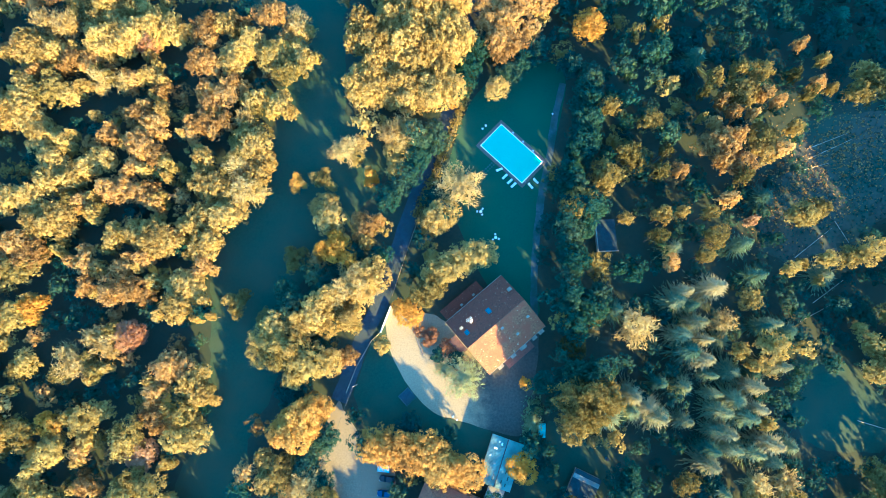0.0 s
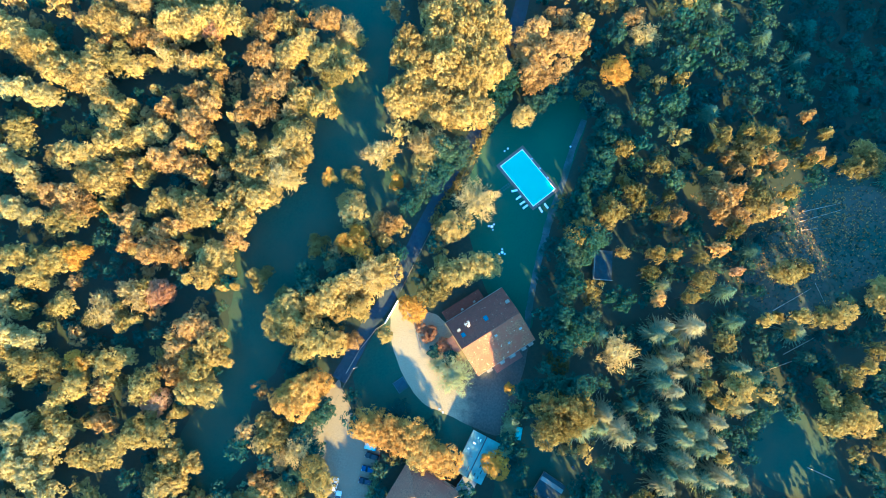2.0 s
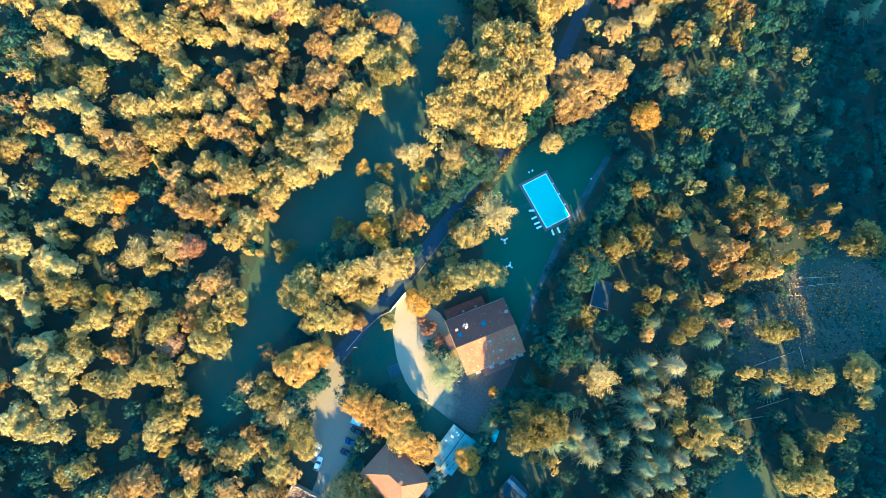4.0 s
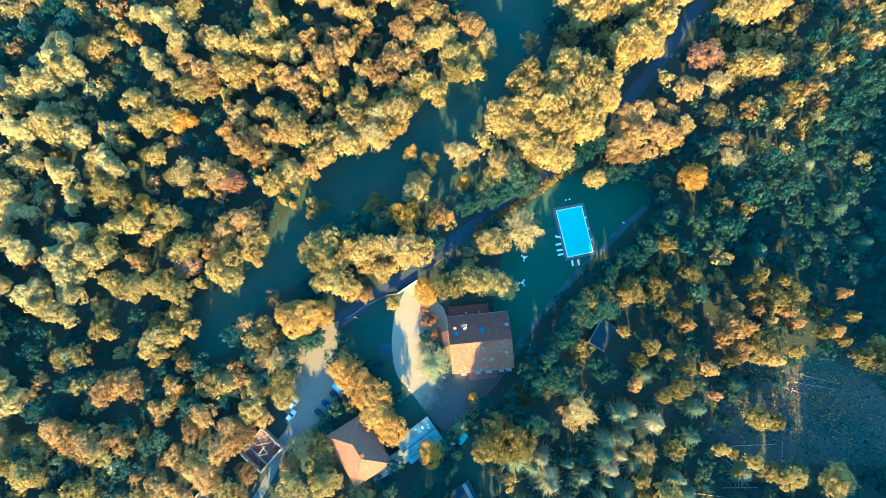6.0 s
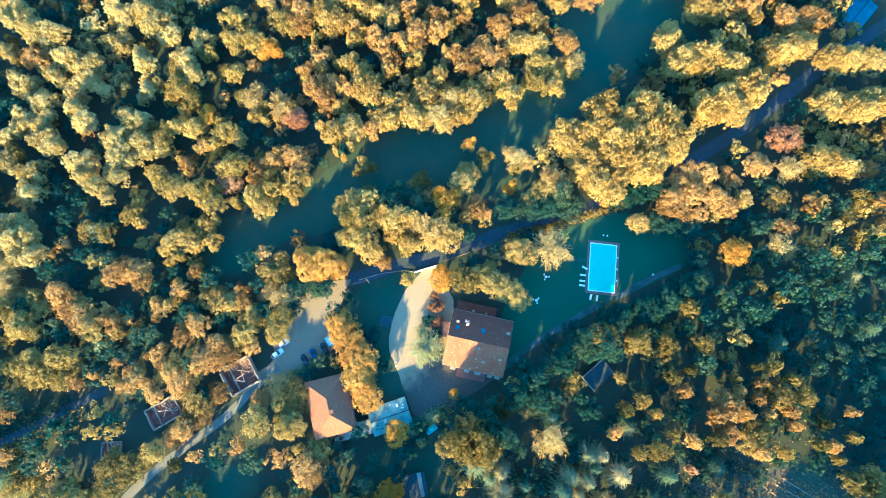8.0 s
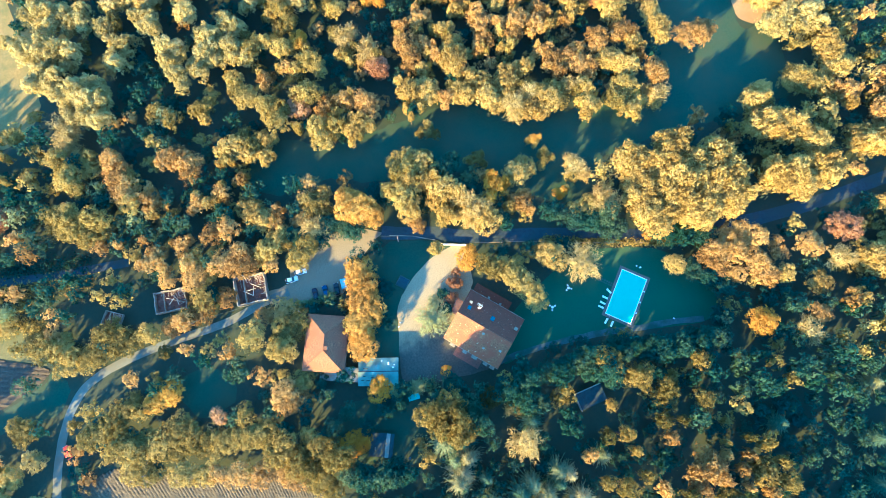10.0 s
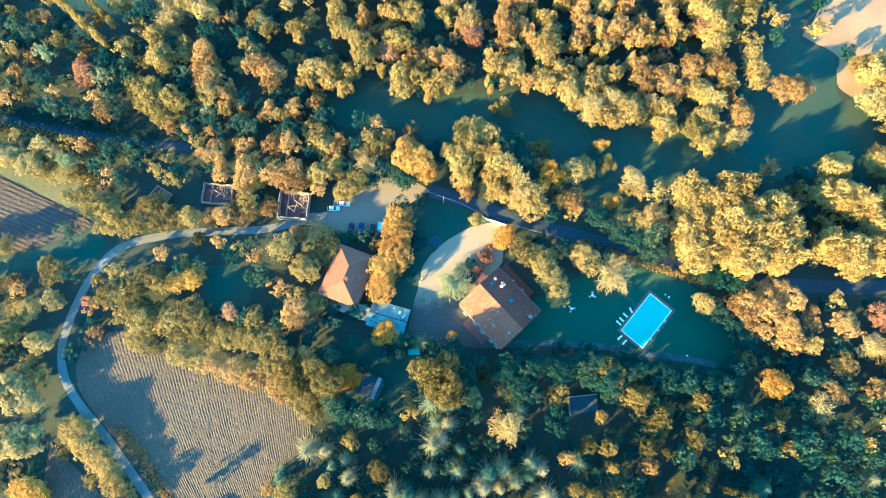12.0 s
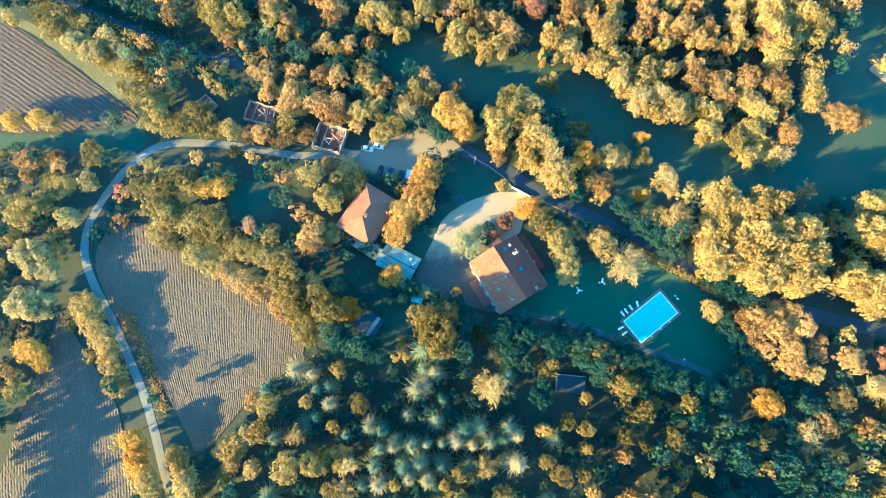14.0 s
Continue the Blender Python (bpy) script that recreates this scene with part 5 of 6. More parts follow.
NORTH_CORNER = [
    (-135.3, 74.6, -125.5, 75.3, 2.7, 13, "T"),
    (-126.1, 80.9, -116.9, 81.2, 3.1, 13, "L"),
    (-107.3, 82.9, -96.7, 79.9, 3.7, 13, "L"),
    (-137.3, 66.6, -137.0, 66.3, 4.1, 13, "O"),
    (-115.0, 73.4, -114.6, 73.1, 3.4, 13, "Y"),
    (-107.5, 90.4, -119.0, 89.6, 3.7, 13, "L"),
    (-131.1, 84.2, -140.6, 82.0, 3.1, 13, "O"),
    (-94.7, 91.8, -83.2, 92.6, 3.1, 12, "Y"),
]
WEST_CHAIN_1 = [
    (-164.1, 54.4, -133.3, 45.7, 4.8, 15, "Y"), (-172.4, 46.9, -171.3, 46.5, 5.3, 14, "W"),
    (-171, 36.5, -161.5, 37.8, 2.6, 13, "Y"), (-156.1, 37.1, -143, 38.2, 3.6, 14, "W"),
    (-163.8, 28.9, -163.5, 28.7, 3.6, 13, "T"), (-148.9, 28.6, -143.2, 22.2, 4.1, 13, "L"),
    (-155.6, 22, -155.4, 21.9, 2.9, 12, "L"), (-156.2, 10.4, -147.6, 16.6, 3.2, 14, "W"),
    (-147.3, 15.9, -138.6, 14.5, 2.4, 14, "W"), (-137.2, 11.8, -136.7, 11.2, 2.9, 12, "T"),
    (-143.1, 2.6, -132.8, 2.4, 2.9, 13, "W"), (-151.5, 3.9, -150.6, 3.7, 2, 12, "O"),
    (-132, 21.9, -121.8, 25.1, 2.6, 13, "Y"), (-128.8, 10.6, -119, 9.8, 4.7, 13, "O"),
]
WEST_CHAIN_2 = [
    (-121.8, 20, -116.1, 16.4, 3.2, 13, "Y"), (-114, 21.1, -113.5, 20.5, 4.1, 13, "Y"),
    (-125.8, 1, -120.1, 5.1, 3.8, 13, "L"), (-132.3, -10.4, -119.8, -7.7, 4.1, 13, "L"),
    (-115.8, -5, -115.6, -5.1, 2.9, 12, "A"), (-124.5, -13.3, -124, -13.9, 4.1, 13, "L"),
    (-132.2, 51.1, -129, 46.1, 3.2, 13, "Y"), (-127.7, 44.1, -127.5, 44, 2.9, 12, "Y"),
    (-125.9, 40.7, -123.4, 43.8, 2.3, 12, "Y"), (-118.3, 41.1, -117.8, 41.1, 3, 12, "Y"),
    (-120.9, 35.5, -118.4, 28.1, 3.8, 13, "Y"), (-134.8, 66, -127.2, 66.9, 4.8, 14, "Y"),
    (-122.2, 65.1, -121.8, 64.8, 3.5, 13, "O"), (-114.5, 72.8, -107.1, 70.6, 4.1, 13, "Y"),
]
WEST_CHAIN_3 = [
    (-133.9, 55.2, -133.5, 55.2, 3.5, 13, "Y"), (-124.8, 55.2, -124.3, 55, 4.2, 13, "L"),
    (-131.9, 60.6, -131.6, 60.5, 2, 12, "O"), (-117.8, 58, -117.5, 57.9, 2.3, 11, "Y"),
    (-116.3, 66.1, -116, 65.8, 2.6, 12, "O"), (-112.8, 60.8, -112.3, 60.6, 3, 12, "T"),
    (-104, 61.8, -103.6, 61.7, 2.6, 12, "O"), (-112.3, 50.1, -112.1, 50, 1.8, 10, "Y"),
    (-106.2, 44.9, -105.9, 44.8, 3, 12, "O"), (-112, 33.7, -105.7, 38.4, 2.6, 12, "Y"),
    (-114.4, 30.3, -113.9, 30.1, 2.6, 12, "Y"), (-100.6, 52, -100.4, 51.9, 3, 12, "O"),
    (-97.4, 44, -96.9, 43.8, 4.1, 13, "O"), (-97.2, 36.9, -96.9, 36.8, 3.2, 13, "O"),
]
WEST_CHAIN_4 = [
    (-103.8, 29.5, -96.1, 30.6, 4.1, 13, "O"), (-109, 25.7, -108.5, 25.7, 2.6, 12, "O"),
    (-105.5, 23.1, -105.3, 23, 2.4, 12, "Y"), (-89.2, 27.7, -89, 27.6, 2.4, 12, "O"),
    (-98.5, 16.6, -98.1, 16.2, 3.2, 12, "Y"), (-104.5, 9.2, -104.1, 9, 3.6, 12, "O"),
    (-112.9, 11.6, -112.7, 11.5, 2, 11, "L"), (-112.9, 14.6, -112.6, 14.5, 1.7, 10, "Y"),
    (-93.3, 18.5, -84.3, 17.8, 4.4, 13, "Y"), (-93.9, 9.2, -93.5, 9.2, 3.2, 12, "O"),
    (-89.7, 12.4, -89.5, 12.3, 2.9, 12, "O"), (-102.6, 2.5, -101.6, 2, 2.4, 12, "O"),
    (-94.9, 2.4, -87.4, 3.5, 3.2, 12, "O"), (-85.5, 6.8, -85.2, 6.7, 2, 11, "Y"),
]
WEST_CHAIN_5 = [
    (-112.6, 72.1, -102.3, 77.6, 4.8, 13, "Y"), (-101.7, 72.3, -101.3, 72.3, 2.9, 12, "R"),
    (-96.2, 77.5, -95.9, 77.2, 3.2, 13, "Y"), (-106.2, 61.3, -105.8, 61.3, 2.4, 12, "T"),
    (-98.1, 63.7, -97.8, 63.4, 3, 12, "Y"), (-95.4, 59.8, -95.1, 59.6, 2.4, 11, "O"),
    (-98.6, 51.9, -98.2, 51.9, 3.6, 12, "O"), (-94.3, 50.4, -94, 50.1, 3.8, 12, "O"),
    (-95.9, 43.4, -93.3, 41.2, 4.1, 13, "O"), (-88.5, 38.1, -88.2, 37.8, 2.9, 11, "L"),
    (-92.1, 31.4, -91.9, 31.3, 2.4, 12, "O"), (-89, 29, -88.7, 28.9, 2, 11, "Y"),
    (-87.6, 79.2, -87.1, 79, 4.1, 12, "O"), (-81.1, 82.6, -80.6, 82.4, 3, 12, "Y"),
]
WEST_CHAIN_6 = [
    (-77.7, 83.5, -77.5, 83.4, 2.3, 11, "O"), (-73.4, 86.9, -66.5, 86.5, 3.2, 12, "O"),
    (-61, 84.7, -60.4, 84.1, 3.5, 12, "T"), (-86.6, 69.9, -80.7, 68.9, 3.5, 12, "O"),
    (-77.7, 72.2, -73, 78.6, 4.2, 12, "Y"), (-75.7, 65.5, -75.3, 65.4, 2.9, 11, "O"),
    (-83, 62.6, -82.7, 62.5, 2.4, 11, "O"), (-81, 56.5, -76.4, 61.6, 2.6, 12, "O"),
    (-65.4, 73.7, -60.1, 71.3, 4.9, 12, "L"), (-57.6, 74.8, -57.2, 74.3, 3.5, 12, "Y"),
    (-68.5, 61.1, -68.3, 61, 3, 11, "Y"), (-61.4, 60.6, -60.9, 60.4, 3.5, 12, "Y"),
    (-70.3, 56.2, -70, 56.1, 2.4, 11, "T"), (-81.3, 52.7, -80.8, 52.5, 4.1, 12, "O"),
]
WEST_CHAIN_7 = [
    (-84, 49.2, -83.7, 49.1, 2.6, 12, "O"), (-75.8, 53.2, -75.6, 53.1, 2.4, 11, "O"),
    (-79.5, 42.4, -79.2, 42.1, 2.9, 12, "Y"), (-77.3, 35.3, -73.2, 34.8, 3.2, 12, "Y"),
    (-66, 47.2, -65.6, 46.6, 4.8, 13, "Y"), (-69.8, 50.7, -69.5, 50.4, 3, 11, "L"),
    (-69.4, 41.4, -69.1, 41.2, 3.2, 12, "T"), (-66.3, 35.6, -65.8, 35.4, 4.7, 12, "T"),
    (-63.8, 39.7, -63.5, 39.4, 3.5, 12, "Y"), (-75.9, 26.5, -67.9, 27.8, 4.2, 13, "Y"),
    (-78.9, 22.1, -78.7, 22, 2.9, 12, "Y"), (-81.9, 18.8, -81.5, 18.7, 2.4, 11, "O"),
    (-72.1, 19.8, -73.6, 17.3, 3, 12, "Y"), (-80, 17, -79.7, 16.9, 2.4, 10, "G"),
]
WEST_CHAIN_8 = [
    (-72.9, 12.7, -72.5, 12.5, 2.9, 11, "O"), (-52.9, 39.6, -52.6, 39.5, 2, 8, "A"),
    (-45.9, 41.6, -45.6, 41.5, 2.6, 9, "L"), (-45.4, 36.7, -42, 30.9, 2.3, 10, "Y"),
    (-40, 51, -39.6, 50.3, 3.7, 11, "T"), (-33, 45, -32.7, 44.9, 2, 8, "A"),
    (-31.1, 29.5, -30.5, 29, 4.1, 13, "O"), (-38.1, 22, -37.8, 21.7, 4.1, 13, "A"),
    (-49.5, 18.9, -49.3, 18.8, 2.9, 9, "L"), (-77.4, 6.5, -72.8, 6.4, 2.6, 12, "Y"),
    (-70.4, 1, -70.1, 0.7, 2.6, 11, "G"), (-77.9, 1.6, -76, -1.3, 2.6, 12, "Y"),
    (-82.3, -2.1, -82, -2.2, 1.8, 10, "Y"), (-130.5, -23.8, -130, -24, 3.6, 13, "W"),
]
WEST_CHAIN_9 = [
    (-124.5, -23.6, -124.2, -23.7, 2.4, 12, "L"), (-127.5, -31.9, -118.5, -31.2, 3.8, 14, "W"),
    (-125.5, -36.8, -115.8, -37.2, 3.2, 13, "L"), (-109.5, -36.5, -109.2, -36.8, 3.6, 13, "L"),
    (-115.1, -42.3, -114.8, -42.4, 2, 11, "Y"), (-121.6, -47.5, -121.1, -47.7, 3.8, 13, "W"),
    (-115.8, -20.8, -112.6, -17.7, 1.7, 11, "L"), (-103.3, -34, -102.9, -34, 3, 11, "A"),
    (-116.1, -26.7, -115.9, -26.8, 1.7, 10, "L"), (-101, -17.6, -100, -18, 4.2, 13, "T"),
    (-94.6, -10.7, -94, -11.2, 3.8, 13, "T"), (-94.7, -18.3, -94.4, -18.6, 2.9, 12, "L"),
    (-94.5, -31.2, -93.9, -31.7, 5, 13, "L"), (-89.9, -8.5, -86.2, -8.2, 1.7, 10, "R"),
]
WEST_CHAIN_10 = [
    (-78, -16, -72.2, -12.6, 3.6, 12, "O"), (-68.8, -17.4, -68.4, -18, 3.5, 12, "Y"),
    (-78.3, -21.4, -78, -21.6, 3, 12, "O"), (-80.2, -30.1, -81.8, -34.3, 3.5, 13, "L"),
    (-76.5, -26.9, -76.2, -27.2, 3.2, 12, "O"), (-82.4, -39.2, -74.3, -36.7, 2.4, 10, "R"),
    (-64.7, -31.7, -68.5, -32.2, 3.2, 12, "L"), (-68.7, -25.6, -68.2, -25.7, 2.9, 12, "L"),
    (-71.7, -38.3, -71.5, -38.4, 2, 10, "L"), (-109.6, -54, -114.9, -57.8, 4, 15, "W"),
    (-103.3, -49.4, -102.6, -49.9, 4.2, 14, "L"), (-99.8, -52.5, -104.5, -57.5, 3.8, 14, "W"),
    (-99.4, -62.8, -110.1, -66.7, 4, 15, "W"), (-108.9, -62.2, -108.4, -62.4, 3.6, 15, "W"),
]
WEST_CHAIN_11 = [
    (-100.7, -41.9, -100.7, -38.3, 2.9, 12, "L"), (-93.7, -39.1, -93.4, -39.3, 2.4, 12, "O"),
    (-90.4, -46.5, -90.1, -46.8, 2.9, 11, "O"), (-91.8, -58.3, -83.5, -53, 3.6, 13, "L"),
    (-81, -47.9, -73.8, -44, 3, 12, "L"), (-79.8, -42.9, -79.5, -43.2, 2.9, 12, "L"),
    (-100.9, -71.2, -96, -66.9, 2.4, 14, "W"), (-106.1, -75.8, -101.4, -79.5, 4, 15, "W"),
    (-96.2, -75, -93, -74.3, 2.2, 14, "W"), (-83.1, -68.1, -82.9, -68.3, 3.8, 13, "L"),
    (-68.2, -49.4, -67.7, -49.6, 2.9, 11, "Y"), (-62.9, -50.2, -62.7, -50.3, 2.4, 11, "Y"),
    (-68.1, -59.4, -67.5, -59.8, 4.9, 12, "Y"), (-67, -54.2, -66.7, -54.4, 3.5, 12, "L"),
]
WEST_CHAIN_12 = [
    (-63.9, -63.2, -63.6, -63.2, 2.4, 11, "L"), 
    (-62.1, 4.5, -61.3, 3.7, 2.9, 9, "L"),
    (-65, -20.6, -64.4, -21, 2.4, 11, "Y"),
]
CONIFER_ROWS_1 = [
    (53.7, 25.3, 53.9, 25.2, 2.6, 15, "N"), (55.9, 22, 56.1, 21.9, 2.2, 14, "S"),
    (57.7, 17.9, 57.9, 17.8, 3, 16, "N"), (60.3, 13.7, 60.5, 13.6, 2, 14, "N"),
    (60.4, 8.7, 60.7, 8.7, 3, 15, "N"), (62.6, 5, 62.8, 4.9, 1.7, 13, "S"),
    (64.1, 0.6, 64.3, 0.5, 1.7, 13, "S"), (65.8, -3.5, 66.1, -3.6, 2.8, 15, "S"),
    (67.4, -8.5, 67.8, -8.5, 3, 15, "N"), (69.6, -12.3, 69.8, -12.4, 2.2, 14, "S"),
    (61.2, 27.6, 61.6, 27.4, 3.6, 16, "N"), (64.7, 18.9, 64.9, 18.8, 3, 14, "T"),
    (69.1, 12.2, 69.3, 11.9, 2.6, 15, "L"), (72.9, 9.2, 73.1, 9.1, 1.9, 14, "L"),
]
CONIFER_ROWS_2 = [
    (73.5, 3.8, 73.7, 3.6, 3, 15, "N"), (74.5, -1.5, 74.7, -1.6, 2.6, 15, "N"),
    (77.4, -5, 77.6, -5, 1.9, 14, "L"), (78.6, -9.5, 78.8, -9.8, 3.4, 15, "N"),
    (68.5, 40.4, 68.7, 40.3, 2.7, 13, "S"), (72.7, 32.5, 72.9, 32.4, 2.7, 13, "S"),
    (70.9, 26.2, 71.1, 26.1, 3.4, 14, "L"), (77.3, 20.4, 77.5, 20.3, 2.2, 13, "S"),
    (77.3, 14.2, 77.6, 14, 4.3, 16, "L"), (79.6, 9.9, 79.8, 9.8, 2.6, 14, "N"),
    # the S tree at (37.1, 18) stands for the T tree's shaded side
    (42.3, 14.5, 42.8, 14, 4.8, 15, "T"), (37.1, 18, 37.3, 17.9, 3, 12, "S"),
    (47, -5, 49.5, -7.4, 3.1, 15, "N"), (43.6, -6.9, 43.8, -7, 2.7, 13, "S"),
]
CONIFER_ROWS_3 = [
    (57.4, -7.2, 57.6, -7.2, 2.5, 13, "N"), (80.8, 35.6, 81.2, 35.6, 2.2, 14, "L"),
    (84.8, 37.7, 85, 37.6, 1.6, 11, "L"), (89.9, 39.4, 90.3, 39.4, 2.5, 15, "L"),
    (95.8, 41.2, 100.4, 43.2, 1.9, 15, "L"), (82.9, 50, 88, 53.6, 1.9, 13, "L"),
    (90.1, 34.1, 90.3, 34, 1.7, 9, "L"), (109.3, 55.6, 113.7, 50.6, 3.6, 14, "L"),
    (116.7, 44.4, 116.9, 44.3, 2.5, 12, "L"), (113.3, 36.5, 113.7, 36.5, 2.8, 13, "L"),
    (107.5, 27.3, 107.7, 27.1, 3.2, 13, "L"), (112.1, 31.5, 112.3, 31.4, 2.2, 12, "L"),
    (103.2, 18.8, 103.6, 18.6, 3.4, 13, "L"), (104.5, 12.8, 108.5, 16.1, 4.5, 14, "L"),
]
CONIFER_ROWS_4 = [
    (112, 15.5, 112.4, 15.3, 3.9, 14, "Y"), (120.5, 12, 120.9, 11.8, 3.4, 12, "L"),
    (100.6, 23.3, 100.8, 23.2, 1.7, 10, "L"), (110.1, 21.4, 110.2, 21.3, 1.9, 11, "L"),
    # the S strip from (51.4, 25.8) stands for the paler row's shaded crowns
    (74.4, -12.2, 74.7, -12.4, 2.8, 15, "S"), (51.4, 25.8, 57.6, 7.4, 1.7, 13, "S"),
    (68, 4.9, 72.4, -5, 1.9, 14, "S"), (50.5, 1.1, 50.7, 0.9, 2.2, 12, "S"),
    (75.3, 19.6, 76, 18.1, 1.9, 12, "S"), (64.2, -13.2, 64.5, -13.4, 2.6, 14, "S"),
    (78.4, 43.8, 78.6, 43.7, 1.9, 9, "G"), (94.7, 28.9, 95.5, 27.5, 2.7, 10, "G"),
    (93.9, 13.2, 94.6, 11.8, 2.7, 11, "G"), (84.2, 6, 84.6, 5.8, 2.2, 11, "G"),
]
CONIFER_ROWS_5 = [
    (68.2, -48.2, 68.5, -48, 3.4, 13, "L"), (75.7, -47.9, 75.9, -47.5, 3.4, 13, "Y"),
    (75.9, -42.6, 76, -42.4, 2.7, 13, "N"), (73.2, -37.4, 72.8, -35, 2.8, 13, "T"),
    (84.5, -55.5, 78, -52.1, 2.1, 10, "Y"), (85.9, -45.9, 86.1, -45.5, 3, 12, "Y"),
    (86.3, -52.1, 86.5, -51.8, 2.7, 11, "Y"), (81.5, -37.6, 83.4, -35.5, 3.4, 14, "L"),
    (79.4, -28.9, 75.9, -23.2, 3.2, 14, "L"), (76.1, -19.6, 76.2, -19.4, 3.2, 14, "T"),
    (85, -21.7, 85.2, -21.5, 3, 13, "L"), (83.3, -18.4, 83.5, -18, 3.2, 13, "T"),
    (67.6, -27.3, 67.7, -27.1, 2.2, 12, "L"), (61.8, -30.7, 62.5, -29, 2.7, 13, "N"),
]
CONIFER_ROWS_6 = [
    (63.2, -37.8, 63.4, -37.6, 2.2, 12, "L"), (51.6, -31.3, 51.9, -31, 2.7, 12, "L"),
    (55.4, -43.2, 55.6, -42.7, 3.8, 14, "N"), (55.2, -38.7, 55.3, -38.4, 2.2, 12, "N"),
    (59.1, -22.2, 59.5, -21.9, 3, 14, "L"), (64.2, -16.9, 64.6, -16.6, 3.4, 14, "N"),
    (68.8, -23.1, 69.1, -22.8, 2.2, 11, "S"), (59.2, -35.9, 59.4, -35.4, 2.2, 11, "S"),
    (80.8, -13.9, 81.1, -13.6, 2.5, 11, "S"), (66.9, -33, 67.1, -32.6, 2.2, 11, "S"),
    (63.8, -50.3, 64, -49.9, 2.5, 11, "S"), (65.9, -8.5, 66.2, -8.2, 2.2, 11, "S"),
    (43.6, -3.4, 43.8, -2.9, 3.6, 14, "N"), (51.5, -6.2, 51.7, -5.9, 2.1, 12, "S"),
]

TREES = []          # x, y, radius, height, colour, hand-placed


def fill_grove(x0, y0, x1, y1, r, h, col):
    """Trees that together fill a strip of the given half-width."""
    length = math.hypot(x1 - x0, y1 - y0)
    own = 3.6 if col in "W" else 4.1
    if length < 2.5 and r < 5.8:
        TREES.append((x0, y0, r * 1.28, h, col))
        if x0 < -28 and r > 1.8:
            a = rng.uniform(0, 2 * math.pi)
            for k in range(3):
                b = a + 2.1 * k + rng.uniform(-0.5, 0.5)
                TREES.append((x0 + math.cos(b) * r * 0.95, y0 + math.sin(b) * r * 0.95, r * rng.uniform(0.65, 0.9), h * rng.uniform(0.78, 0.98), col if rng.uniform() < 0.7 else "L" if col in "YWT" else "Y"))
        return
    want = max(2, round((length * 2 * r + math.pi * r * r) / (math.pi * own * own) * (2.3 if col in "YC" else 1.8)))
    got, tries = [], 0
    while len(got) < want and tries < 600:
        tries += 1
        k, a, q = rng.uniform(), rng.uniform(0, 2 * math.pi), math.sqrt(rng.uniform()) * max(0.5, r - own * 0.7)
        p = (x0 + (x1 - x0) * k + math.cos(a) * q, y0 + (y1 - y0) * k + math.sin(a) * q)
        if all(math.hypot(p[0] - g[0], p[1] - g[1]) > own * 1.05 * (1 - tries / 900) for g in got):
            got.append(p)
    for p in got:
        TREES.append((*p, own * rng.uniform(1.05, 1.4), h * rng.uniform(0.8, 1.15), col))


for strip in (EAST_CLUMPS_1, EAST_CLUMPS_2, EAST_CLUMPS_3, EAST_CLUMPS_4, NORTH_BANK, FAR_TUFTS_1, FAR_TUFTS_2, FIELD_SIDE, NORTH_LANE, NORTH_CORNER, WEST_WOOD, SOUTH_WEST, SOUTH_END, HEDGE_ROW, HEDGE_ROW_2, NORTH_WOOD, EAST_WOOD, HOUSE_TREES, HOUSE_TREES_2, FIELD_HEDGES, ROAD_TREES, LEFT_WOOD, LANE_SIDE, VERGE_TREES, EAST_TALL, EAST_PATH_TREES, GARDEN_EDGE, CLEARING_TREES, YARD_TREES, FAR_POPLARS, FAR_WOOD, FAR_WOOD_2, NORTH_EDGE, WEST_CHAIN_1, WEST_CHAIN_2, WEST_CHAIN_3, WEST_CHAIN_4, WEST_CHAIN_5, WEST_CHAIN_6, WEST_CHAIN_7, WEST_CHAIN_8, WEST_CHAIN_9, WEST_CHAIN_10, WEST_CHAIN_11, WEST_CHAIN_12, CONIFER_ROWS_1, CONIFER_ROWS_2, CONIFER_ROWS_3, CONIFER_ROWS_4, CONIFER_ROWS_5, CONIFER_ROWS_6):
    for g in strip:
        fill_grove(*g)

# two rows of slim poplars beside the far meadow
for (x0, y0), (x1, y1) in (((-90.0, -150.3), (-76.3, -132.3)), ((-82.1, -151.4), (-68.7, -133.2))):
    for k in range(8):
        TREES.append((x0 + (x1 - x0) * k / 7, y0 + (y1 - y0) * k / 7, rng.uniform(1.7, 2.3), rng.uniform(13, 16), "L"))
TREES = [t for t in TREES if not inside(t[:2], FAR_MEADOW) and not inside(t[:2], JUNCTION) and near_line(t[:2], FAR_ROAD) > 2.6]

# the rest of the woods, all round, wherever no clearing lies
CLEAR = [smooth_line(c + c[:1], 3) for c in (YARD, PARKING, LAWN, FRONT, GLADE, CLEARED, GLADE_EAST, GARDEN, FIELD, FIELD_LOW, FIELD_FAR, VERGE, NORTH_FIELD, ORCHARD, FAR_MEADOW, JUNCTION)]
HOUSES = [((6.8, 9.6), 16.0), ((0.7, -39.6), 10.5), ((13.3, -26.0), 8.0), ((-20.0, -61.3), 8.0), ((-21.5, -88.5), 8.5), ((34.0, 38.5), 7.6), ((-30.5, 189.0), 9.0), ((35.5, -28.5), 5.5), ((19.0, -35.0), 5.0), ((-19.1, -106.2), 5.0)]
placed = np.array([(t[0], t[1], t[2]) for t in TREES])
FILL = []
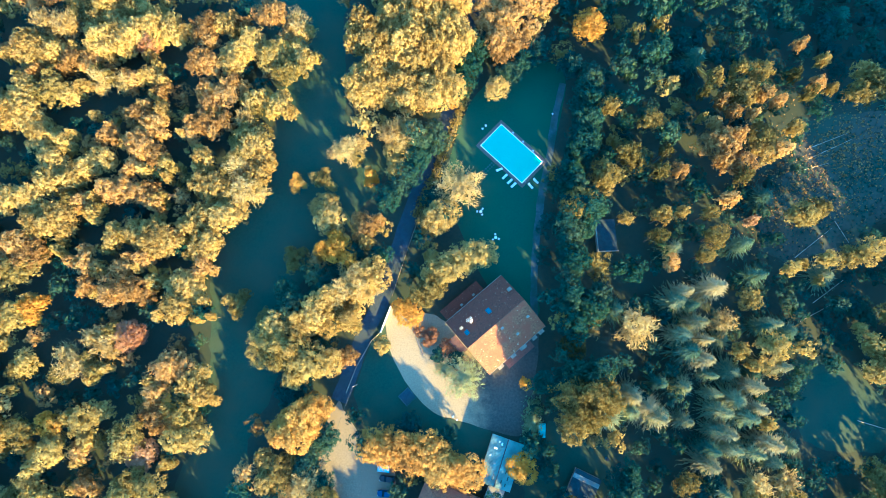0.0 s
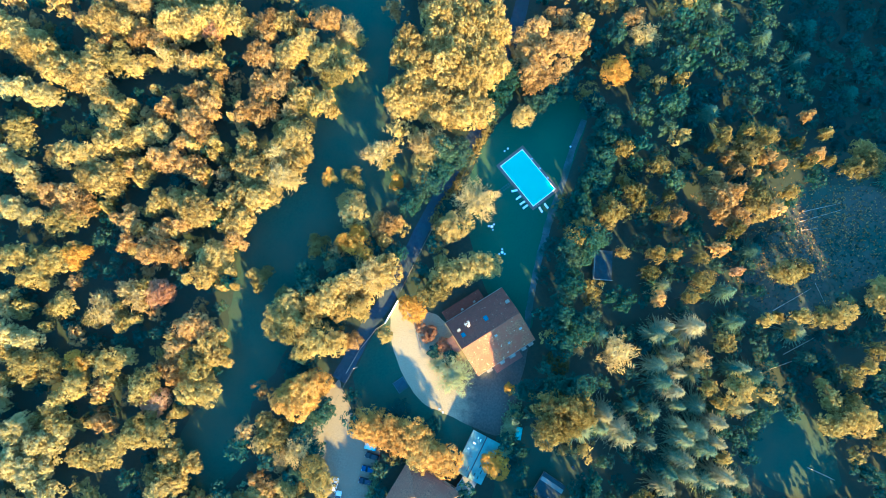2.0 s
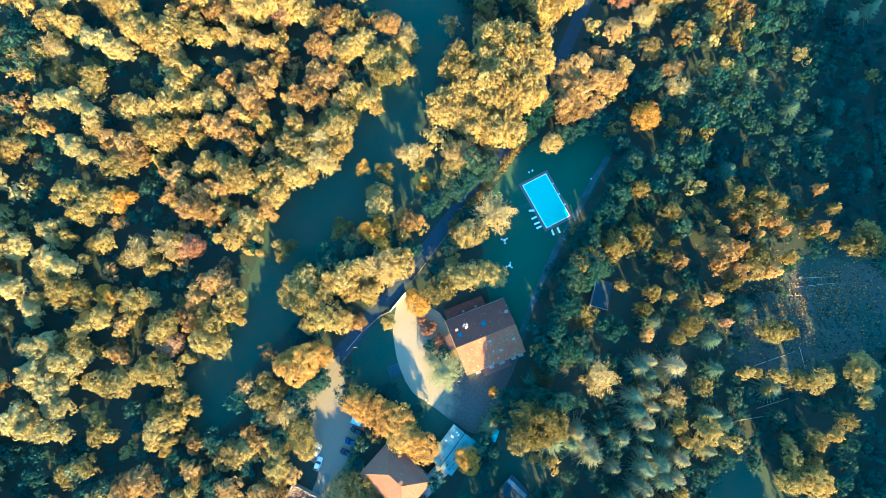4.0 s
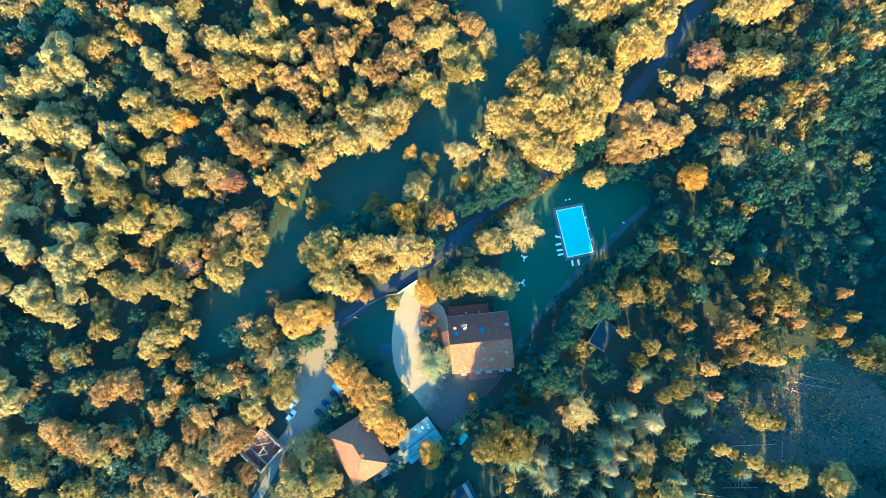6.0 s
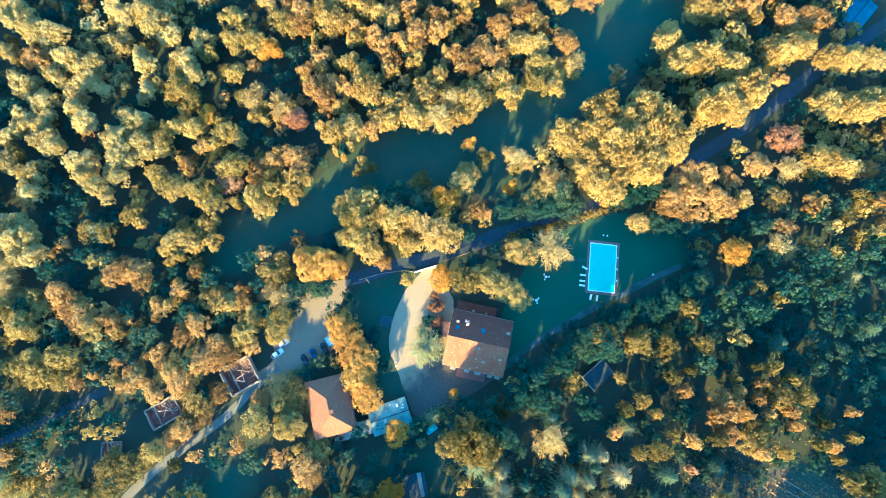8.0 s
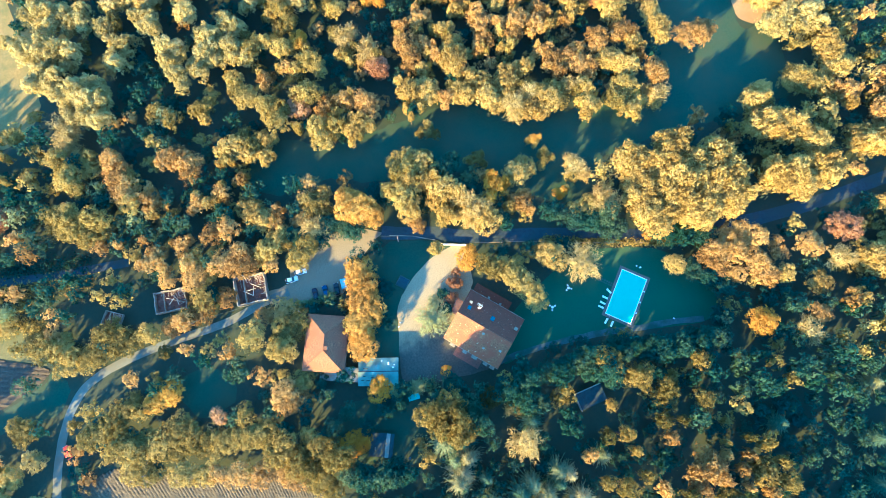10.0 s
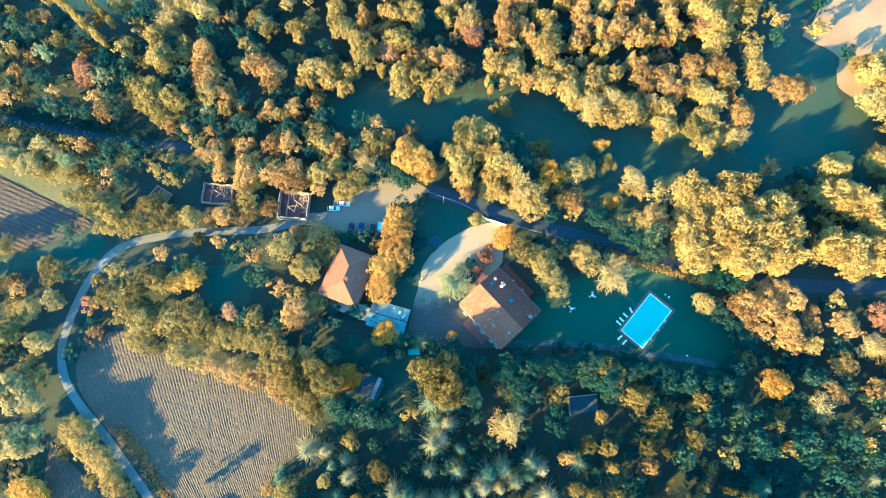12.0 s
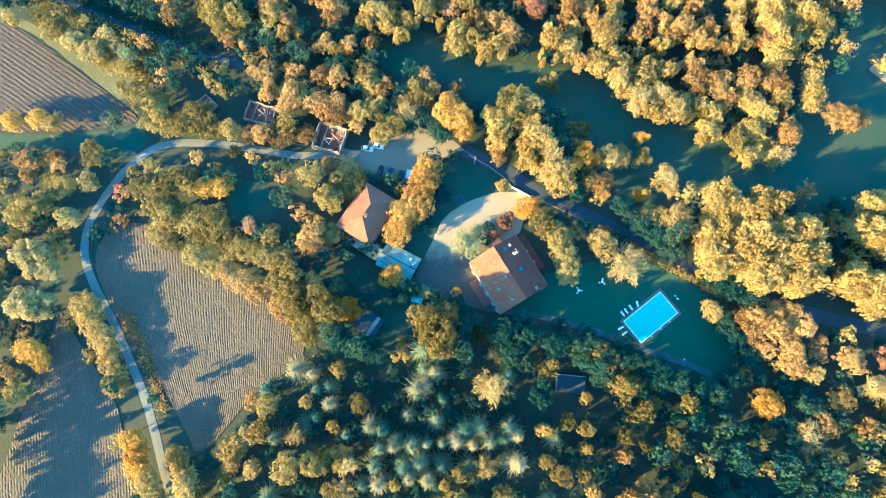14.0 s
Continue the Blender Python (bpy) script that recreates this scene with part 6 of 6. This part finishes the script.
WEST_HOLLOWS = [(-183.8, 53.0), (-62.6, 100.9), (-46.7, 62.5), (-37.4, 56.2), (-28.6, 44.0), (-26.3, 26.8), (-37.7, 18.6), (-50.5, 13.5), (-59.3, -0.2), (-67.5, -10.8), (-62.0, -26.5), (-61.5, -47.0), (-48.7, -64.4), (-107.0, -87.7)]
WOODS_EDGE = [(-216, -6), (-205, -70), (-170, -125), (-115, -180), (-58, -214), (-26, -198), (14, -174), (84, -155), (131, -112), (125, -61), (136, -34), (151, 3), (143, 72), (127, 117), (118, 158), (83, 188), (19, 215), (-37, 215), (-103, 189), (-135, 157), (-200, 55)]
for gx in np.arange(-215, 155, 5.7):
    for gy in np.arange(-225, 218, 5.7):
        x, y = gx + rng.uniform(-2.0, 2.0), gy + rng.uniform(-2.0, 2.0)
        if not inside((x, y), WOODS_EDGE):
            continue
        if any(math.hypot(x - c[0], y - c[1]) < r for c, r in HOUSES) or min(near_line((x, y), l) for l in (LANE, ROAD, FAR_ROAD)) < 4.0:
            continue
        if any(inside((x, y), c) for c in CLEAR):
            continue
        near = np.min(np.hypot(placed[:, 0] - x, placed[:, 1] - y) - placed[:, 2])
        if near < 0.2 and rng.uniform() < 0.68:
            continue
        u = rng.uniform()
        hollow = inside((x, y), WEST_HOLLOWS)
        if hollow:
            col = "G" if u < 0.6 else "L" if u < 0.82 else "O"
        elif -155 < x < -82 and -75 < y < -8 and u < 0.6:
            col = "W"
        elif x < -30 and y > 15 or y > 95 and x < 10 or y > 122 and x < 40:
            col = "G" if u < 0.36 else "L" if u < 0.62 else "O" if u < 0.78 else "Y"
        elif x < -30:
            col = "G" if u < 0.60 else "P" if u < 0.67 else "L" if u < 0.87 else "O"
        elif y < -50:
            col = "G" if u < 0.42 else "L" if u < 0.8 else "O"
        else:
            col = "G" if u < (0.93 if x > 40 and y > 20 else 0.82) else "S" if u < 0.97 and x > 46 else "L"
        wide = 0.95 if hollow else 1.35 if col == "W" else 1.25 if x < -30 and y > 15 and col != "G" else 1.1 if x < -30 else 1.0
        FILL.append((x, y, rng.uniform(3.2, 4.8) * wide, (rng.uniform(5.5, 9.5) if near < 2.0 else rng.uniform(6.5, 9.5) if hollow else rng.uniform(8.0, 12.0)) * wide * (1.5 if 18 < x < 46 and y > -4 else 0.85 if x > 46 and y > 20 else 0.5 if y < -80 and 20 < x < 75 else 1.0), col))

KIND_WORDS = {"round": ("tree", "tree"), "tuft": ("poplar_tree", "poplar"), "dense": ("tree", "tree"), "brush": ("tree", "tree"), "low": ("shrub", "shrub"), "spruce": ("spruce_tree", "spruce")}
MODELS = {}


def tree_model(style, n, col):
    """A tree with its trunk and its crown, built once for each shape and colour."""
    key = (style, n, col)
    if key not in MODELS:
        verts, r, h = SHAPES[style][n]
        kind = style.replace("_young", "")
        share = MODELS.setdefault(("mesh", style, n), (soup("crown", verts, leaf_mat[col]), trunk_mesh(*TRUNKS[kind], n)))
        style = kind
        word, cat = KIND_WORDS[style]
        top = thing(word, Matrix(), "%s %s with %s leaves and a dark trunk" % ({"spruce": "slender", "low": "low", "tuft": "tall wispy"}.get(style, "round-crowned"), cat, LEAVES[col][0]), cat, "%s %ss" % (LEAVES[col][0], cat))
        for nm, me in (("trunk", share[1]), ("crown", share[0])):
            o = new(nm, me)
            o.parent = top
            if nm == "crown":
                o.material_slots[0].link = "OBJECT"
                o.material_slots[0].material = leaf_mat[col]
        MODELS[key] = [top, False]
    return MODELS[key]


def set_tree(x, y, r, h, col):
    style = "low" if h < 5.5 and col not in "PT" else STYLE[col]
    if style + "_young" in SHAPES and r < 3.6:
        style += "_young"
    n = int(rng.integers(len(SHAPES[style])))
    _, r0, h0 = SHAPES[style][n]
    spot = pose(x, y, rise(x, y) if math.hypot(x - 20, y) > 128 else 0.0, 0, 0, rng.uniform(0, 360))
    model = tree_model(style, n, col)
    top = copy_thing(model[0], spot) if model[1] else model[0]
    model[1] = True
    top.matrix_basis = spot @ Matrix.Diagonal((r / r0, r / r0, h / h0, 1))


def join_trees(name, rows, label, style_of):
    """Far woods, one object for each colour of leaf."""
    for col in LEAVES:
        crowns, tints = [], []
        for x, y, r, h, c in rows:
            if c != col:
                continue
            style = style_of(c)
            verts, r0, h0 = SHAPES[style][int(rng.integers(len(SHAPES[style])))]
            share = min(1.0, max(0.25, (r / r0) ** 2 * 0.72))
            if share < 0.92 and style != "fill":
                verts = thinned(verts, share)
            a = rng.uniform(0, 2 * math.pi)
            turn = np.array([[math.cos(a), -math.sin(a), 0], [math.sin(a), math.cos(a), 0], [0, 0, 1]])
            z = rise(x, y) if math.hypot(x - 20, y) > 128 else 0.0
            v = (verts * (r / r0, r / r0, h / h0)) @ turn.T + (x, y, z)
            crowns.append(v)
            tints.append(np.full(len(v) // 3, rng.uniform()))
        if crowns:
            ob = new(name, soup(name, np.concatenate(crowns), wood_mat[col], np.concatenate(tints)))
            tagged(ob, label % LEAVES[col][0], "woods", kind="stuff")


TREES.sort(key=lambda t: math.hypot(t[0] - 2, t[1] - 8))
for t in TREES[:OWN_TREES]:
    set_tree(*t)
join_trees("woods", TREES[OWN_TREES:], "distant woodland of %s crowns", lambda c: STYLE[c])
join_trees("undergrowth", FILL, "dense undergrowth and smaller trees with %s leaves", lambda c: "spruce" if c in "NS" else "fill")


# ---- vehicles ----
def car(m, paint, label, length=4.1, width=1.72, height=1.45):
    top = thing("car", m, label, "car", "parked cars")
    hl, hw = length / 2, width / 2
    def hull(rings):
        bm, prev = bmesh.new(), None
        for x, w, z0, z1 in rings:
            ring = [bm.verts.new((x, y, z)) for y, z in ((-w, z0), (-w * 0.98, (z0 + z1) / 2 + 0.05), (-w * 0.86, z1), (w * 0.86, z1), (w * 0.98, (z0 + z1) / 2 + 0.05), (w, z0))]
            if prev:
                for i in range(6):
                    bm.faces.new((prev[i], prev[(i + 1) % 6], ring[(i + 1) % 6], ring[i]))
            else:
                bm.faces.new(ring)
            prev = ring
        bm.faces.new(prev[::-1])
        bmesh.ops.recalc_face_normals(bm, faces=bm.faces)
        return bm
    part("body", hull([(-hl, hw * 0.86, 0.32, 0.74), (-hl + 0.25, hw, 0.24, 0.9), (-0.6, hw, 0.22, 0.93), (hl - 1.2, hw, 0.22, 0.9), (hl - 0.3, hw * 0.96, 0.24, 0.78), (hl, hw * 0.8, 0.34, 0.62)]), paint, top)
    cabin = part("cabin", hull([(-hl + 0.12, hw * 0.84, 0.88, 0.95), (-hl + 0.55, hw * 0.86, 0.88, height - 0.06), (0.2, hw * 0.88, 0.88, height - 0.04), (hl - 1.25, hw * 0.86, 0.86, 0.93)]), glass_dark, top, "dark glazed cabin")
    part("roof", box(-0.62, 0, height - 0.05, length * 0.36, width * 0.74, 0.06, 0.02), paint, cabin)
    for x in (-hl + 0.75, hl - 0.8):
        for s in (-1, 1):
            w = part("wheel", rod((x, s * (hw - 0.18), 0.31), (x, s * (hw + 0.02), 0.31), 0.31, sides=14), rubber_mat, top, "black tyre")
            part("rim", rod((x, s * (hw + 0.02), 0.31), (x, s * (hw + 0.035), 0.31), 0.19, sides=10), stone_mat, w)
    for s in (-1, 1):
        part("headlight", box(hl - 0.1, s * hw * 0.62, 0.55, 0.12, 0.3, 0.14, 0.02), plastic_mat, top)
        part("tail_light", box(-hl + 0.02, s * hw * 0.66, 0.62, 0.08, 0.2, 0.2, 0.02), red_paint, top)
        part("mirror", box(0.65, s * (hw + 0.08), 0.92, 0.1, 0.16, 0.12, 0.02), paint, top)
    return top


red_paint = plain("red_lacquer", (0.5, 0.03, 0.02), 0.3)
white_paint = plain("white_lacquer", (0.8, 0.8, 0.78), 0.3)
navy_paint = plain("navy_lacquer", (0.008, 0.014, 0.035), 0.45)
blue_paint = plain("blue_lacquer", (0.008, 0.035, 0.12), 0.45)
black_paint = plain("black_lacquer", (0.015, 0.018, 0.025), 0.3)
for x, y, a, p, l in ((-21.1, -48.4, 96, white_paint, "white hatchback parked on gravel"), (-23.2, -45.3, 92, white_paint, "white saloon parked on gravel under trees"), (-14.9, -41.6, 186, navy_paint, "navy blue car parked in shade"),
                      (-15.2, -38.2, 187, blue_paint, "bright blue car parked in shade"), (-15.3, -34.5, 183, black_paint, "black car parked beside a trailer"), (19.0, -122.3, 200, red_paint, "red car on the country road")):
    car(pose(x, y, 0.09, 0, 0, a), p, l)


def trailer():
    top = thing("trailer", pose(-16.6, -32.0, 0.06, 0, 0, 183), "trailer under a light blue tarpaulin", "trailer")
    part("bed", box(0, 0, 0.5, 3.4, 1.9, 0.16, 0.02), dark_mat, top)
    bm = bmesh.new()
    bmesh.ops.create_grid(bm, x_segments=12, y_segments=8, size=0.5, matrix=Matrix.Translation((0, 0, 1.5)) @ Matrix.Diagonal((3.5, 2.0, 1, 1)))
    for v in bm.verts:
        rim = max(abs(v.co.x) / 1.75, abs(v.co.y) / 1.0)
        v.co.z += 0.1 * noise.noise((v.co.x * 2, v.co.y * 2, 1)) - (0.8 if rim > 0.98 else 0.0)
    part("cover", bm, blue_tarp_mat, top, "creased light blue cover")
    for s in (-1, 1):
        part("wheel", rod((0, s * 0.8, 0.3), (0, s * 0.98, 0.3), 0.3, sides=12), rubber_mat, top)


trailer()


# ---- garden furniture ----
def garden_set(m, chairs):
    top = thing("garden_table", m, "small white garden table on the lawn", "table", "white garden tables")
    part("tabletop", rod((0, 0, 0.7), (0, 0, 0.74), 0.45, sides=16), plastic_mat, top)
    part("leg", rod((0, 0, 0.03), (0, 0, 0.7), 0.05, 0.04), plastic_mat, top)
    part("foot", rod((0, 0, 0), (0, 0, 0.04), 0.28, sides=12), plastic_mat, top)
    for k in range(chairs):
        a = 360 / chairs * k + 25
        garden_chair(m @ pose(0, 0, 0, 0, 0, a) @ pose(0, -0.95, 0))


def garden_chair(m):
    top = thing("garden_chair", m, "white plastic garden chair on the lawn", "chair", "white garden chairs")
    part("seat", box(0, 0, 0.42, 0.46, 0.46, 0.04, 0.01), plastic_mat, top)
    part("backrest", box(0, -0.22, 0.46, 0.46, 0.04, 0.42, 0.01), plastic_mat, top)
    for x in (-0.2, 0.2):
        part("armrest", box(x * 1.15, 0, 0.64, 0.05, 0.44, 0.03), plastic_mat, top)
        for y in (-0.2, 0.2):
            part("leg", box(x, y, 0, 0.04, 0.04, 0.42), plastic_mat, top)


for x, y, a in ((-1.3, 40.3, 10), (3.9, 33.6, 50)):
    garden_set(pose(x, y, 0.03, 0, 0, a), 3)
for x, y, a in ((-4.3, 64.6, 20), (-3.5, 65.6, 200), (15.0, 72.0, 60), (-0.6, -16.2, 30), (0.6, -16.8, 100)):
    garden_chair(pose(x, y, 0.05, 0, 0, a))


def stepping_stones():
    top = thing("stepping_stones", pose(-0.5, 53.2, 0.03, 0, 0, 54), "two rows of square stepping stones in the lawn", "stepping stones")
    for i in range(6):
        for j in range(2):
            part("stone", box(-2.4 + 0.8 * i, 0.8 * j, 0, 0.5, 0.5, 0.05, 0.01), path_mat, top)


stepping_stones()


def well_head(m):
    top = thing("old_well_head", m, "square stone well head in the shaded grass", "well")
    for cx, cy, sx, sy in ((0, 1.7, 3.7, 0.3), (0, -1.7, 3.7, 0.3), (1.7, 0, 0.3, 3.1), (-1.7, 0, 0.3, 3.1)):
        part("kerb", box(cx, cy, 0, sx, sy, 0.35, 0.03), path_mat, top)
    part("cover", box(0, 0, 0.02, 3.08, 3.08, 0.1), lane_mat, top)


well_head(pose(-13.5, -13.0, 0.02, 0, 0, 52))


# ---- walls, fences, wires ----
def low_wall(name, line, height, thick, mat, label, category):
    bm = bmesh.new()
    for p, q in zip(line, line[1:]):
        a, b = Vector((*p, 0)), Vector((*q, 0))
        d = b - a
        box((a.x + b.x) / 2, (a.y + b.y) / 2, 0, d.length + thick, thick, height, 0.02, bm, math.degrees(math.atan2(d.y, d.x)))
    return tagged(part(name, bm, mat), label, category)


low_wall("gate_wall", [(-23.5, 2.8), (-21.9, 10.2)], 1.1, 0.35, white_mat, "pale rendered wall between lane and gravel yard", "wall")
low_wall("kerb_wall", [(-30.0, -14.5), (-28.4, -7.0), (-25.6, 0.3), (-23.9, 2.4)], 0.3, 0.2, stone_mat, "low stone kerb between lane and grass", "wall")


def fence(line, gap, height, label):
    top = thing("fence", Matrix(), label, "fence")
    line = smooth_line(line, 4)
    far, last = 0.0, Vector(line[0])
    rails = {0.55: bmesh.new(), 0.95: bmesh.new()}
    for a, b in zip(line, line[1:]):
        for z in rails:
            rod((*a, height * z), (*b, height * z), 0.04, sides=4, bm=rails[z])
        far += (Vector(b) - Vector(a)).length
        if far > gap:
            far = 0.0
            part("post", box(b[0], b[1], 0, 0.12, 0.12, height), timber_mat, top)
    for bm in rails.values():
        part("rail", bm, timber_mat, top)


fence([(-22.0, 13.0), (-20.6, 22.0), (-18.4, 35.0), (-13.6, 57.0), (-9.8, 79.0)], 2.5, 1.1, "weathered timber rail fence along the lane")


def pole_line(spots, height, label):
    poles = []
    for k, (x, y) in enumerate(spots):
        top = thing("utility_pole", pose(x, y, 0), label, "pole", "utility poles")
        part("pole", rod((0, 0, 0), (0, 0, height), 0.16, 0.11, 8), timber_mat, top)
        part("insulator", rod((0, 0, height), (0, 0, height + 0.2), 0.06), path_mat, top)
        poles.append((x, y))
    for p, q in zip(poles, poles[1:]):
        bm, prev = bmesh.new(), None
        for k in range(9):
            s = k / 8
            at = (p[0] + (q[0] - p[0]) * s, p[1] + (q[1] - p[1]) * s, height - 0.4 - 3.2 * s * (1 - s))
            if prev:
                rod(prev, at, 0.028, sides=4, bm=bm)
            prev = at
        tagged(part("cable", bm, path_mat), "thin pale overhead cable between two poles", "cable", "overhead cables")


pole_line([(88.0, -85.0), (30.0, -98.0), (-12.3, -80.0), (-15.0, -56.0), (-9.6, -46.6)], 7.0, "slim weathered wooden utility pole by the road")
pole_line([(-32.0, -33.5), (-27.5, -12.0)], 7.5, "slim weathered wooden utility pole under trees")


def tarpaulin():
    bm = bmesh.new()
    bmesh.ops.create_grid(bm, x_segments=10, y_segments=10, size=0.5, matrix=pose(23.2, -16.0, 0.9, 0, 0, 6) @ Matrix.Diagonal((1.9, 3.6, 1, 1)))
    for v in bm.verts:
        v.co.z += 0.25 * noise.noise((v.co.x, v.co.y, 2.0))
    for f in bmesh.ops.extrude_face_region(bm, geom=bm.faces[:])["geom"]:
        if isinstance(f, bmesh.types.BMVert):
            f.co.z = 0.0
    bmesh.ops.recalc_face_normals(bm, faces=bm.faces)
    tagged(part("tarpaulin", bm, tarp_mat), "turquoise tarpaulin over a stack in the garden", "tarpaulin")


tarpaulin()


def log_pile(name, x, y, a, length, r, label):
    ob = part(name, rod((-length / 2, 0, r), (length / 2, 0, r * 0.9), r, r * 0.6, 8), timber_mat if r > 0.2 else pale_timber_mat)
    ob.matrix_basis = pose(x, y, 0.02, 0, 0, a)
    tagged(ob, label, "log", "felled logs")


for x, y, a, l in ((94.4, 73.4, 33, 13.8), (93.9, 75.9, 30, 12.9), (90.0, 67.3, 24, 9.4), (91.2, 45.5, 46, 13.7), (98.8, 49.8, -53, 6.8), (93.3, 26.4, 36, 17.2), (96.0, 32.6, 44, 11.0), (109.5, -1.2, -8, 8.2)):
    log_pile("log", x, y, a, l, 0.11, "thin bleached trunk lying in the clearing")

log_pile("log", -12.2, 0.6, 122, 4.6, 0.22, "dark log lying on the sunlit gravel")


# low growth: hedge by the garden, weeds along the road
def thicket(name, line, width, height, count, col, label):
    pos = []
    for k in range(count):
        s = rng.uniform() * (len(line) - 1.001)
        p, q = np.array(line[int(s)]), np.array(line[int(s) + 1])
        c = p + (q - p) * (s % 1)
        pos.append((c[0] + rng.normal() * width / 3, c[1] + rng.normal() * width / 3, abs(rng.normal()) * height / 2 + 0.05))
    pos = np.array(pos)
    nrm = unit(rng.normal(size=pos.shape) + (0, 0, 1.2))
    v = leaf_triangles(pos, nrm, rng.uniform(0.2, 0.5, count))
    ob = new(name, soup(name, v, wood_mat[col], rng.uniform(size=count)))
    tagged(ob, label, "undergrowth", kind="stuff")


thicket("garden_hedge", [(20.5, -26.0), (21.0, -22.0), (20.4, -17.0), (20.0, -13.0), (20.5, -9.0)], 3.0, 2.2, 2600, "P", "tangled green hedge between yard and garden")
thicket("roadside_weeds", [(56.0, -103.0), (62.0, -95.0), (70.0, -88.0), (80.0, -79.5)], 3.0, 0.9, 1600, "O", "dry brown weeds between road and field")
thicket("lane_hedge", [(-19.0, 36.0), (-15.2, 52.0), (-11.6, 68.0), (-9.0, 82.0)], 2.2, 1.5, 2200, "L", "yellowing low hedge along lane and lawn")

thicket("clearing_scrub", [(76.0, 56.0), (88.0, 62.0), (98.0, 74.0), (110.0, 76.0)], 26.0, 0.7, 2600, "O", "low dry scrub in the felled clearing")
thicket("clearing_bramble", [(80.0, 48.0), (94.0, 58.0), (108.0, 66.0), (118.0, 80.0)], 24.0, 0.9, 2600, "G", "dark low bramble in the felled clearing")

thicket("far_road_scrub", [(-44.0, -186.0), (-43.0, -165.0), (-42.0, -150.0), (-41.0, -132.0), (-39.5, -112.0)], 5.0, 2.4, 3600, "G", "dark scrub along the narrow far road")
thicket("far_road_brush", [(-36.5, -186.0), (-36.0, -165.0), (-35.0, -150.0), (-33.5, -132.0), (-33.0, -112.0)], 5.0, 2.2, 3600, "L", "olive brush between far road and verge")
thicket("verge_brush", [(-27.5, -168.0), (-23.5, -148.0), (-22.5, -132.0), (-16.0, -126.0), (-9.0, -118.0)], 5.0, 1.2, 3000, "L", "uneven tufts of yellowing grass along the verge")
thicket("parking_hedge", [(-12.2, -49.4), (-12.7, -42.6), (-13.3, -36.2)], 1.8, 1.5, 1300, "P", "clipped green hedge between parked cars and villa")

thicket("pale_bush", [(36.3, -16.8), (37.3, -16.2)], 2.2, 1.8, 420, "W", "rounded pale grey bush in the garden")


def barrel():
    top = thing("barrel", pose(41.0, -20.6, 0.03), "blue plastic barrel in the garden", "barrel")
    part("drum", rod((0, 0, 0), (0, 0, 0.95), 0.42, 0.42, 14), plain("blue_plastic", (0.02, 0.14, 0.34), 0.4), top)
    part("lid", rod((0, 0, 0.95), (0, 0, 1.0), 0.45, 0.45, 14), dark_mat, top)


barrel()
